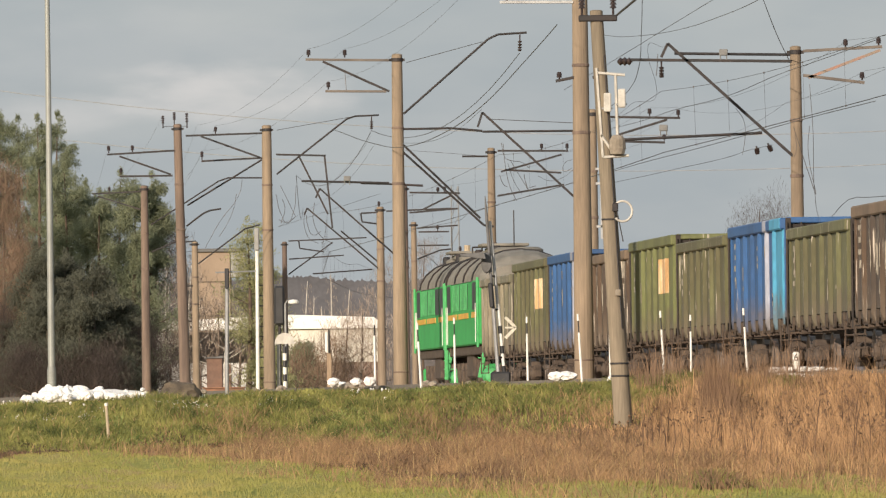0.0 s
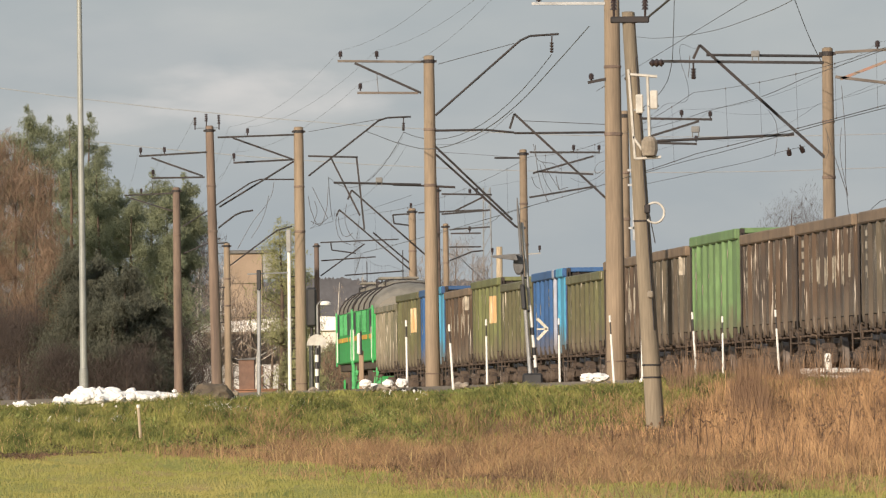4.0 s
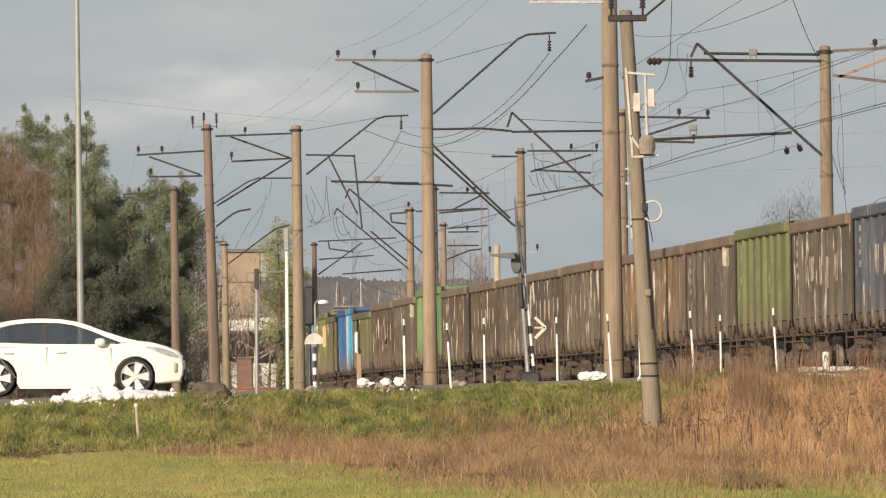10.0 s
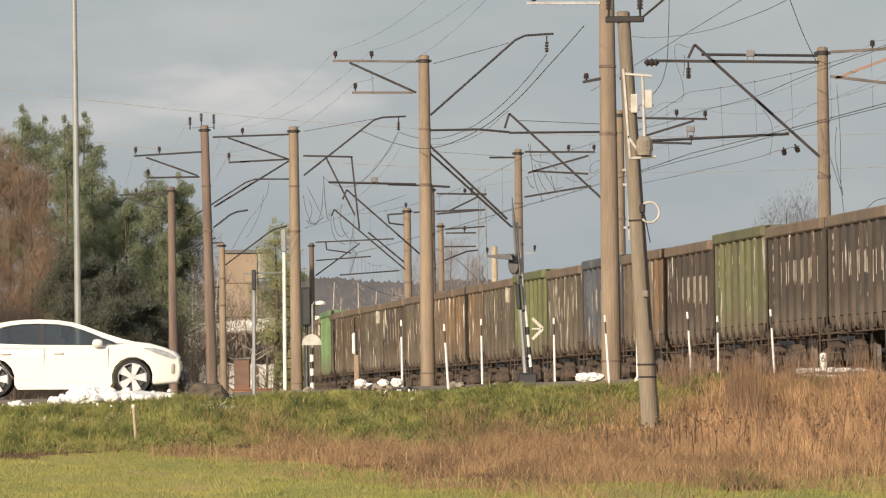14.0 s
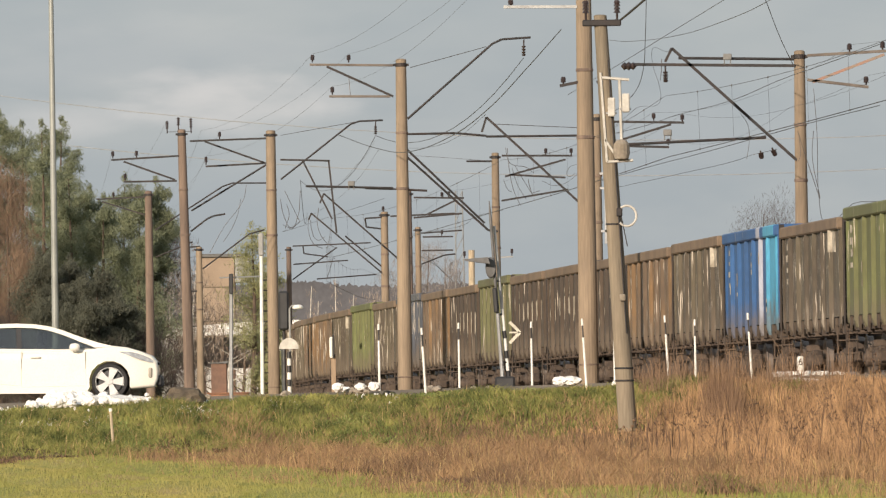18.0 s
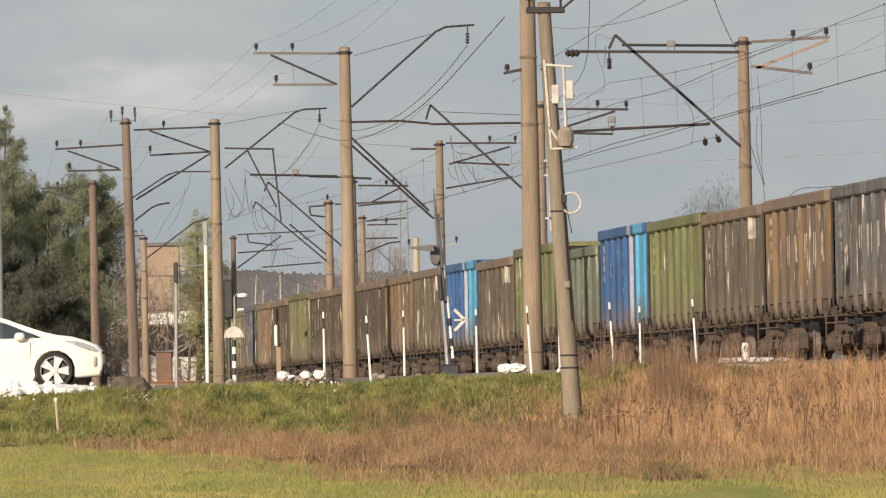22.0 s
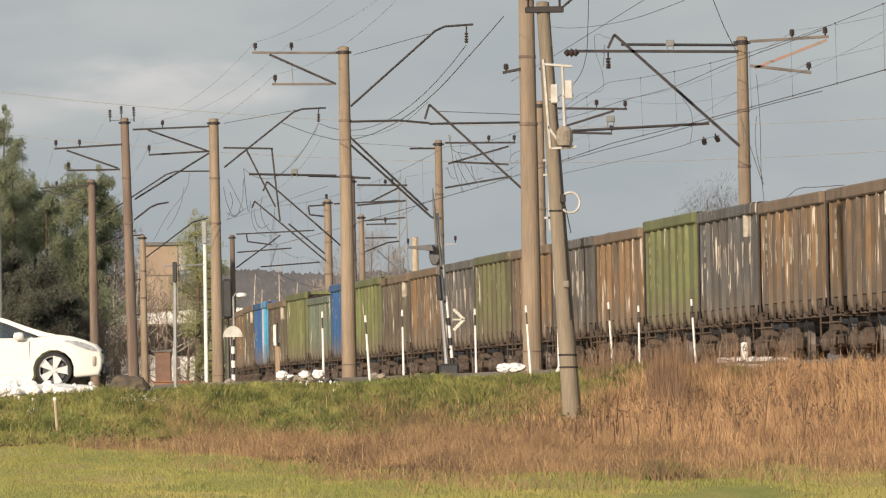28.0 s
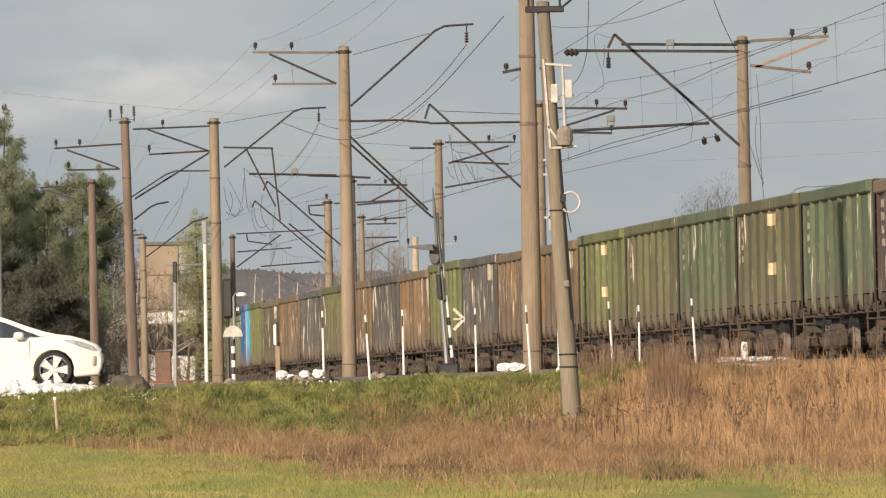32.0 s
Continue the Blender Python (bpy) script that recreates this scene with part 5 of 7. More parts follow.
def motions():
    times = [k * 1.0 for k in range(33)]
    for w, i in TRAIN:
        s0 = REAR_OF_LOCO - (i + 0.5) * WAGON
        walk(w, [(t, track_pose(s0 + SPEED * t)) for t in times])
    for w, ahead in LOCOS:
        s0 = REAR_OF_LOCO + ahead
        walk(w, [(t, track_pose(s0 + SPEED * t)) for t in times])
    move_car()


# ---- wires over the track ----
def sagging(a, b, sag, n=12):
    a, b = Vector(a), Vector(b)
    return [a.lerp(b, k / n) - Vector((0, 0, sag * 4 * (k / n) * (1 - k / n))) for k in range(n + 1)]


def strand(name, runs, r, mat, label, category="wire", group="overhead wires"):
    """One wire through all its supports, hung with sag from each to the next."""
    cu = bpy.data.curves.new(name, "CURVE")
    cu.dimensions, cu.bevel_depth, cu.bevel_resolution = "3D", r, 1
    pts = []
    for a, b, sag in runs:
        pts += [tuple(p) for p in sagging(a, b, sag)][(1 if pts else 0):]
    sp = cu.splines.new("POLY")
    sp.points.add(len(pts) - 1)
    for q, p in zip(sp.points, pts):
        q.co = (*p, 1)
    cu.materials.append(mat)
    return tagged(new(name, cu), label, category, group)


def runs_of(points, sag):
    return [(a, b, sag) for a, b in zip(points, points[1:])]


SUPPORTS = [-190, -110, -35, 43.5, 111.5, 209, 285, 360, 440]
MESSENGER = [on_track(s, (-0.3 if i % 2 else 0.25), 9.95) for i, s in enumerate(SUPPORTS)]
strand("messenger_wire", runs_of(MESSENGER, 0.40), 0.006, M_WIRE, "dark sagging messenger wire above the track")
CONTACT = [on_track(s, (-0.25 if i % 2 else 0.25), 8.36) for i, s in enumerate(SUPPORTS)]
strand("contact_wire", runs_of(CONTACT, 0.05), 0.010, M_WIRE, "taut dark contact wire above the track")
bm = bmesh.new()
for (a, b), (c, d) in zip(zip(MESSENGER, MESSENGER[1:]), zip(CONTACT, CONTACT[1:])):
    up, dn = sagging(a, b, 0.40, 9), sagging(c, d, 0.05, 9)
    for p, q in zip(up[1:-1], dn[1:-1]):
        rod(bm, p, q, 0.003, seg=4, caps=False)
        for e in (p, q):
            box(bm, e.x, e.y, e.z, 0.03, 0.08, 0.04)
tagged(part("dropper_wires", bm, M_WIRE), "thin dropper wires between messenger and contact wire", "wire", kind="stuff")
FEEDER = [Vector((3.48, 355, 13.23)), Vector((-1.63, 440, 13.0)), Vector((-5.5, 520, 13.0)), Vector((-6, 600, 13))]
strand("feeder_wire", runs_of(FEEDER, 1.2), 0.012, M_WIRE, "dark feeder wire hung from the curved brackets")
for line in ([(2.9, 200, 13.6), (1.2, 278, 13.6), (-3.32, 355, 13.45), (-8.6, 440, 13.3), (-12.4, 550, 13.2)],
             [(4.0, 200, 13.6), (2.42, 278, 13.6), (-2.15, 355, 13.44), (-7.85, 440, 13.27), (-12.06, 552, 13.2)],
             [(3.2, 200, 12.5), (1.6, 278, 12.5), (-2.69, 355, 12.40), (-8.40, 440, 12.28), (-12.6, 550, 12.2)],
             [(16.0, 215, 11.4), (11.34, 286, 11.2), (7.62, 354, 11.39), (1.28, 452, 11.0), (-2, 520, 11.0)],
             [(17.0, 215, 11.4), (11.78, 286, 10.4), (8.55, 354, 11.34), (5.95, 425, 12.04)],
             [(12.9, 215, 10.6), (9.7, 286, 9.6), (8.08, 354, 10.55), (4.97, 425, 12.05)],
             [(-9.87, 437, 13.66), (-15.15, 550, 13.24), (-17, 726, 13)],
             [(-12.06, 437, 12.53), (-16.2, 550, 12.6)], [(-11.12, 437, 12.52), (-15.6, 550, 12.6)]):
    strand("line_wire", runs_of([Vector(p) for p in line], 0.5), 0.0035, M_WIRE, "thin dark line wire between the mast crossarms")
for z0, z1 in ((23.5, 19.5), (20.0, 17.0)):
    strand("power_line", [((-40, 900, z0 + 6), (60, 900, z1 + 6), 3.0)], 0.03, M_PALE_STEEL, "faint pale power line far across the sky")


def bent_wire(name, pts, r):
    """A smooth hanging wire through a few points."""
    cu = bpy.data.curves.new(name, "CURVE")
    cu.dimensions, cu.bevel_depth, cu.bevel_resolution, cu.resolution_u = "3D", r, 1, 8
    sp = cu.splines.new("BEZIER")
    sp.bezier_points.add(len(pts) - 1)
    for q, p in zip(sp.bezier_points, pts):
        q.co, q.handle_left_type, q.handle_right_type = p, "AUTO", "AUTO"
    cu.materials.append(M_WIRE)
    return tagged(new(name, cu), "dark overhead wire between the masts", "wire", "overhead wires")


bent_wire("feeder_wire", [(3.68, 278.0, 11.41), (3.03, 288.0, 10.90), (1.95, 306.0, 10.18), (0.81, 326.0, 9.89), (-0.38, 346.0, 10.03), (-1.23, 362.0, 10.54), (-2.86, 395.0, 11.90)], 0.012)
bent_wire("service_wire", [(3.90, 222.0, 9.21), (4.06, 208.0, 8.70), (4.49, 190.0, 8.17), (4.77, 172.0, 7.75), (5.04, 158.0, 7.53), (5.22, 145.0, 7.45)], 0.005)
bent_wire("service_wire", [(4.09, 222.0, 9.57), (4.52, 214.0, 9.76), (4.88, 206.0, 9.95)], 0.024)
bent_wire("line_wire", [(5.72, 350.0, 10.51), (6.92, 330.0, 10.35), (7.48, 318.0, 10.30), (8.60, 300.0, 10.20), (9.35, 285.0, 10.25), (9.67, 262.0, 9.92), (10.10, 240.0, 9.65)], 0.008)
bent_wire("line_wire", [(5.88, 350.0, 9.14), (6.81, 318.0, 8.86), (7.66, 300.0, 8.75), (8.59, 280.0, 8.65), (9.38, 262.0, 8.55), (10.08, 240.0, 8.32)], 0.009)
bent_wire("line_wire", [(4.56, 330.0, 11.30), (5.51, 290.0, 10.99), (6.19, 262.0, 10.81), (6.79, 240.0, 10.70)], 0.007)
bent_wire("line_wire", [(5.51, 262.0, 11.69), (5.49, 263.0, 10.65), (5.44, 264.0, 9.88), (5.22, 265.0, 9.37), (4.62, 266.0, 8.86)], 0.008)
bent_wire("line_wire", [(8.90, 280.0, 12.20), (9.37, 283.0, 11.30), (9.80, 286.0, 10.69)], 0.01)
bent_wire("line_wire", [(9.87, 285.5, 8.96), (10.07, 285.5, 8.30), (10.42, 285.5, 7.20)], 0.01)
bent_wire("line_wire", [(10.30, 285.5, 10.05), (10.37, 285.5, 8.88), (10.38, 285.5, 7.42), (10.54, 262.0, 6.66), (10.98, 250.0, 6.46)], 0.008)
bent_wire("line_wire", [(5.48, 300.0, 7.88), (7.01, 290.0, 8.02), (8.38, 286.0, 8.26), (8.69, 285.5, 8.36), (9.33, 285.5, 8.50)], 0.006)
bent_wire("jumper_wire", [(8.38, 285.5, 9.46), (8.58, 285.5, 9.14), (8.61, 285.5, 8.70), (8.54, 285.5, 8.25)], 0.007)
bent_wire("jumper_wire", [(6.39, 286.0, 10.90), (6.37, 286.0, 10.57), (6.34, 286.0, 10.34)], 0.01)
bent_wire("line_wire", [(6.60, 286.0, 11.10), (6.24, 290.0, 10.88), (6.41, 290.0, 10.31), (5.97, 300.0, 10.01), (5.60, 310.0, 9.83)], 0.005)
bent_wire("jumper_wire", [(10.28, 285.5, 8.97), (10.24, 285.5, 8.31), (10.43, 285.5, 7.21)], 0.008)
bent_wire("jumper_wire", [(9.91, 285.5, 8.76), (9.93, 285.5, 8.32), (9.87, 285.5, 8.17)], 0.007)
bent_wire("jumper_wire", [(3.41, 424.0, 12.05), (3.58, 424.0, 11.46), (3.84, 424.0, 11.35), (4.16, 424.0, 11.30), (4.49, 424.0, 11.06)], 0.012)
bent_wire("jumper_wire", [(3.48, 424.0, 12.03), (3.57, 424.0, 11.07), (3.72, 424.0, 10.37), (3.97, 424.0, 9.80)], 0.012)
bent_wire("jumper_wire", [(3.33, 424.0, 10.81), (3.50, 424.0, 10.42), (3.63, 424.0, 10.35)], 0.012)
bent_wire("jumper_wire", [(4.27, 424.0, 10.82), (4.33, 424.0, 10.52), (4.52, 424.0, 10.19), (4.63, 424.0, 10.29)], 0.014)
bent_wire("jumper_wire", [(5.52, 380.0, 10.37), (5.25, 380.0, 10.25), (5.19, 380.0, 9.96), (5.48, 380.0, 10.06)], 0.008)
bent_wire("jumper_wire", [(5.52, 380.0, 10.00), (5.09, 380.0, 9.71), (4.70, 380.0, 9.64), (4.31, 380.0, 9.80)], 0.007)
bent_wire("jumper_wire", [(-1.36, 355.0, 10.62), (-1.62, 360.0, 10.33), (-2.00, 368.0, 10.17), (-2.53, 378.0, 9.87), (-3.22, 390.0, 9.60)], 0.004)
bent_wire("jumper_wire", [(-1.22, 355.0, 10.35), (-1.77, 365.0, 9.85), (-2.38, 375.0, 9.47), (-3.14, 390.0, 9.28), (-4.61, 410.0, 8.93), (-5.14, 418.0, 8.82)], 0.004)
bent_wire("line_wire", [(-0.38, 354.0, 10.35), (0.39, 345.0, 10.15), (1.22, 330.0, 10.07), (1.95, 310.0, 10.18)], 0.006)
bent_wire("line_wire", [(-0.33, 354.0, 10.13), (1.30, 354.0, 10.00), (2.43, 354.0, 9.89)], 0.006)
bent_wire("jumper_wire", [(-4.37, 450.0, 9.84), (-4.33, 450.0, 9.45), (-4.10, 450.0, 9.03), (-3.78, 450.0, 9.17)], 0.012)
bent_wire("jumper_wire", [(-5.18, 437.0, 10.24), (-5.09, 437.0, 9.86), (-5.26, 437.0, 9.28)], 0.012)
bent_wire("line_wire", [(-5.90, 480.0, 9.89), (-4.32, 470.0, 10.16), (-2.81, 460.0, 10.43), (-1.36, 450.0, 10.68)], 0.007)
bent_wire("line_wire", [(-0.30, 560.0, 10.15), (0.57, 570.0, 9.86), (1.49, 590.0, 9.38)], 0.012)
bent_wire("line_wire", [(-0.26, 520.0, 10.40), (1.73, 480.0, 10.01), (2.33, 430.0, 9.55), (3.09, 400.0, 9.20)], 0.008)
bent_wire("jumper_wire", [(-5.46, 439.0, 10.49), (-5.29, 439.0, 9.74), (-5.02, 439.0, 9.36), (-4.80, 439.0, 9.69), (-4.65, 439.0, 10.82)], 0.012)
bent_wire("jumper_wire", [(-4.04, 451.0, 10.36), (-4.10, 451.0, 9.67), (-3.78, 451.0, 8.97), (-3.32, 451.0, 8.69)], 0.012)
bent_wire("jumper_wire", [(-4.84, 489.0, 10.61), (-4.85, 489.0, 10.11), (-4.60, 489.0, 9.48), (-4.23, 489.0, 9.30)], 0.012)
bent_wire("jumper_wire", [(-7.00, 437.0, 10.47), (-7.12, 437.0, 9.91), (-7.35, 437.0, 9.35), (-7.70, 437.0, 8.80)], 0.01)
bent_wire("jumper_wire", [(-6.77, 437.0, 11.03), (-6.89, 437.0, 10.47), (-7.69, 437.0, 9.36), (-8.26, 437.0, 8.36)], 0.01)
bent_wire("jumper_wire", [(3.66, 425.0, 11.29), (3.87, 425.0, 10.63), (4.19, 425.0, 10.08)], 0.01)


# ---- roadside posts, signal, poles ----
def marker_post(x, y, z, h, lean):
    p = thing("marker_post", pose(x, y, z, 0, lean, 0), "slim white roadside marker post with a dark band", "post", "marker posts at the crossing")
    bm = bmesh.new()
    rod(bm, (0, 0, -0.3), (0, 0, h * 0.70), 0.027, 0.023, seg=10)
    part("shaft", bm, M_WHITE, p)
    bm = bmesh.new()
    rod(bm, (0, 0, h * 0.70), (0, 0, h * 0.89), 0.014, seg=8)
    part("band", bm, M_BLACK, p, "black band")
    bm = bmesh.new()
    rod(bm, (0, 0, h * 0.89), (0, 0, h), 0.025, 0.021, seg=10)
    part("cap", bm, M_WHITE, p)


for x, z in ((0.11, 2.23), (3.36, 2.37), (5.03, 2.41), (6.71, 2.44)):
    marker_post(x, 223.0, z - 0.02, 1.27, -3.0)
for x, z in ((-0.88, 2.5), (0.86, 2.5), (2.44, 2.5), (4.24, 2.5), (6.0, 2.5)):
    marker_post(x, 239.9, z, 1.22, -0.3)

M_CREAM = material("weathered cream paint", (0.60, 0.57, 0.47), (0.46, 0.43, 0.35), 0.6, scale=7, bump=0.05)
M_STEEL_GREY = material("weathered grey steel", (0.12, 0.12, 0.12), (0.08, 0.078, 0.075), 0.6)
M_BOX_GREY = material("cabinet grey", (0.30, 0.30, 0.29), (0.24, 0.24, 0.23), 0.6)
sig = thing("crossing_signal", pose(1.80, 231, 2.3), "leaning grey level-crossing signal with white chevron board", "signal")


def on_post(z, far=0):
    """A point on the axis of the first post, or of the second, that leans beside it."""
    return (0.07 - 0.27 * z / 3.36, 0.0, z) if far else (-0.06 - 0.237 * z / 3.88, -0.12, z)


bm = bmesh.new()
rod(bm, on_post(-0.1), on_post(1.52), 0.042, 0.040, seg=10)
part("post", bm, M_PALE_STEEL, sig)
bm = bmesh.new()
rod(bm, on_post(1.52), on_post(3.5), 0.034, 0.030, seg=8)
rod(bm, on_post(3.5), on_post(3.88), 0.030, 0.010, seg=8)
part("post_top", bm, M_STEEL_GREY, sig, "dark grey tapered post top")
bm = bmesh.new()
rod(bm, on_post(1.62, 1), on_post(3.36, 1), 0.034, 0.030, seg=10)
part("post", bm, M_PALE_STEEL, sig)
bm = bmesh.new()
rod(bm, on_post(-0.1, 1), on_post(1.62, 1), 0.036, seg=10)
part("white_post", bm, M_WHITE, sig)
for k in range(3):
    bm = bmesh.new()
    z = 0.16 + k * 0.42
    rod(bm, on_post(z, 1), on_post(z + 0.16, 1), 0.044, seg=10)
    part("black_band", bm, M_BLACK, sig)
bm = bmesh.new()
box(bm, -0.20, -0.17, 1.80, 0.09, 0.12, 0.52, 0.02, turn=Matrix.Rotation(radians(-3.5), 3, "Y"))
part("signal_head", bm, M_BLACK, sig, "black signal lamp housing")
bm = bmesh.new()
lathe(bm, [(0.02, -0.05), (0.13, -0.05), (0.15, -0.02), (0.15, 0.02), (0.02, 0.03)], 16, "Y", (0, 0, 0))
for v in bm.verts:
    v.co = Vector((v.co.x * 0.75 - 0.285, v.co.y - 0.18, v.co.z * 1.5 + 2.48))
part("backing_disc", bm, M_STEEL_GREY, sig, "weathered grey backing disc")
bm = bmesh.new()
prism(bm, [(-0.84, 2.665), (-0.34, 2.70), (-0.30, 2.56), (-0.48, 2.58), (-0.82, 2.63)], -0.50, -0.10)
part("visor", bm, M_STEEL_GREY, sig, "grey sheet-metal visor")
for z in (0.5, 1.5, 2.2):
    bm = bmesh.new()
    rod(bm, on_post(z), on_post(z, 1), 0.022, seg=6)
    part("tie_bar", bm, M_STEEL, sig)
for za, zb in ((1.34, 1.12), (0.90, 1.12)):
    bm = bmesh.new()
    a, b = Vector((0.09, -0.09, za)), Vector((0.31, -0.09, zb))
    ang = math.atan2(b.z - a.z, b.x - a.x)
    box(bm, (a.x + b.x) / 2, -0.09, (a.z + b.z) / 2, (b - a).length, 0.02, 0.062, turn=Matrix.Rotation(-ang, 3, "Y"))
    part("chevron_board", bm, M_CREAM, sig, "cream chevron board arm")
bm = bmesh.new()
box(bm, 0.18, -0.09, 1.12, 0.20, 0.02, 0.035)
part("chevron_board", bm, M_CREAM, sig)
bm = bmesh.new()
box(bm, -0.02, 0, 0.02, 0.42, 0.4, 0.36, 0.04)
part("footing", bm, M_BLACK, sig)

P = thing("utility_pole", pose(3.926, 208, 1.317) @ Matrix.Diagonal((0.9375, 0.9375, 0.9375, 1)), "leaning grey concrete utility pole with white equipment boxes", "pole")
bm = bmesh.new()
lathe(bm, [(0.19 - 0.06 * k / 7, -0.3 + 8.7 * k / 7) for k in range(8)] + [(0.08, 8.42)], 18)
for v in bm.verts:
    v.co.x -= 0.46 * (v.co.z + 0.3) / 8.7
part("shaft", bm, M_POLE_GREY, P)
for zc in (1.05, 1.3, 4.2):
    bm = bmesh.new()
    lathe(bm, [(0.19 - 0.007 * zc, zc - 0.02), (0.20 - 0.007 * zc, zc - 0.012), (0.20 - 0.007 * zc, zc + 0.012), (0.19 - 0.007 * zc, zc + 0.02)], 14, "Z", (-0.46 * (zc + 0.3) / 8.7, 0, 0))
    part("band", bm, M_STEEL, P)
bm = bmesh.new()
box(bm, -0.43, -0.1, 8.25, 0.78, 0.12, 0.13, 0.02)
part("crossarm", bm, M_STEEL, P)
for x in (-0.12, -0.75):
    bm = bmesh.new()
    insulator(bm, (x, -0.1, 8.3), (x, -0.1, 8.7))
    part("insulator", bm, M_PORCELAIN, P)
for x, z in ((-0.26, 6.55), (0.03, 6.63)):
    bm = bmesh.new()
    box(bm, x, -0.2, z, 0.15, 0.2, 0.38, 0.02)
    b = part("equipment_box", bm, M_OFFWHITE, P, "white equipment box")
    bm = bmesh.new()
    rod(bm, (x - 0.12, -0.2, z - 0.12), (x + 0.1, -0.2, z - 0.12), 0.02, seg=6)
    part("bracket", bm, M_PALE_STEEL, b)
for pts in ([(-0.47, -0.15, 7.25), (-0.36, -0.15, 5.45)], [(-0.36, -0.15, 5.45), (0.16, -0.15, 5.48)], [(-0.40, -0.15, 5.9), (-0.1, -0.15, 5.46)], [(-0.46, -0.15, 7.15), (0.1, -0.15, 7.1)], [(-0.09, -0.15, 7.1), (-0.06, -0.15, 5.6)]):
    bm = bmesh.new()
    chain(bm, pts, 0.03, 6)
    part("frame_bar", bm, M_OFFWHITE, P)
bm = bmesh.new()
lathe(bm, [(0.02, -0.2), (0.14, -0.17), (0.17, -0.05), (0.16, 0.12), (0.10, 0.2), (0.02, 0.22)], 14, "Z", (-0.07, -0.2, 5.68))
part("drum", bm, M_STONE, P, "tan weathered drum")
bm = bmesh.new()
rings = []
for a in range(-140, 150, 10):
    c, d = math.cos(radians(a)), math.sin(radians(a))
    turn = [(0.024 * math.cos(radians(q)), 0.024 * math.sin(radians(q))) for q in range(0, 360, 45)]
    rings.append([bm.verts.new((0.02 + (0.19 + u) * c, -0.16 + v, 4.36 + (0.205 + u) * d)) for u, v in turn])
for p, q in zip(rings, rings[1:]):
    for k in range(8):
        bm.faces.new((p[k], p[k - 1], q[k - 1], q[k]))
bm.faces.new(rings[0])
bm.faces.new(rings[-1][::-1])
part("cable_loop", bm, M_OFFWHITE, P, "coiled pale cable")
bm = bmesh.new()
box(bm, -0.13, -0.17, 4.44, 0.12, 0.10, 0.18, 0.02)
rod(bm, (-0.10, -0.17, 4.38), (0.02, -0.17, 3.75), 0.012, seg=5)
part("cable_box", bm, M_STEEL, P)
bm = bmesh.new()
box(bm, -0.09, -0.17, 2.72, 0.12, 0.10, 0.14, 0.02)
part("junction_box", bm, M_STONE, P)
for k in range(5):
    bm = bmesh.new()
    zc = 2.0 + k * 1.1
    rod(bm, (-0.46 * (zc + 0.3) / 8.7 + 0.1, -0.15, zc), (-0.46 * (zc + 1.4) / 8.7 + 0.1, -0.15, zc + 1.1), 0.015, seg=5)
    part("conduit", bm, M_STEEL, P)

M_LAMP_STEEL = material("dull galvanised steel", (0.30, 0.315, 0.295), (0.24, 0.25, 0.235), 0.6, 0.3, scale=1.5, bump=0.05)
lamp = thing("lamp_post", pose(-8.08, 245, 2.2), "tall slim galvanised steel lamp post", "lamp post")
bm = bmesh.new()
rod(bm, (0, 0, 0), (0, 0, 5), 0.082, 0.07, seg=14)
rod(bm, (0, 0, 5), (0, 0, 11.5), 0.07, 0.045, seg=14)
part("shaft", bm, M_LAMP_STEEL, lamp)
bm = bmesh.new()
lathe(bm, [(0.10, 0.0), (0.10, 0.5), (0.085, 0.6)], 14)
part("base", bm, M_LAMP_STEEL, lamp)
bm = bmesh.new()
chain(bm, [(0, 0, 11.45), (0.3, 0, 11.8), (1.2, 0, 11.95)], 0.035, 8)
part("arm", bm, M_LAMP_STEEL, lamp)
bm = bmesh.new()
box(bm, 1.45, 0, 11.95, 0.6, 0.25, 0.12, 0.04)
part("head", bm, M_LAMP_STEEL, lamp)

pipe = thing("sign_post", pose(-3.79, 221.3, 1.9), "thin grey metal post with a narrow dark board seen edge-on", "post")
bm = bmesh.new()
rod(bm, (0, 0, 0), (0.03, 0, 2.35), 0.038, seg=10)
part("shaft", bm, M_PALE_STEEL, pipe)
bm = bmesh.new()
box(bm, 0.03, 0, 2.5, 0.085, 0.3, 0.40, 0.015)
part("board", bm, M_BLACK, pipe)
bm = bmesh.new()
rod(bm, (-0.2, 0, 2.62), (0.62, 0, 2.64), 0.015, seg=5)
part("cross_rod", bm, M_PALE_STEEL, pipe)

wp = thing("signal_mast", pose(-4.29, 300, 2.0), "white slim railway signal mast with dark lamp head", "signal")
bm = bmesh.new()
rod(bm, (0, 0, 0), (0.02, 0, 4.2), 0.052, 0.046, seg=10)
part("shaft", bm, M_WHITE, wp)
bm = bmesh.new()
box(bm, 0.02, 0, 4.45, 0.14, 0.2, 0.62, 0.03)
part("lamp_head", bm, M_BOX_GREY, wp)
for k in range(12):
    bm = bmesh.new()
    rod(bm, (0.17, 0.05, 0.4 + k * 0.28), (0.05, 0.05, 0.4 + k * 0.28), 0.02, seg=5)
    part("rung", bm, M_STEEL, wp)

stake = thing("marker_stake", pose(-5.89, 212, 1.0), "pale wooden stake leaning in the grass", "stake")
bm = bmesh.new()
rod(bm, (0, 0, -0.1), (-0.06, 0, 0.86), 0.032, 0.028, seg=8)
part("shaft", bm, M_PALEWOOD, stake)
bm = bmesh.new()
rod(bm, (-0.06, 0, 0.86), (-0.064, 0, 0.92), 0.034, seg=8)
part("cap", bm, M_WHITE, stake)

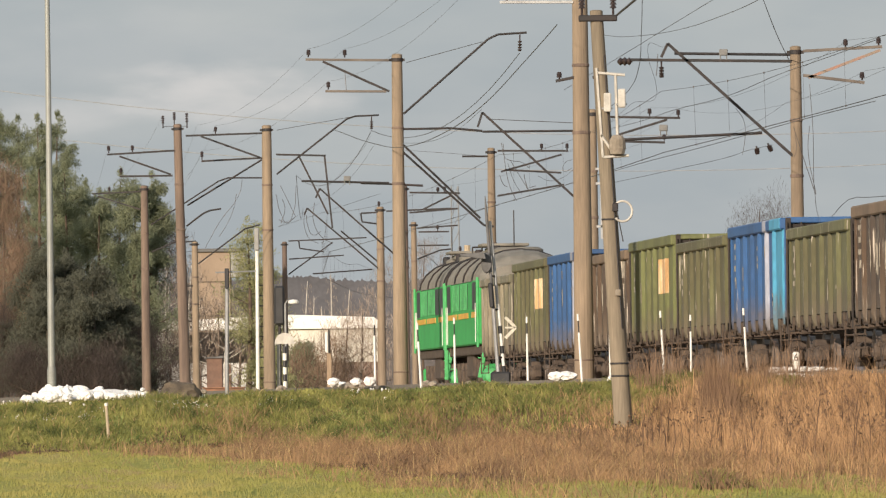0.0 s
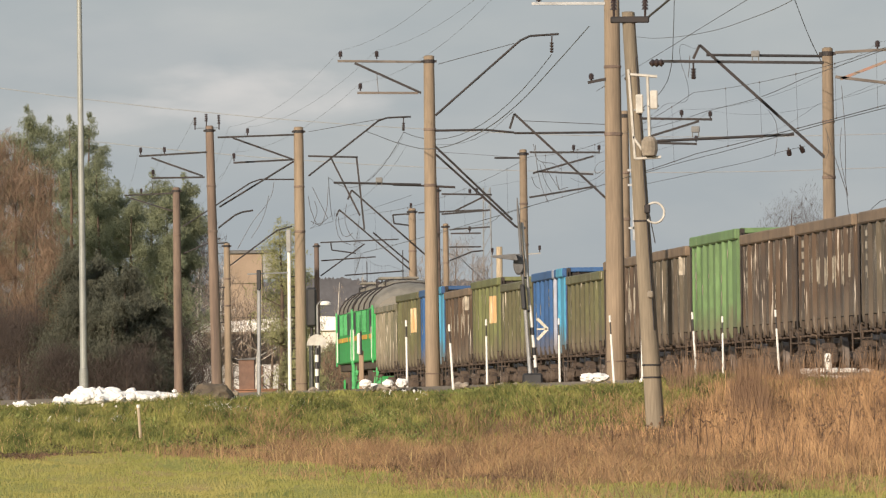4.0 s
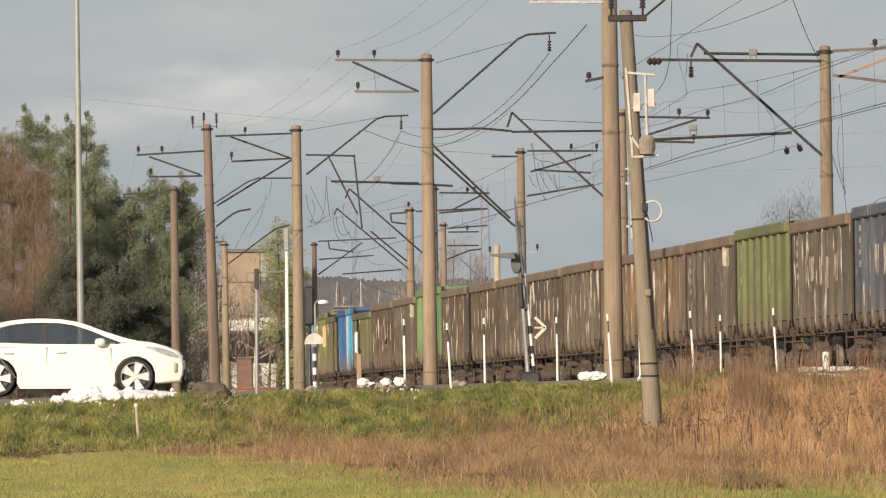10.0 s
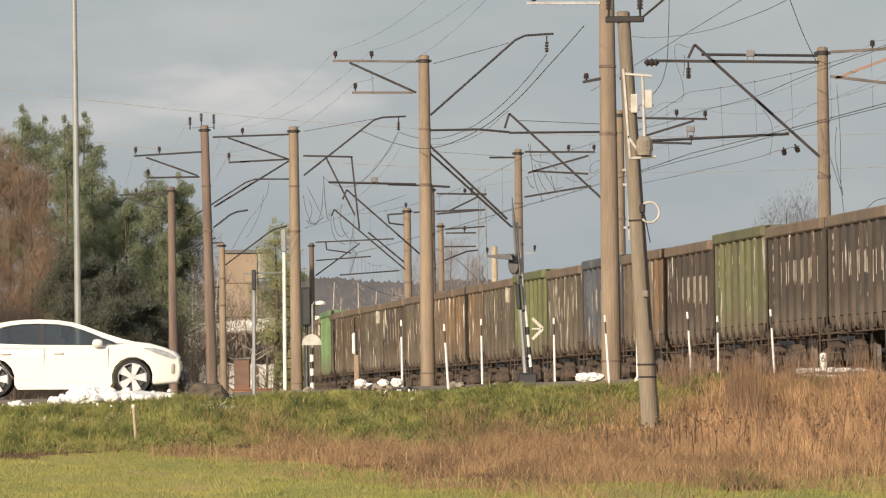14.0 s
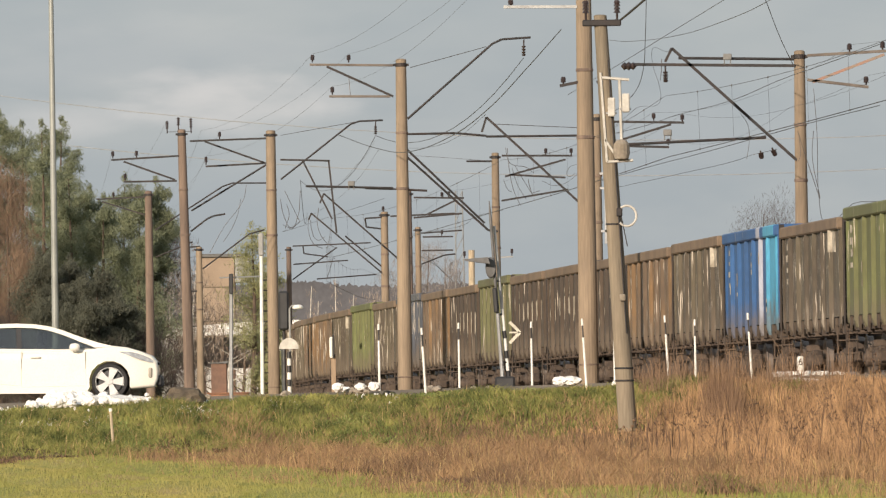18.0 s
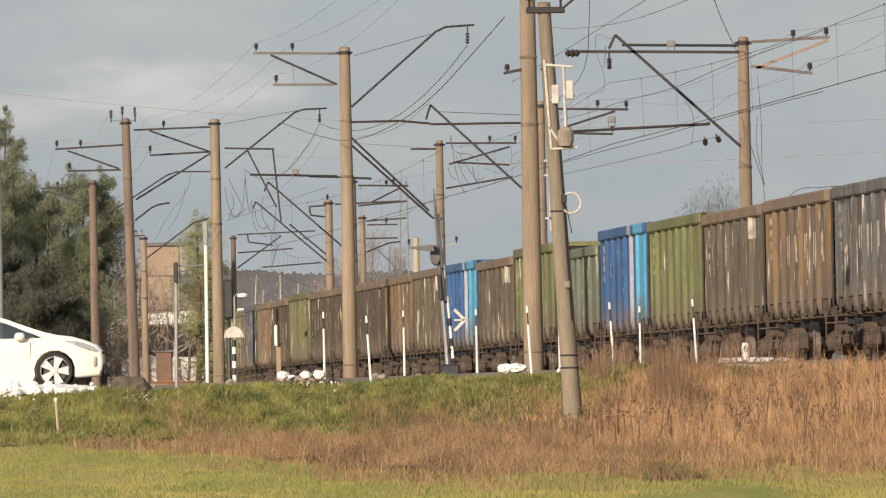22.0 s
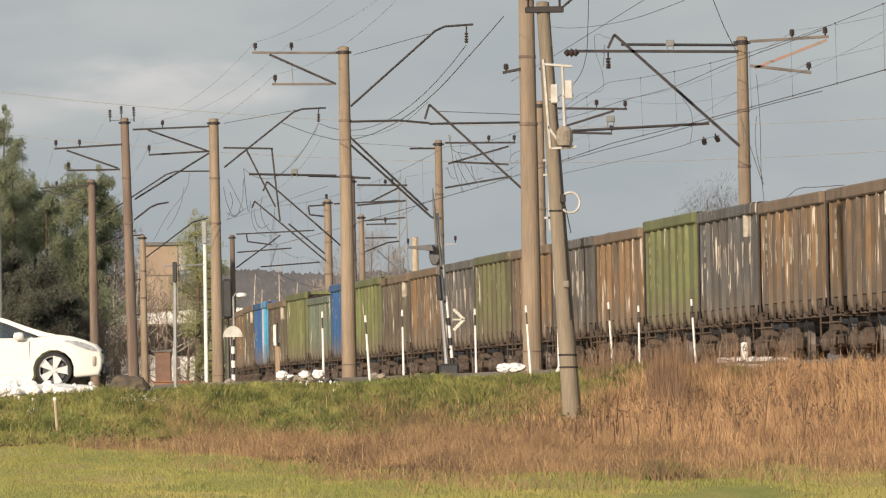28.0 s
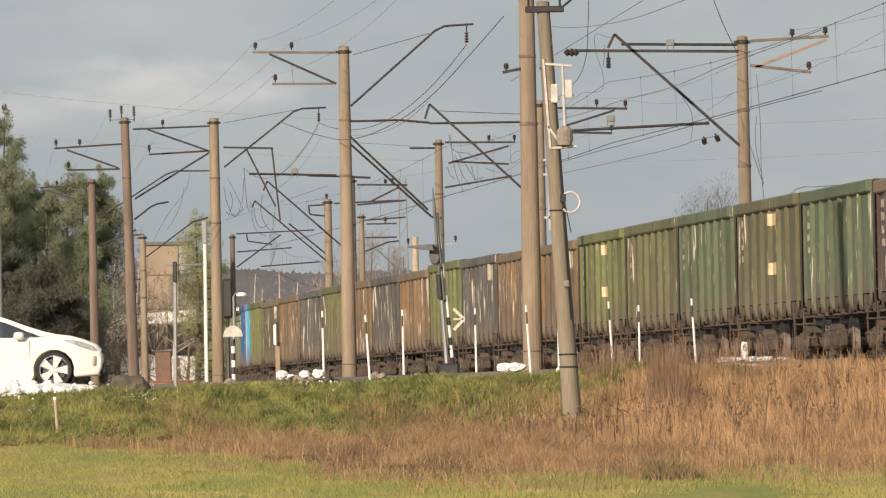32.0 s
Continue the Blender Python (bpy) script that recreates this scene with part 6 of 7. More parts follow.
sg = thing("track_sign", pose(-3.55, 300, 2.2), "black and white striped post with a pale half-round board", "sign")
for k in range(7):
    bm = bmesh.new()
    rod(bm, (0, 0, k * 0.19), (0, 0, (k + 1) * 0.19), 0.055, seg=10)
    part("stripe", bm, M_WHITE if k % 2 else M_BLACK, sg)
bm = bmesh.new()
prism(bm, [(-0.27, 1.40)] + [(0.27 * math.cos(radians(a)), 1.40 + 0.30 * math.sin(radians(a))) for a in range(170, 0, -15)] + [(0.27, 1.40)], -0.09, -0.07)
part("board", bm, M_OFFWHITE, sg, "pale half-round board")
tp = thing("track_sign", pose(-2.34, 300, 2.2), "square wooden post with a narrow black-edged white board", "sign")
bm = bmesh.new()
box(bm, 0.0, 0, 0.62, 0.13, 0.12, 1.24, 0.012)
part("post", bm, M_WOOD, tp)
bm = bmesh.new()
box(bm, -0.06, -0.10, 1.43, 0.10, 0.05, 0.58, 0.035)
part("board", bm, M_WHITE, tp)
bm = bmesh.new()
box(bm, 0.0, -0.09, 1.45, 0.05, 0.08, 0.64, 0.015)
part("board_edge", bm, M_BLACK, tp)
sp_ = thing("slim_post", pose(-3.73, 301, 2.2), "short slim grey metal post beside the half-round sign", "post")
bm = bmesh.new()
rod(bm, (0, 0, 0), (0, 0, 1.50), 0.045, seg=8)
part("shaft", bm, M_BOX_GREY, sp_)
ks = thing("boundary_stone", pose(7.80, 226, 2.4), "small white-painted boundary stone with dark bars", "marker stone")
bm = bmesh.new()
box(bm, 0, 0, 0.20, 0.14, 0.14, 0.42, 0.03)
part("stone", bm, M_WHITE, ks)
txt = bpy.data.curves.new("numeral", "FONT")
txt.body, txt.size, txt.extrude, txt.align_x = "6", 0.20, 0.004, "CENTER"
tmp = bpy.data.objects.new("numeral", txt)
num = new("numeral", bpy.data.meshes.new_from_object(tmp))
bpy.data.objects.remove(tmp)
num.data.materials.append(M_BLACK)
num.parent, num.matrix_basis = ks, pose(0.0, -0.077, 0.23, 90, 0, 0)
tb = thing("signal_cabinet", pose(-5.15, 420, 2.0), "dark signal head on the mast seen from behind", "signal")
bm = bmesh.new()
box(bm, 0, 0, 3.86, 0.40, 0.3, 1.5, 0.08)
part("housing", bm, M_BLACK, tb)
bm = bmesh.new()
rod(bm, (0, 0.1, 0), (0, 0.1, 3.2), 0.06, seg=10)
part("shaft", bm, M_STEEL, tb)
hl = thing("street_lamp", pose(-4.69, 400, 2.0), "slim grey lamp post with a white lamp shade", "lamp post")
bm = bmesh.new()
rod(bm, (0, 0, 0), (0, 0, 3.74), 0.05, 0.035, seg=8)
part("post", bm, M_BOX_GREY, hl)
bm = bmesh.new()
chain(bm, [(0.0, 0, 3.72), (0.08, 0, 3.84), (0.20, 0, 3.84)], 0.02, 6)
part("arm", bm, M_BOX_GREY, hl)
bm = bmesh.new()
lathe(bm, [(0.02, -0.07), (0.19, -0.05), (0.20, 0.02), (0.12, 0.08), (0.03, 0.09)], 14, "Z", (0.30, 0, 3.78))
part("shade", bm, M_WHITE, hl)
dv = thing("wooden_post", pose(2.40, 500, 2.0), "pale wooden post with a thin crossbar and insulators", "post")
bm = bmesh.new()
rod(bm, (0, 0, 0), (0.02, 0, 7.3), 0.16, 0.14, seg=10)
part("shaft", bm, M_PALEWOOD, dv)
bm = bmesh.new()
box(bm, 0.75, -0.1, 6.92, 2.3, 0.06, 0.06, turn=Matrix.Rotation(radians(-3), 3, "Y"))
part("crossbar", bm, M_BOX_GREY, dv)
for x in (-0.3, 1.85):
    bm = bmesh.new()
    insulator(bm, (x, -0.1, 6.95 + x * 0.04), (x, -0.1, 7.25 + x * 0.04))
    part("insulator", bm, M_PORCELAIN, dv)


# ---- snow heaps, stones ----
def lump(name, x, y, z, r, flat, mat, seed, label, category, group, n=None):
    bm = bmesh.new()
    bmesh.ops.create_icosphere(bm, subdivisions=3, radius=1.0)
    for v in bm.verts:
        k = 1 + 0.38 * noise.noise(v.co * 1.6 + Vector((seed * 7.1, 0, 0))) + 0.22 * noise.noise(v.co * 4.5 + Vector((0, seed * 3.3, 0)))
        v.co = Vector((v.co.x * r * k, v.co.y * r * k, v.co.z * r * flat * k))
    ob = part(name, bm, mat)
    ob.matrix_basis = pose(x, y, z, 0, 0, seed * 57)
    return tagged(ob, label, category, group)


rnd = random.Random(5)
heap = []
for k in range(84):
    u = rnd.random()
    x = -7.9 + 2.45 * u
    r = 0.045 + 0.135 * rnd.random() ** 1.6 * math.sin(math.pi * min(1, u * 1.1 + 0.08))
    y = 221.5 + 1.2 * rnd.random()
    lump("snow_lump", x, y, float(ground_z(x, y)) + 0.05 + r * 0.5 + 0.12 * rnd.random() * (y - 221.4), r, 0.8, M_SNOW, k, "clod of dirty white snow in a roadside heap", "snow lump", "roadside snow heap")
for k, (x, y, z, r, f) in enumerate(((-7.2, 222.2, 1.98, 0.62, 0.26), (-6.5, 222.3, 2.03, 0.7, 0.24), (-5.9, 222.5, 2.06, 0.5, 0.22), (-8.55, 221.4, 1.93, 0.13, 0.8), (-8.42, 221.3, 1.90, 0.09, 0.8),
                                     (-1.66, 224.0, 2.30, 0.115, 0.75), (-1.5, 224.5, 2.24, 0.10, 0.7), (-1.21, 224.0, 2.30, 0.105, 0.75), (-0.93, 224.0, 2.31, 0.12, 0.8), (2.86, 223.2, 2.36, 0.17, 0.55), (3.08, 223.2, 2.36, 0.20, 0.45),
                                     (7.35, 225.5, 2.44, 0.17, 0.35), (7.6, 225.6, 2.45, 0.2, 0.3), (7.95, 225.6, 2.45, 0.16, 0.35), (8.2, 225.3, 2.45, 0.2, 0.25), (7.45, 224.0, 2.31, 0.16, 0.4), (7.65, 224.1, 2.31, 0.2, 0.3), (7.95, 224.1, 2.31, 0.13, 0.3), (8.55, 225.6, 2.45, 0.15, 0.25), (3.93, 221.0, 2.28, 0.07, 1.6))):
    lump("snow_patch", x, y, z, r, f, M_SNOW, k + 60, "patch of old white snow beside the road", "snow patch", "snow patches")
for k in range(14):
    x = -5.2 + 6.6 * rnd.random()
    lump("road_stone", x, 223.9 + 0.5 * rnd.random(), road_z(x) - 0.01, 0.05 + 0.07 * rnd.random(), 0.7, M_STONE, k + 90, "loose grey-brown stone on the road edge", "stone", "loose stones")
lump("boulder", -4.72, 221.2, 2.10, 0.41, 0.62, M_MUD, 120, "dark lump of earth and roots on the bank", "boulder", "")


# ---- buildings in the distance ----
M_HALL = material("weathered white cladding", (0.66, 0.63, 0.55), (0.52, 0.49, 0.42), 0.7, scale=0.5, grain=6, bump=0.05)
M_REDWALL = material("dull red brick", (0.19, 0.108, 0.078), (0.135, 0.090, 0.070), 0.95, scale=0.5, spread=(0.35, 0.65), grain=5, bump=0.3)
hall = thing("white_hall", pose(-9.0, 700, 2.0), "long low white industrial hall behind the track", "building")
bm = bmesh.new()
box(bm, 0, 6, 4.13, 14.0, 12, 2.14, 0.03)
part("wall", bm, M_HALL, hall, "white sheet-metal upper wall")
bm = bmesh.new()
box(bm, 0, 6, 1.53, 13.9, 11.9, 3.06)
part("base_wall", bm, M_REDWALL, hall, "reddish brick lower wall")
for k in range(8):
    bm = bmesh.new()
    box(bm, -6.6 + 1.9 * k, -0.02, 1.5, 0.22, 0.2, 3.0, 0.02)
    part("pilaster", bm, M_REDWALL, hall)
bm = bmesh.new()
prism(bm, [(-7.2, 5.2), (-6.4, 5.75), (0, 6.15), (6.4, 5.9), (7.2, 5.2)], -0.3, 12.3)
part("roof", bm, M_SNOW, hall, "snow-white rounded roof")
blk = thing("concrete_block", pose(-20.1, 1100, 2.0), "tan concrete tower with a grey box under its roof", "building")
bm = bmesh.new()
box(bm, 0, 4, 8.1, 3.5, 8, 16.2, 0.05)
part("wall", bm, M_TANWALL, blk)
bm = bmesh.new()
box(bm, 0.7, 3.9, 16.35, 5.1, 8.4, 0.35, 0.05)
part("roof", bm, M_STEEL_GREY, blk, "dark flat roof slab")
bm = bmesh.new()
box(bm, 2.55, 2.0, 14.9, 1.5, 4, 2.5, 0.05)
part("side_box", bm, M_BOX_GREY, blk, "grey box on the side under the roof")
for k in range(4):
    bm = bmesh.new()
    box(bm, 0, -0.02, 3.0 + 3.4 * k, 3.5, 0.06, 0.10)
    part("panel_joint", bm, M_MUD, blk)
shed = thing("brick_shed", pose(-9.05, 520, 2.0), "low orange-brown brick wall of a shed beside the track", "shed")
bm = bmesh.new()
box(bm, 0, 2, 0.50, 1.9, 4, 1.0, 0.04)
part("wall", bm, M_BRICK, shed)
bm = bmesh.new()
box(bm, 0, 2, 1.03, 2.0, 4.1, 0.06, 0.01)
part("roof", bm, M_BRICK, shed)
hut = thing("garden_hut", pose(-9.98, 548, 2.0), "narrow hut with a dull red wall and flat grey roof", "hut")
bm = bmesh.new()
box(bm, 0, 1, 1.30, 0.78, 2, 2.60, 0.03)
part("wall", bm, M_REDWALL, hut)
bm = bmesh.new()
prism(bm, [(-0.46, 2.58), (-0.46, 2.62), (0.46, 2.70), (0.46, 2.58)], -0.10, 2.12)
part("roof", bm, M_STEEL_GREY, hut)

ph = thing("white_house", pose(-12.9, 700, 1.9), "low white-rendered house half hidden by bare twigs", "house")
bm = bmesh.new()
box(bm, 0, 3, 2.6, 7.0, 6, 5.2, 0.03)
part("wall", bm, M_PALE_RENDER, ph)
bm = bmesh.new()
prism(bm, [(-3.6, 5.18), (-3.6, 5.24), (3.6, 5.24), (3.6, 5.18)], -0.1, 6.1)
part("roof", bm, M_TANWALL, ph)
tower = thing("lattice_tower", pose(5.65, 1500, 2.0), "far grey lattice telecom tower", "tower")
bm = bmesh.new()
for k in range(15):
    z0, z1 = k * 2.05, (k + 1) * 2.05
    for s in (-1, 1):
        rod(bm, (s * (0.75 - 0.02 * k), 0, z0), (s * (0.73 - 0.02 * k), 0, z1), 0.09, seg=4)
    rod(bm, (-0.75 + 0.02 * k, 0, z0), (0.73 - 0.02 * k, 0, z1), 0.05, seg=4)
part("lattice", bm, M_PALE_STEEL, tower)


# ---- trees ----
def cloud(name, blobs, size, mat, parent, seed, thin=1.0, droop=0.0):
    """Many small leaves or twigs in uneven clumps; blobs: x, y, z, radius, height ratio, count."""
    g = np.random.default_rng(seed)
    V = []
    for x, y, z, r, f, n in blobs:
        d = g.normal(size=(n, 3))
        d /= np.linalg.norm(d, axis=1)[:, None]
        rad = r * g.random(n) ** 0.45 * (0.75 + 0.5 * g.random(n))
        c = d * rad[:, None]
        c[:, 2] *= f
        c += (x, y, z)
        u = g.normal(size=(n, 3))
        u[:, 2] += droop * np.sign(u[:, 2] + 0.01)
        u /= np.linalg.norm(u, axis=1)[:, None]
        v = np.cross(u, g.normal(size=(n, 3)))
        v /= np.linalg.norm(v, axis=1)[:, None] + 1e-6
        s = size * (0.5 + g.random(n))[:, None]
        V.append(np.stack([c - u * s, c + v * s * 0.5 * thin, c + u * s, c - v * s * 0.5 * thin], 1).reshape(-1, 3))
    V = np.concatenate(V)
    q = len(V) // 4
    F = np.arange(q * 4).reshape(q, 4)
    me = bpy.data.meshes.new(name)
    me.from_pydata(V.tolist(), [], F.tolist())
    me.materials.append(mat)
    ob = new(name, me)
    ob.parent = parent
    return ob


def tree_base(name, x, y, h, label, lean=0.0, r=0.2, mat=None, limbs=7, seed=1, low=0.3, reach=0.3):
    g = random.Random(seed)
    t = thing(name, pose(x, y, 1.9), label, "tree", "trees beside the railway")
    bm = bmesh.new()
    pts = [Vector((lean * k + 0.25 * math.sin(k * 3 + seed) * k * (1 - k) * 2, 0, h * k)) for k in [i / 6 for i in range(7)]]
    for i in range(6):
        rod(bm, pts[i], pts[i + 1], r * (1 - i / 6.6), r * (1 - (i + 1) / 6.6), seg=9)
    part("trunk", bm, mat or M_BARK, t)
    tips = []
    bm = bmesh.new()
    for k in range(limbs):
        f = low + (0.95 - low) * k / max(1, limbs - 1)
        base = pts[min(5, int(f * 6))].lerp(pts[min(6, int(f * 6) + 1)], f * 6 % 1)
        a = g.random() * 6.283
        ln = h * reach * (1.1 - f) * (0.7 + 0.6 * g.random()) + 0.4
        mid = base + Vector((math.cos(a) * ln * 0.5, math.sin(a) * ln * 0.5, ln * 0.25))
        tip = base + Vector((math.cos(a) * ln, math.sin(a) * ln, ln * (0.3 + 0.3 * g.random())))
        rod(bm, base, mid, r * 0.35 * (1.1 - f), r * 0.22 * (1.1 - f), seg=6)
        rod(bm, mid, tip, r * 0.22 * (1.1 - f), r * 0.08, seg=6)
        tips.append((tip, mid, f, ln))
    tagged(part("branchwork", bm, mat or M_BARK, t), kind="stuff")
    return t, tips, pts


def pine(x, y, h, spread, seed, mat, low=0.25, dense=1.0, label="dark green pine with an open ragged crown"):
    """A pine: sprays of needles along each limb, denser towards the tips, and an uneven leader."""
    t, tips, pts = tree_base("pine_tree", x, y, h, label, 0, 0.22, None, 24, seed, low, spread)
    g = random.Random(seed + 50)
    blobs = []
    for tip, mid, f, ln in tips:
        for k in range(4):
            p = mid.lerp(tip, -0.25 + 0.42 * k) + Vector((g.uniform(-.3, .3), g.uniform(-.3, .3), g.uniform(-.15, .3)))
            blobs.append((p.x, p.y, p.z, (0.42 + 0.42 * (1 - f)) * (0.7 + 0.6 * g.random()) + 0.08 * ln, 0.70, round(215 * dense)))
        p = tip + Vector((0.15 * g.uniform(-1, 1), 0, 0.22))
        blobs.append((p.x, p.y, p.z, 0.17 + 0.12 * g.random(), 1.7, round(55 * dense)))
    for k in range(9):
        f = low + (0.92 - low) * k / 8
        rr = (0.45 * h * spread * (1.1 - f) + 0.30) * (0.85 + 0.3 * g.random())
        blobs.append((pts[0].x + g.uniform(-.5, .5), 0.5 + g.uniform(-.3, .3), h * f, rr, 0.9, round(300 * dense * dense)))
    for k in range(4):
        p = pts[-1 - (k > 2)]
        blobs.append((p.x + g.uniform(-.25, .25) * k, p.y, p.z + 0.5 - 0.45 * k, 0.16 + 0.10 * k, 1.6, round(120 * dense)))
    cloud("crown", blobs, 0.098, mat, t, seed, 0.34, 0.25)
    return t


def bare_tree(x, y, h, spread, seed, mat, count=240, low=0.2, name="bare_tree", label="leafless autumn tree with fine orange-brown twigs", size=0.32, bark=None):
    t, tips, pts = tree_base(name, x, y, h, label, 0.3, 0.15, bark, 15, seed, low, spread)
    g = random.Random(seed + 80)
    blobs = []
    for tip, mid, f, ln in tips:
        for k in range(3):
            p = mid.lerp(tip, 0.2 + 0.5 * k)
            blobs.append((p.x + g.uniform(-.5, .5), p.y + g.uniform(-.5, .5), p.z + g.uniform(-.3, .7), 0.6 + 0.25 * ln, 1.2, count))
    cloud("crown", blobs, size, mat, t, seed, 0.07, 1.0)
    return t


# rows of trees on the far side, out to the edge of the view
for x, y, h, s, sd, low in ((-22.7, 600, 16.3, 0.20, 3, 0.3), (-21.6, 604, 15.8, 0.16, 4, 0.3), (-19.9, 585, 15.3, 0.17, 5, 0.12), (-19.0, 590, 15.6, 0.13, 15, 0.10), (-18.4, 582, 12.7, 0.15, 6, 0.06),
                            (-17.4, 586, 11.8, 0.14, 7, 0.06), (-16.5, 580, 11.2, 0.15, 8, 0.05), (-15.5, 584, 12.3, 0.17, 9, 0.05), (-14.6, 578, 11.2, 0.16, 10, 0.05), (-13.9, 586, 12.2, 0.10, 16, 0.55),
                            (-24.8, 600, 15, 0.2, 14, 0.2)):
    pine(x, y, h, s, sd, M_NEEDLES, low)
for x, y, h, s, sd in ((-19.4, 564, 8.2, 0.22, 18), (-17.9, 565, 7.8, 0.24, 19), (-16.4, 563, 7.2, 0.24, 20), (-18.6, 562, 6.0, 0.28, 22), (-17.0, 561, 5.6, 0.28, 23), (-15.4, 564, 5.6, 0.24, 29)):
    pine(x, y, h, s, sd, M_NEEDLES_SHADE, 0.03)
for x, y, h, s, sd in ((-23.9, 570, 13.4, 0.17, 11), (-22.6, 572, 14.2, 0.15, 12), (-21.4, 568, 12.6, 0.16, 13), (-25.2, 572, 13.5, 0.18, 17)):
    bare_tree(x, y, h, s, sd, M_TWIGS_RUST, 330, 0.04, size=0.22)
for x, y, h, s, sd in ((-14.0, 590, 9.5, 0.26, 21),  (-24, 566, 5.0, 0.5, 24), (-19.5, 560, 2.6, 0.6, 25), (-16.5, 560, 2.6, 0.6, 26), (-22, 564, 4.8, 0.5, 27), (-14.2, 565, 4.0, 0.5, 28)):
    bare_tree(x, y, h, s, sd, M_TWIGS_DARK, 420, 0.05, label="bare dark-twigged tree in the thicket", size=0.15)
for x, y, h, s, sd in ((-9.35, 620, 10.4, 0.12, 31), (-8.75, 628, 8.4, 0.13, 32), (-7.4, 560, 2.6, 0.3, 34)):
    pine(x, y, h, s * 1.5, sd, M_NEEDLES_PALE, 0.34, 0.40, "slim pale green pine with a thin see-through crown")
for x, y, h, s, sd in ((-13.6, 600, 9.6, 0.16, 51), (-14.6, 640, 9.0, 0.18, 52), (-12.6, 610, 8.2, 0.18, 53), (-11.2, 650, 7.0, 0.2, 54)):
    bare_tree(x, y, h, s, sd, M_TWIGS_PALE, 24, 0.3, label="slim birch with pale bark and bare twigs", name="birch_tree", bark=M_BIRCH)
bare_tree(12.9, 420, 7.4, 0.24, 41, M_TWIGS_DARK, 260, 0.15, label="small bare tree beyond the train", size=0.11)
for x, y, h, s, sd in ((-4.9, 640, 3.5, 0.4, 42), (-6.0, 645, 3.2, 0.45, 43), (-7.2, 640, 3.0, 0.45, 44)):
    bare_tree(x, y, h, s, sd, M_TWIGS_RUST, 26, 0.15, label="small bare bush with reddish twigs", name="bare_bush")
for x, y, h, s, sd in ((-4.4, 668, 5.6, 0.30, 61), (-3.5, 672, 6.2, 0.28, 62), (-2.7, 666, 5.4, 0.32, 63), (-5.4, 670, 4.4, 0.34, 64)):
    bare_tree(x, y, h, s, sd, M_TWIGS_PALE, 22, 0.15, label="thin bare bush with pale tangled twigs", name="bare_bush", size=0.30)
pine(-6.9, 662, 3.6, 0.28, 65, M_NEEDLES, 0.1)
for x, y, h, sd in ((-12.4, 680, 6.4, 81), (-11.0, 676, 5.6, 82), (-14.2, 682, 6.2, 83), (-10.0, 684, 5.4, 84)):
    bare_tree(x, y, h, 0.40, sd, M_TWIGS_DARK, 44, 0.12, label="bare dark bush before the white house", name="bare_bush", size=0.22)
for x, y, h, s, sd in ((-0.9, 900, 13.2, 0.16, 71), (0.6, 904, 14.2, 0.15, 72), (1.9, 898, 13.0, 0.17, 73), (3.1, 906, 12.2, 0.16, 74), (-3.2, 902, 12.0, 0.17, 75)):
    bare_tree(x, y, h, s, sd, M_TWIGS_FAR, 34, 0.3, label="far bare tree with haze in its grey-brown twig colour", size=0.34)
for x, y, h, lean in ((-9.2, 900, 10.8, 2.0), (-8.5, 905, 9.6, 1.0), (-6.6, 900, 11.6, -1.5), (-5.9, 910, 10.2, 2.5), (-7.6, 908, 8.8, -1.0)):
    t = thing("birch_tree", pose(x, y, 1.9, 0, lean, 0), "slender bare birch with a pale trunk", "tree", "trees beside the railway")
    bm = bmesh.new()
    rod(bm, (0, 0, 0), (0, 0, h * 0.6), 0.10, 0.07, seg=7)
    rod(bm, (0, 0, h * 0.6), (0.1, 0, h), 0.07, 0.02, seg=7)
    part("trunk", bm, M_BIRCH, t)
    cloud("crown", [(0.05, 0, h * (0.62 + 0.08 * k), 0.45, 1.3, 26) for k in range(5)], 0.26, M_TWIGS_PALE, t, int(h * 10), 0.07, 1.0)


def far_wood(name, y, x0, x1, top, mat, seed, label):
    """A distant edge of woods: an uneven crest of many tree tips."""
    g = np.random.default_rng(seed)
    n = 1600
    xs_ = np.linspace(x0, x1, n)
    crest = top + 0.7 * np.sin(xs_ * 0.05 + seed) + 0.5 * np.sin(xs_ * 0.17) + 0.5 * np.abs(np.sin(xs_ * 1.3 + np.sin(xs_ * 0.4) * 3)) + g.normal(size=n) * 0.22
    verts, faces = [], []
    for k in range(n):
        verts += [(xs_[k], y, 0.0), (xs_[k], y, crest[k]), (xs_[k], y + 30, 0)]
    for k in range(n - 1):
        a = 3 * k
        faces += [(a, a + 3, a + 4, a + 1), (a + 1, a + 4, a + 5, a + 2)]
    return tagged(raw(name, verts, faces, mat), label, "woods", kind="stuff")


far_wood("far_woods", 2300, -260, 260, 29.6, M_FARWOOD, 3, "far line of woods on the horizon, bluish haze in its colour")
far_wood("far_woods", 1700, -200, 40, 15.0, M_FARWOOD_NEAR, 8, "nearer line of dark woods")


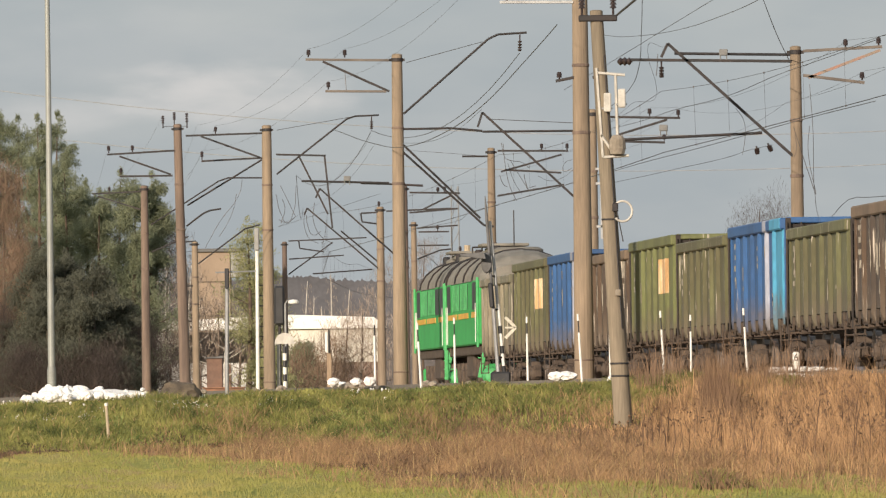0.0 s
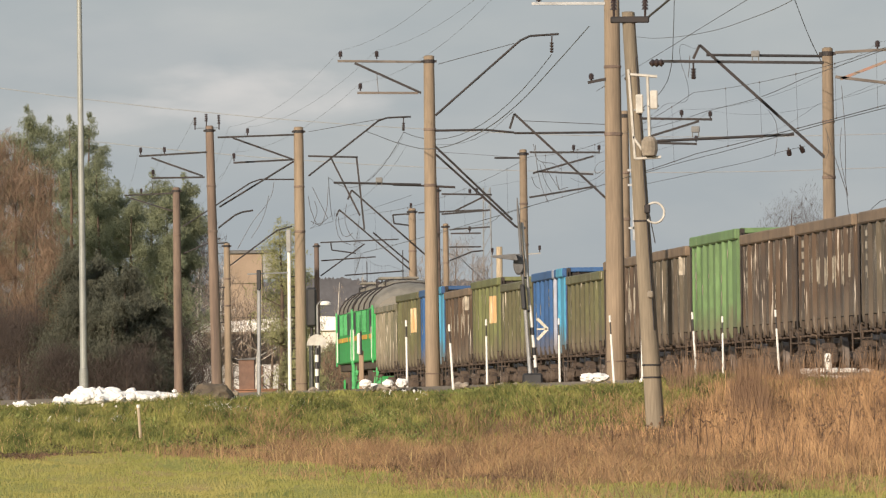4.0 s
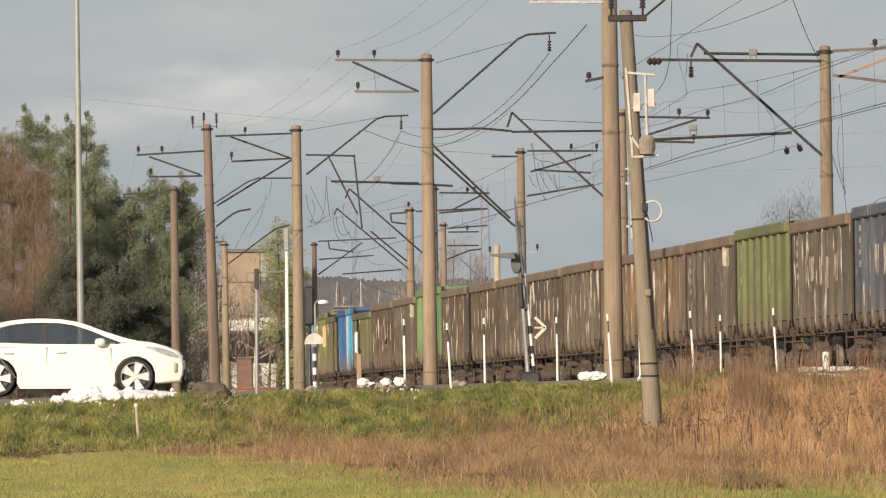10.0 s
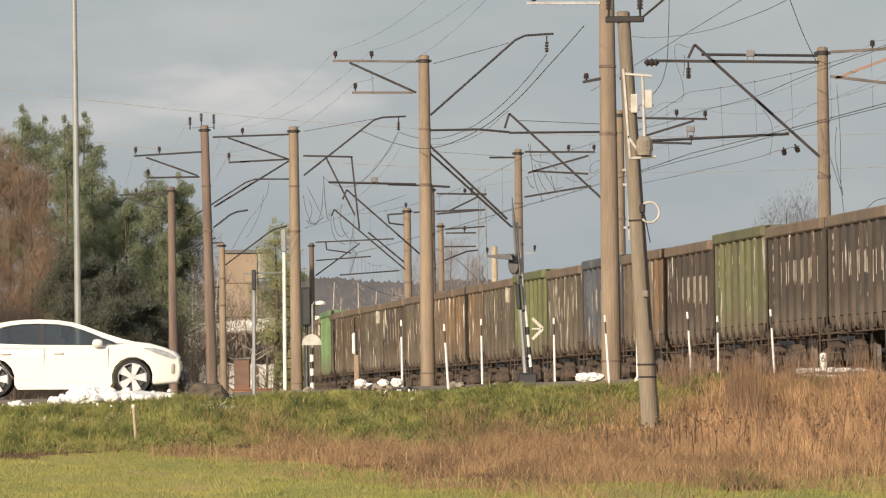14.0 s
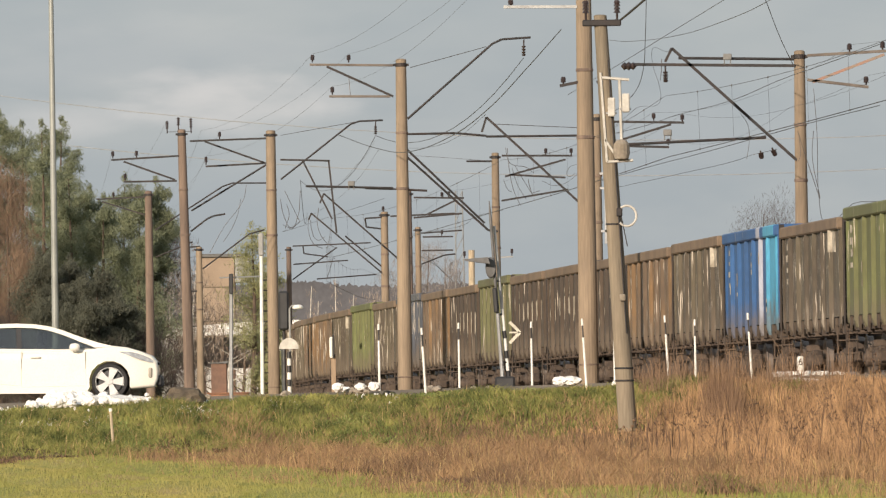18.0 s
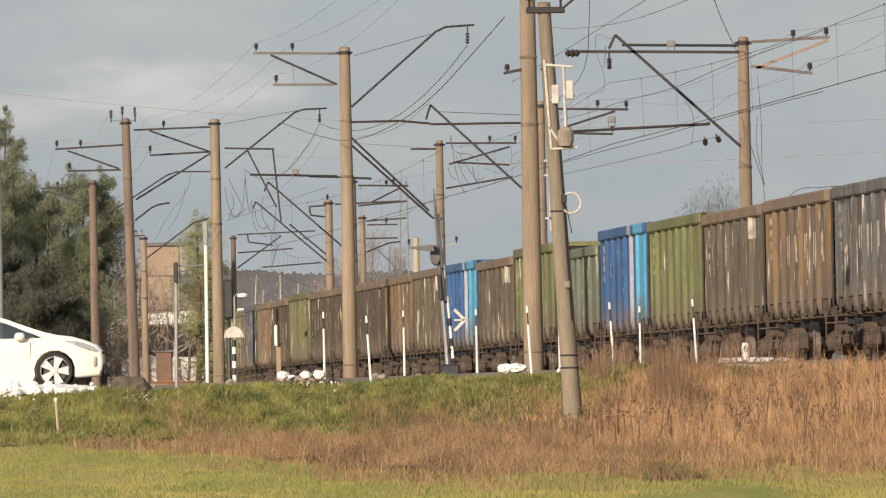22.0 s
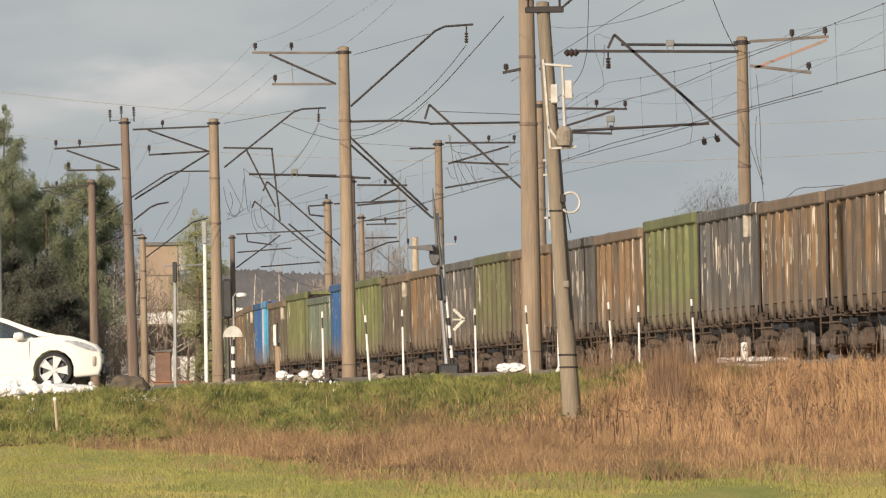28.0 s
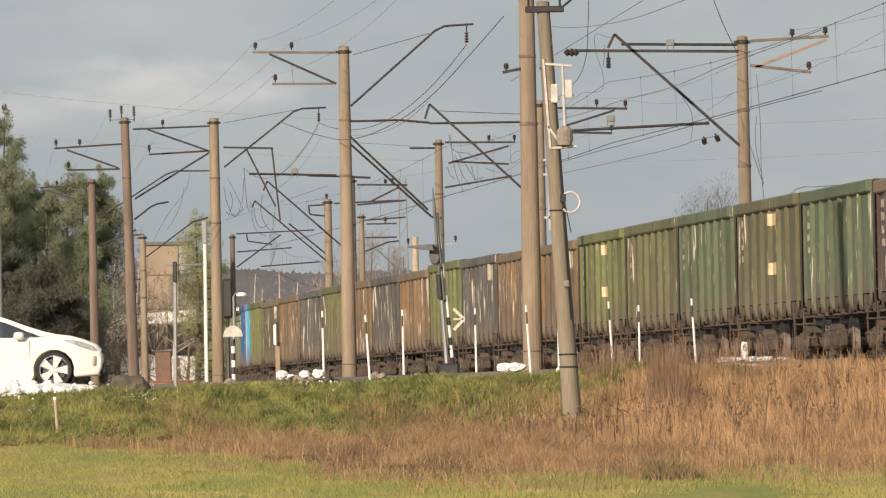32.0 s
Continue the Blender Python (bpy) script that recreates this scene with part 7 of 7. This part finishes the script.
# ---- grass, reeds ----
def tufts(name, n, region, height, width, mat, seed, label, lean=0.3, turn=0.0, category="grass"):
    """Thin upright blades, each a bent strip; region gives x and y for random numbers."""
    g = np.random.default_rng(seed)
    x, y = region(g, n)
    z = ground_z(x, y)
    h = height(x, y, g) * (0.55 + 0.75 * g.random(len(x)))
    a = turn * g.normal(size=len(x)) if turn else g.random(len(x)) * math.pi * 2
    wx, wy = np.cos(a) * width * 0.5, np.sin(a) * width * 0.5
    lx, ly = g.normal(size=len(x)) * lean * h, g.normal(size=len(x)) * lean * h
    b0 = np.stack([x - wx, y - wy, z - 0.02], 1)
    b1 = np.stack([x + wx, y + wy, z - 0.02], 1)
    m0 = np.stack([x - wx * 0.8 + lx * 0.35, y - wy * 0.8 + ly * 0.35, z + h * 0.6], 1)
    m1 = np.stack([x + wx * 0.8 + lx * 0.35, y + wy * 0.8 + ly * 0.35, z + h * 0.6], 1)
    t = np.stack([x + lx, y + ly, z + h], 1)
    V = np.stack([b0, b1, m1, m0, t], 1).reshape(-1, 3)
    k = np.arange(len(x)) * 5
    F = [(i, i + 1, i + 2, i + 3) for i in k.tolist()] + [(i + 3, i + 2, i + 4) for i in k.tolist()]
    me = bpy.data.meshes.new(name)
    me.from_pydata(V.tolist(), [], F)
    me.materials.append(mat)
    return tagged(new(name, me), label, category, kind="stuff")


def reed_edge(x):
    """The near edge of the rough growth, which comes towards the camera on the right."""
    return 204 - np.clip(x + 4.3, 0, 5.0) * 9.2


def field_region(g, n):
    y = 110 + (212 - 110) * g.random(n)
    x = -0.056 * y + 0.122 * y * g.random(n)
    keep = y < reed_edge(x) + 3 + 2 * g.normal(size=n)
    return x[keep], y[keep]


def bank_region(g, n):
    y = 207 + (223.4 - 207) * g.random(n) ** 0.8
    x = -12 + 19.5 * g.random(n)
    keep = (y > 213 + 1.6 * np.sin(x * 1.3) + 2.6 * g.normal(size=n)) | (x < -3.0 + 3.2 * g.normal(size=n) + 1.2 * np.sin(y * 0.7 + x))
    return x[keep], y[keep]


def dry_region(g, n):
    x = -12 + 20 * g.random(n)
    e = reed_edge(x) - 24.0 * g.random(n) ** 3
    y = e + (219 - e) * g.random(n)
    patch = 0.5 + 0.5 * np.sin(x * 1.1 + 0.3 * y) * np.sin(x * 2.7 - 0.2 * y + 1)
    keep = (g.random(n) < np.clip((x + 6.6) / 7.6, 0.02, 1) ** 1.4 * (0.25 + 0.75 * patch)) & (y < 214.2 + 2 * np.sin(x * 1.3) + 2 * g.normal(size=n))
    return x[keep], y[keep]


def pole_foot(x, y):
    """Low trodden growth before the foot of the utility pole."""
    return np.where((np.abs(x - 3.93) < 0.28) & (y > 190) & (y < 209), 0.5, 1.0)


def reed_region(g, n):
    x = 0.5 + 13.0 * g.random(n)
    e = reed_edge(x) + 4 - 10 * g.random(n) ** 3
    y = e + (222.6 - e) * g.random(n)
    clump = 0.5 + 0.5 * np.sin(x * 3.1 + np.sin(y * 0.35) * 2) * np.sin(y * 0.5 + x)
    keep = (x < 22.3 - 0.0622 * y) & (g.random(n) < np.clip((x - 1.0) / 4.0, 0, 1) ** 1.5) & (g.random(n) < 0.30 + 0.70 * clump)
    return x[keep], y[keep]


def reed_height(x, y, g):
    room = 2.42 + 0.10 * np.sin(x * 2.3) - ground_z(x, y)
    k = np.clip((x - 3.4) / 1.8, 0.30, 1) * (0.72 + 0.28 * np.sin(x * 4.3 + y * 0.6) * np.sin(x * 1.7 - y * 0.3))
    k = k * np.clip((y - reed_edge(x)) / 18, 0.35, 1)
    k = k * pole_foot(x, y)
    return np.clip(room, 0.15, 1.0) * k * np.where(g.random(len(x)) < 0.08, 1.08, 0.75)


def bank_height(x, y, g):
    return np.where(y > 220.3, np.where(x < -4.6, 0.015, 0.05), 0.13) * (1 + 0.6 * np.sin(x * 2.1 + y) * np.sin(x * 0.8 - y * 0.6)) + 0.015


def thicket(g, n):
    """The darker clump of stems in the reeds."""
    return 5.65 + 0.13 * g.normal(size=n), 205 + 3 * g.normal(size=n)


def hollow(g, n):
    return 4.12 + 0.34 * g.normal(size=n), 151 + 0.9 * g.normal(size=n)


tufts("field_grass", 150000, field_region, lambda x, y, g: 0.052 + 0.014 * np.sin(x * 2.1 + y * 0.11) * np.sin(x * 0.9 - y * 0.07), 0.011, M_GRASS_FIELD, 1, "short yellow-green meadow grass", 0.6, 0.6)
tufts("field_straw", 700, field_region, lambda x, y, g: 0.075 + 0 * x, 0.006, M_FIELD_STRAW, 2, "dry straw among the meadow grass", 0.6, 0.45)
tufts("bank_grass", 90000, bank_region, bank_height, 0.018, M_GRASS_BANK, 3, "rough green grass on the road bank", 0.85)
tufts("bank_straw", 3500, bank_region, lambda x, y, g: bank_height(x, y, g) * 1.2, 0.016, M_STRAW, 4, "dry tufts on the road bank", 0.5)
tufts("dry_grass", 160000, dry_region, lambda x, y, g: (0.22 + 0.12 * np.sin(x * 1.7 + y * 0.3) + 0.06 * np.sin(x * 5.1 - y * 0.5)) * pole_foot(x, y), 0.011, M_DRY, 5, "brown dry grass at the foot of the bank", 0.85)
tufts("dry_straw", 10000, dry_region, lambda x, y, g: (0.30 + 0.10 * np.sin(x * 1.7 + y * 0.3)) * pole_foot(x, y), 0.009, M_STRAW, 8, "pale dry straw at the foot of the bank", 0.35)
tufts("reeds", 150000, reed_region, reed_height, 0.011, M_REED, 6, "tall tawny dry reeds beside the road", 0.30, category="reeds")
tufts("dark_reeds", 26000, reed_region, lambda x, y, g: reed_height(x, y, g) * 1.0, 0.016, M_REED_DARK, 7, "brown withered stems among the reeds", 0.2, category="reeds")
def crest_region(g, n):
    x = 4.3 + 9.0 * g.random(n)
    y = 217.5 + 6 * g.random(n)
    keep = (x < 22.3 - 0.0622 * y) & (g.random(n) < 0.22 + 0.5 * np.clip(np.sin(x * 2.9 + 0.7) + 0.8 * np.sin(x * 6.7 + y * 0.9) + 0.5 * np.sin(x * 17.3), 0, 1))
    return x[keep], y[keep]


tufts("crest_stalks", 13000, crest_region, lambda x, y, g: (0.22 + 0.62 * g.random(len(x)) ** 2) * (1 + 0.25 * np.sin(x * 5.3)), 0.008, M_CREST, 11, "thin dry stalks along the road edge", 0.22, category="reeds")
tufts("stem_clump", 4200, thicket, lambda x, y, g: 0.62 + 0.50 * g.random(len(x)), 0.013, M_REED_DARK, 9, "dense clump of dark withered stems", 0.09, category="reeds")
def foot_region(g, n):
    x = -12 + 15 * g.random(n)
    y = reed_edge(x) + 1.0 + 2.2 * g.normal(size=n) * 0.6 + 1.5 * np.sin(x * 0.9)
    keep = g.random(n) < 0.45 + 0.55 * np.sin(x * 2.3) * np.sin(x * 0.7)
    return x[keep], y[keep]


def weed_region(g, n):
    x = 3.5 + 9.5 * g.random(n)
    y = reed_edge(x) + 12 + 34 * g.random(n)
    keep = (x < 22.0 - 0.0622 * y) & (y < 220)
    return x[keep], y[keep]


tufts("foot_litter", 9000, foot_region, lambda x, y, g: 0.10 + 0 * x, 0.014, M_STEM, 15, "short dark blades along the foot of the bank", 0.7)
tufts("tall_weeds", 260, weed_region, lambda x, y, g: 0.55 + 0.45 * g.random(len(x)), 0.022, M_STEM, 16, "tall dark dead weed stalks among the reeds", 0.10, category="weeds")
g = np.random.default_rng(17)
wx_, wy_ = weed_region(g, 420)
heads = [(float(a), float(b), float(ground_z(a, b)) + float(c), 0.05, 1.5, 9) for a, b, c in zip(wx_, wy_, 0.45 + 0.4 * g.random(len(wx_)))]
tagged(cloud("seed_heads", heads, 0.022, M_STEM, None, 18, 0.8), "small dark seed heads on the dead weeds", "weeds", kind="stuff")
def clod_region(g, n):
    x = -11.5 + 9.5 * g.random(n) ** 1.2
    y = 206 + 5 * g.random(n) + 1.5 * np.sin(x * 1.1)
    keep = g.random(n) < 0.25 + 0.75 * (np.sin(x * 2.2 + 0.8 * y) > 0.0)
    return x[keep], y[keep]


def leaf_region(g, n):
    x = -10 + 14 * g.random(n)
    y = 210 + 12 * g.random(n)
    keep = np.sin(x * 1.9 + 1.1 * np.sin(y * 0.8)) * np.sin(x * 0.63 + 0.35 * y) > 0.25
    return x[keep], y[keep]


tufts("earth_clods", 5000, clod_region, lambda x, y, g: 0.06 + 0 * x, 0.07, M_CLOD, 21, "dark turned clods of earth and dead leaves at the foot of the bank", 1.2)
tufts("bank_weeds", 12000, leaf_region, lambda x, y, g: 0.10 + 0 * x, 0.034, M_WEED, 22, "low green broad-leaved weeds on the bank", 1.1, category="weeds")
tufts("hollow_grass", 900, hollow, lambda x, y, g: 0.05 + 0.19 * np.exp(-((x - 4.12) / 0.45) ** 2), 0.016, M_GRASS_BANK, 10, "darker green tuft at the edge of the reeds", 0.5)
tufts("hollow_stems", 1500, hollow, lambda x, y, g: 0.05 + 0.19 * np.exp(-((x - 4.12) / 0.45) ** 2), 0.018, M_REED_DARK, 14, "dark withered tuft at the edge of the reeds", 0.5)


def crumb_region(g, n):
    """Three loose spreads of frozen crumbs on the bank below the snow heap."""
    c = g.integers(0, 3, n)
    x = np.array([-4.75, -2.95, -6.9])[c] + np.array([0.40, 0.30, 0.5])[c] * g.normal(size=n)
    y = np.array([217.6, 218.9, 217.0])[c] + 0.7 * g.normal(size=n)
    return x, y


tufts("snow_crumbs", 320, crumb_region, lambda x, y, g: 0.085 + 0 * x, 0.030, M_SNOW, 23, "crumbs of frozen snow caught in the bank grass", 0.8, category="snow")


def dead_weed(x, y, h, seed):
    """A tall dead weed: a bent stem, side twigs and dry seed heads."""
    g = random.Random(seed)
    w = thing("dead_weed", pose(x, y, float(ground_z(x, y)) - 0.02, 0, 0, g.uniform(0, 360)), "tall dark dead weed stalk among the reeds", "weed", "dead weed stalks")
    lean = g.uniform(-0.12, 0.12) * h
    pts = [Vector((lean * k * k, 0.03 * math.sin(4 * k + seed), h * k)) for k in (0, 0.2, 0.4, 0.6, 0.8, 1.0)]
    bm = bmesh.new()
    for i, (a, b) in enumerate(zip(pts, pts[1:])):
        rod(bm, a, b, 0.013 - 0.002 * i, 0.011 - 0.002 * i, seg=6)
    part("stem", bm, M_STEM, w)
    for k in range(g.randrange(6, 11)):
        f = 0.30 + 0.68 * g.random()
        base = pts[int(f * 5)].lerp(pts[min(5, int(f * 5) + 1)], f * 5 % 1)
        a = g.uniform(0, 6.283)
        out = 0.09 + 0.14 * (1.1 - f) + 0.05 * g.random()
        tip = base + Vector((math.cos(a) * out, math.sin(a) * out, out * g.uniform(0.7, 1.5)))
        bm = bmesh.new()
        rod(bm, base, tip, 0.005, 0.003, seg=5)
        twig = part("twig", bm, M_STEM, w)
        bm = bmesh.new()
        bmesh.ops.create_icosphere(bm, subdivisions=1, radius=0.017 + 0.012 * g.random(), matrix=Matrix.Translation(tip))
        for v in bm.verts:
            v.co += Vector((g.uniform(-1, 1), g.uniform(-1, 1), g.uniform(-1, 1))) * 0.005
        part("seed_head", bm, M_STEM, twig)


for k, (x, y, h) in enumerate(((6.10, 168.5, 1.30), (6.65, 168.0, 1.42), (6.95, 169.5, 1.10), (5.25, 172.0, 1.05), (5.85, 174.0, 0.95), (7.25, 171.0, 1.20), (4.70, 176.0, 0.90), (6.40, 178.0, 1.15), (2.60, 176.0, 0.75), (3.30, 173.0, 0.80), (7.05, 182.0, 1.25))):
    dead_weed(x, y, h, k + 1)

# crumbs of snow on the bank
g = np.random.default_rng(12)
cv, cf = [], []
for k in range(70):
    x = float(g.choice([-8.8 + 2.4 * g.random(), -1.4 + 1.0 * g.random(), -5.0 + 0.9 * g.random()]))
    y = 219.0 + 4.2 * g.random()
    r = 0.010 + 0.022 * g.random()
    z = float(ground_z(x, y)) + 0.07
    o = len(cv)
    cv += [(x - r, y, z), (x + r, y, z), (x, y - r, z), (x, y + r, z), (x, y, z + r), (x, y, z - 0.1)]
    cf += [(o, o + 2, o + 4), (o + 2, o + 1, o + 4), (o + 1, o + 3, o + 4), (o + 3, o, o + 4), (o + 2, o, o + 5), (o + 1, o + 2, o + 5)]
tagged(raw("snow_crumbs", cv, cf, M_SNOW), "crumbs of white snow scattered on the bank", "snow", kind="stuff")


motions()
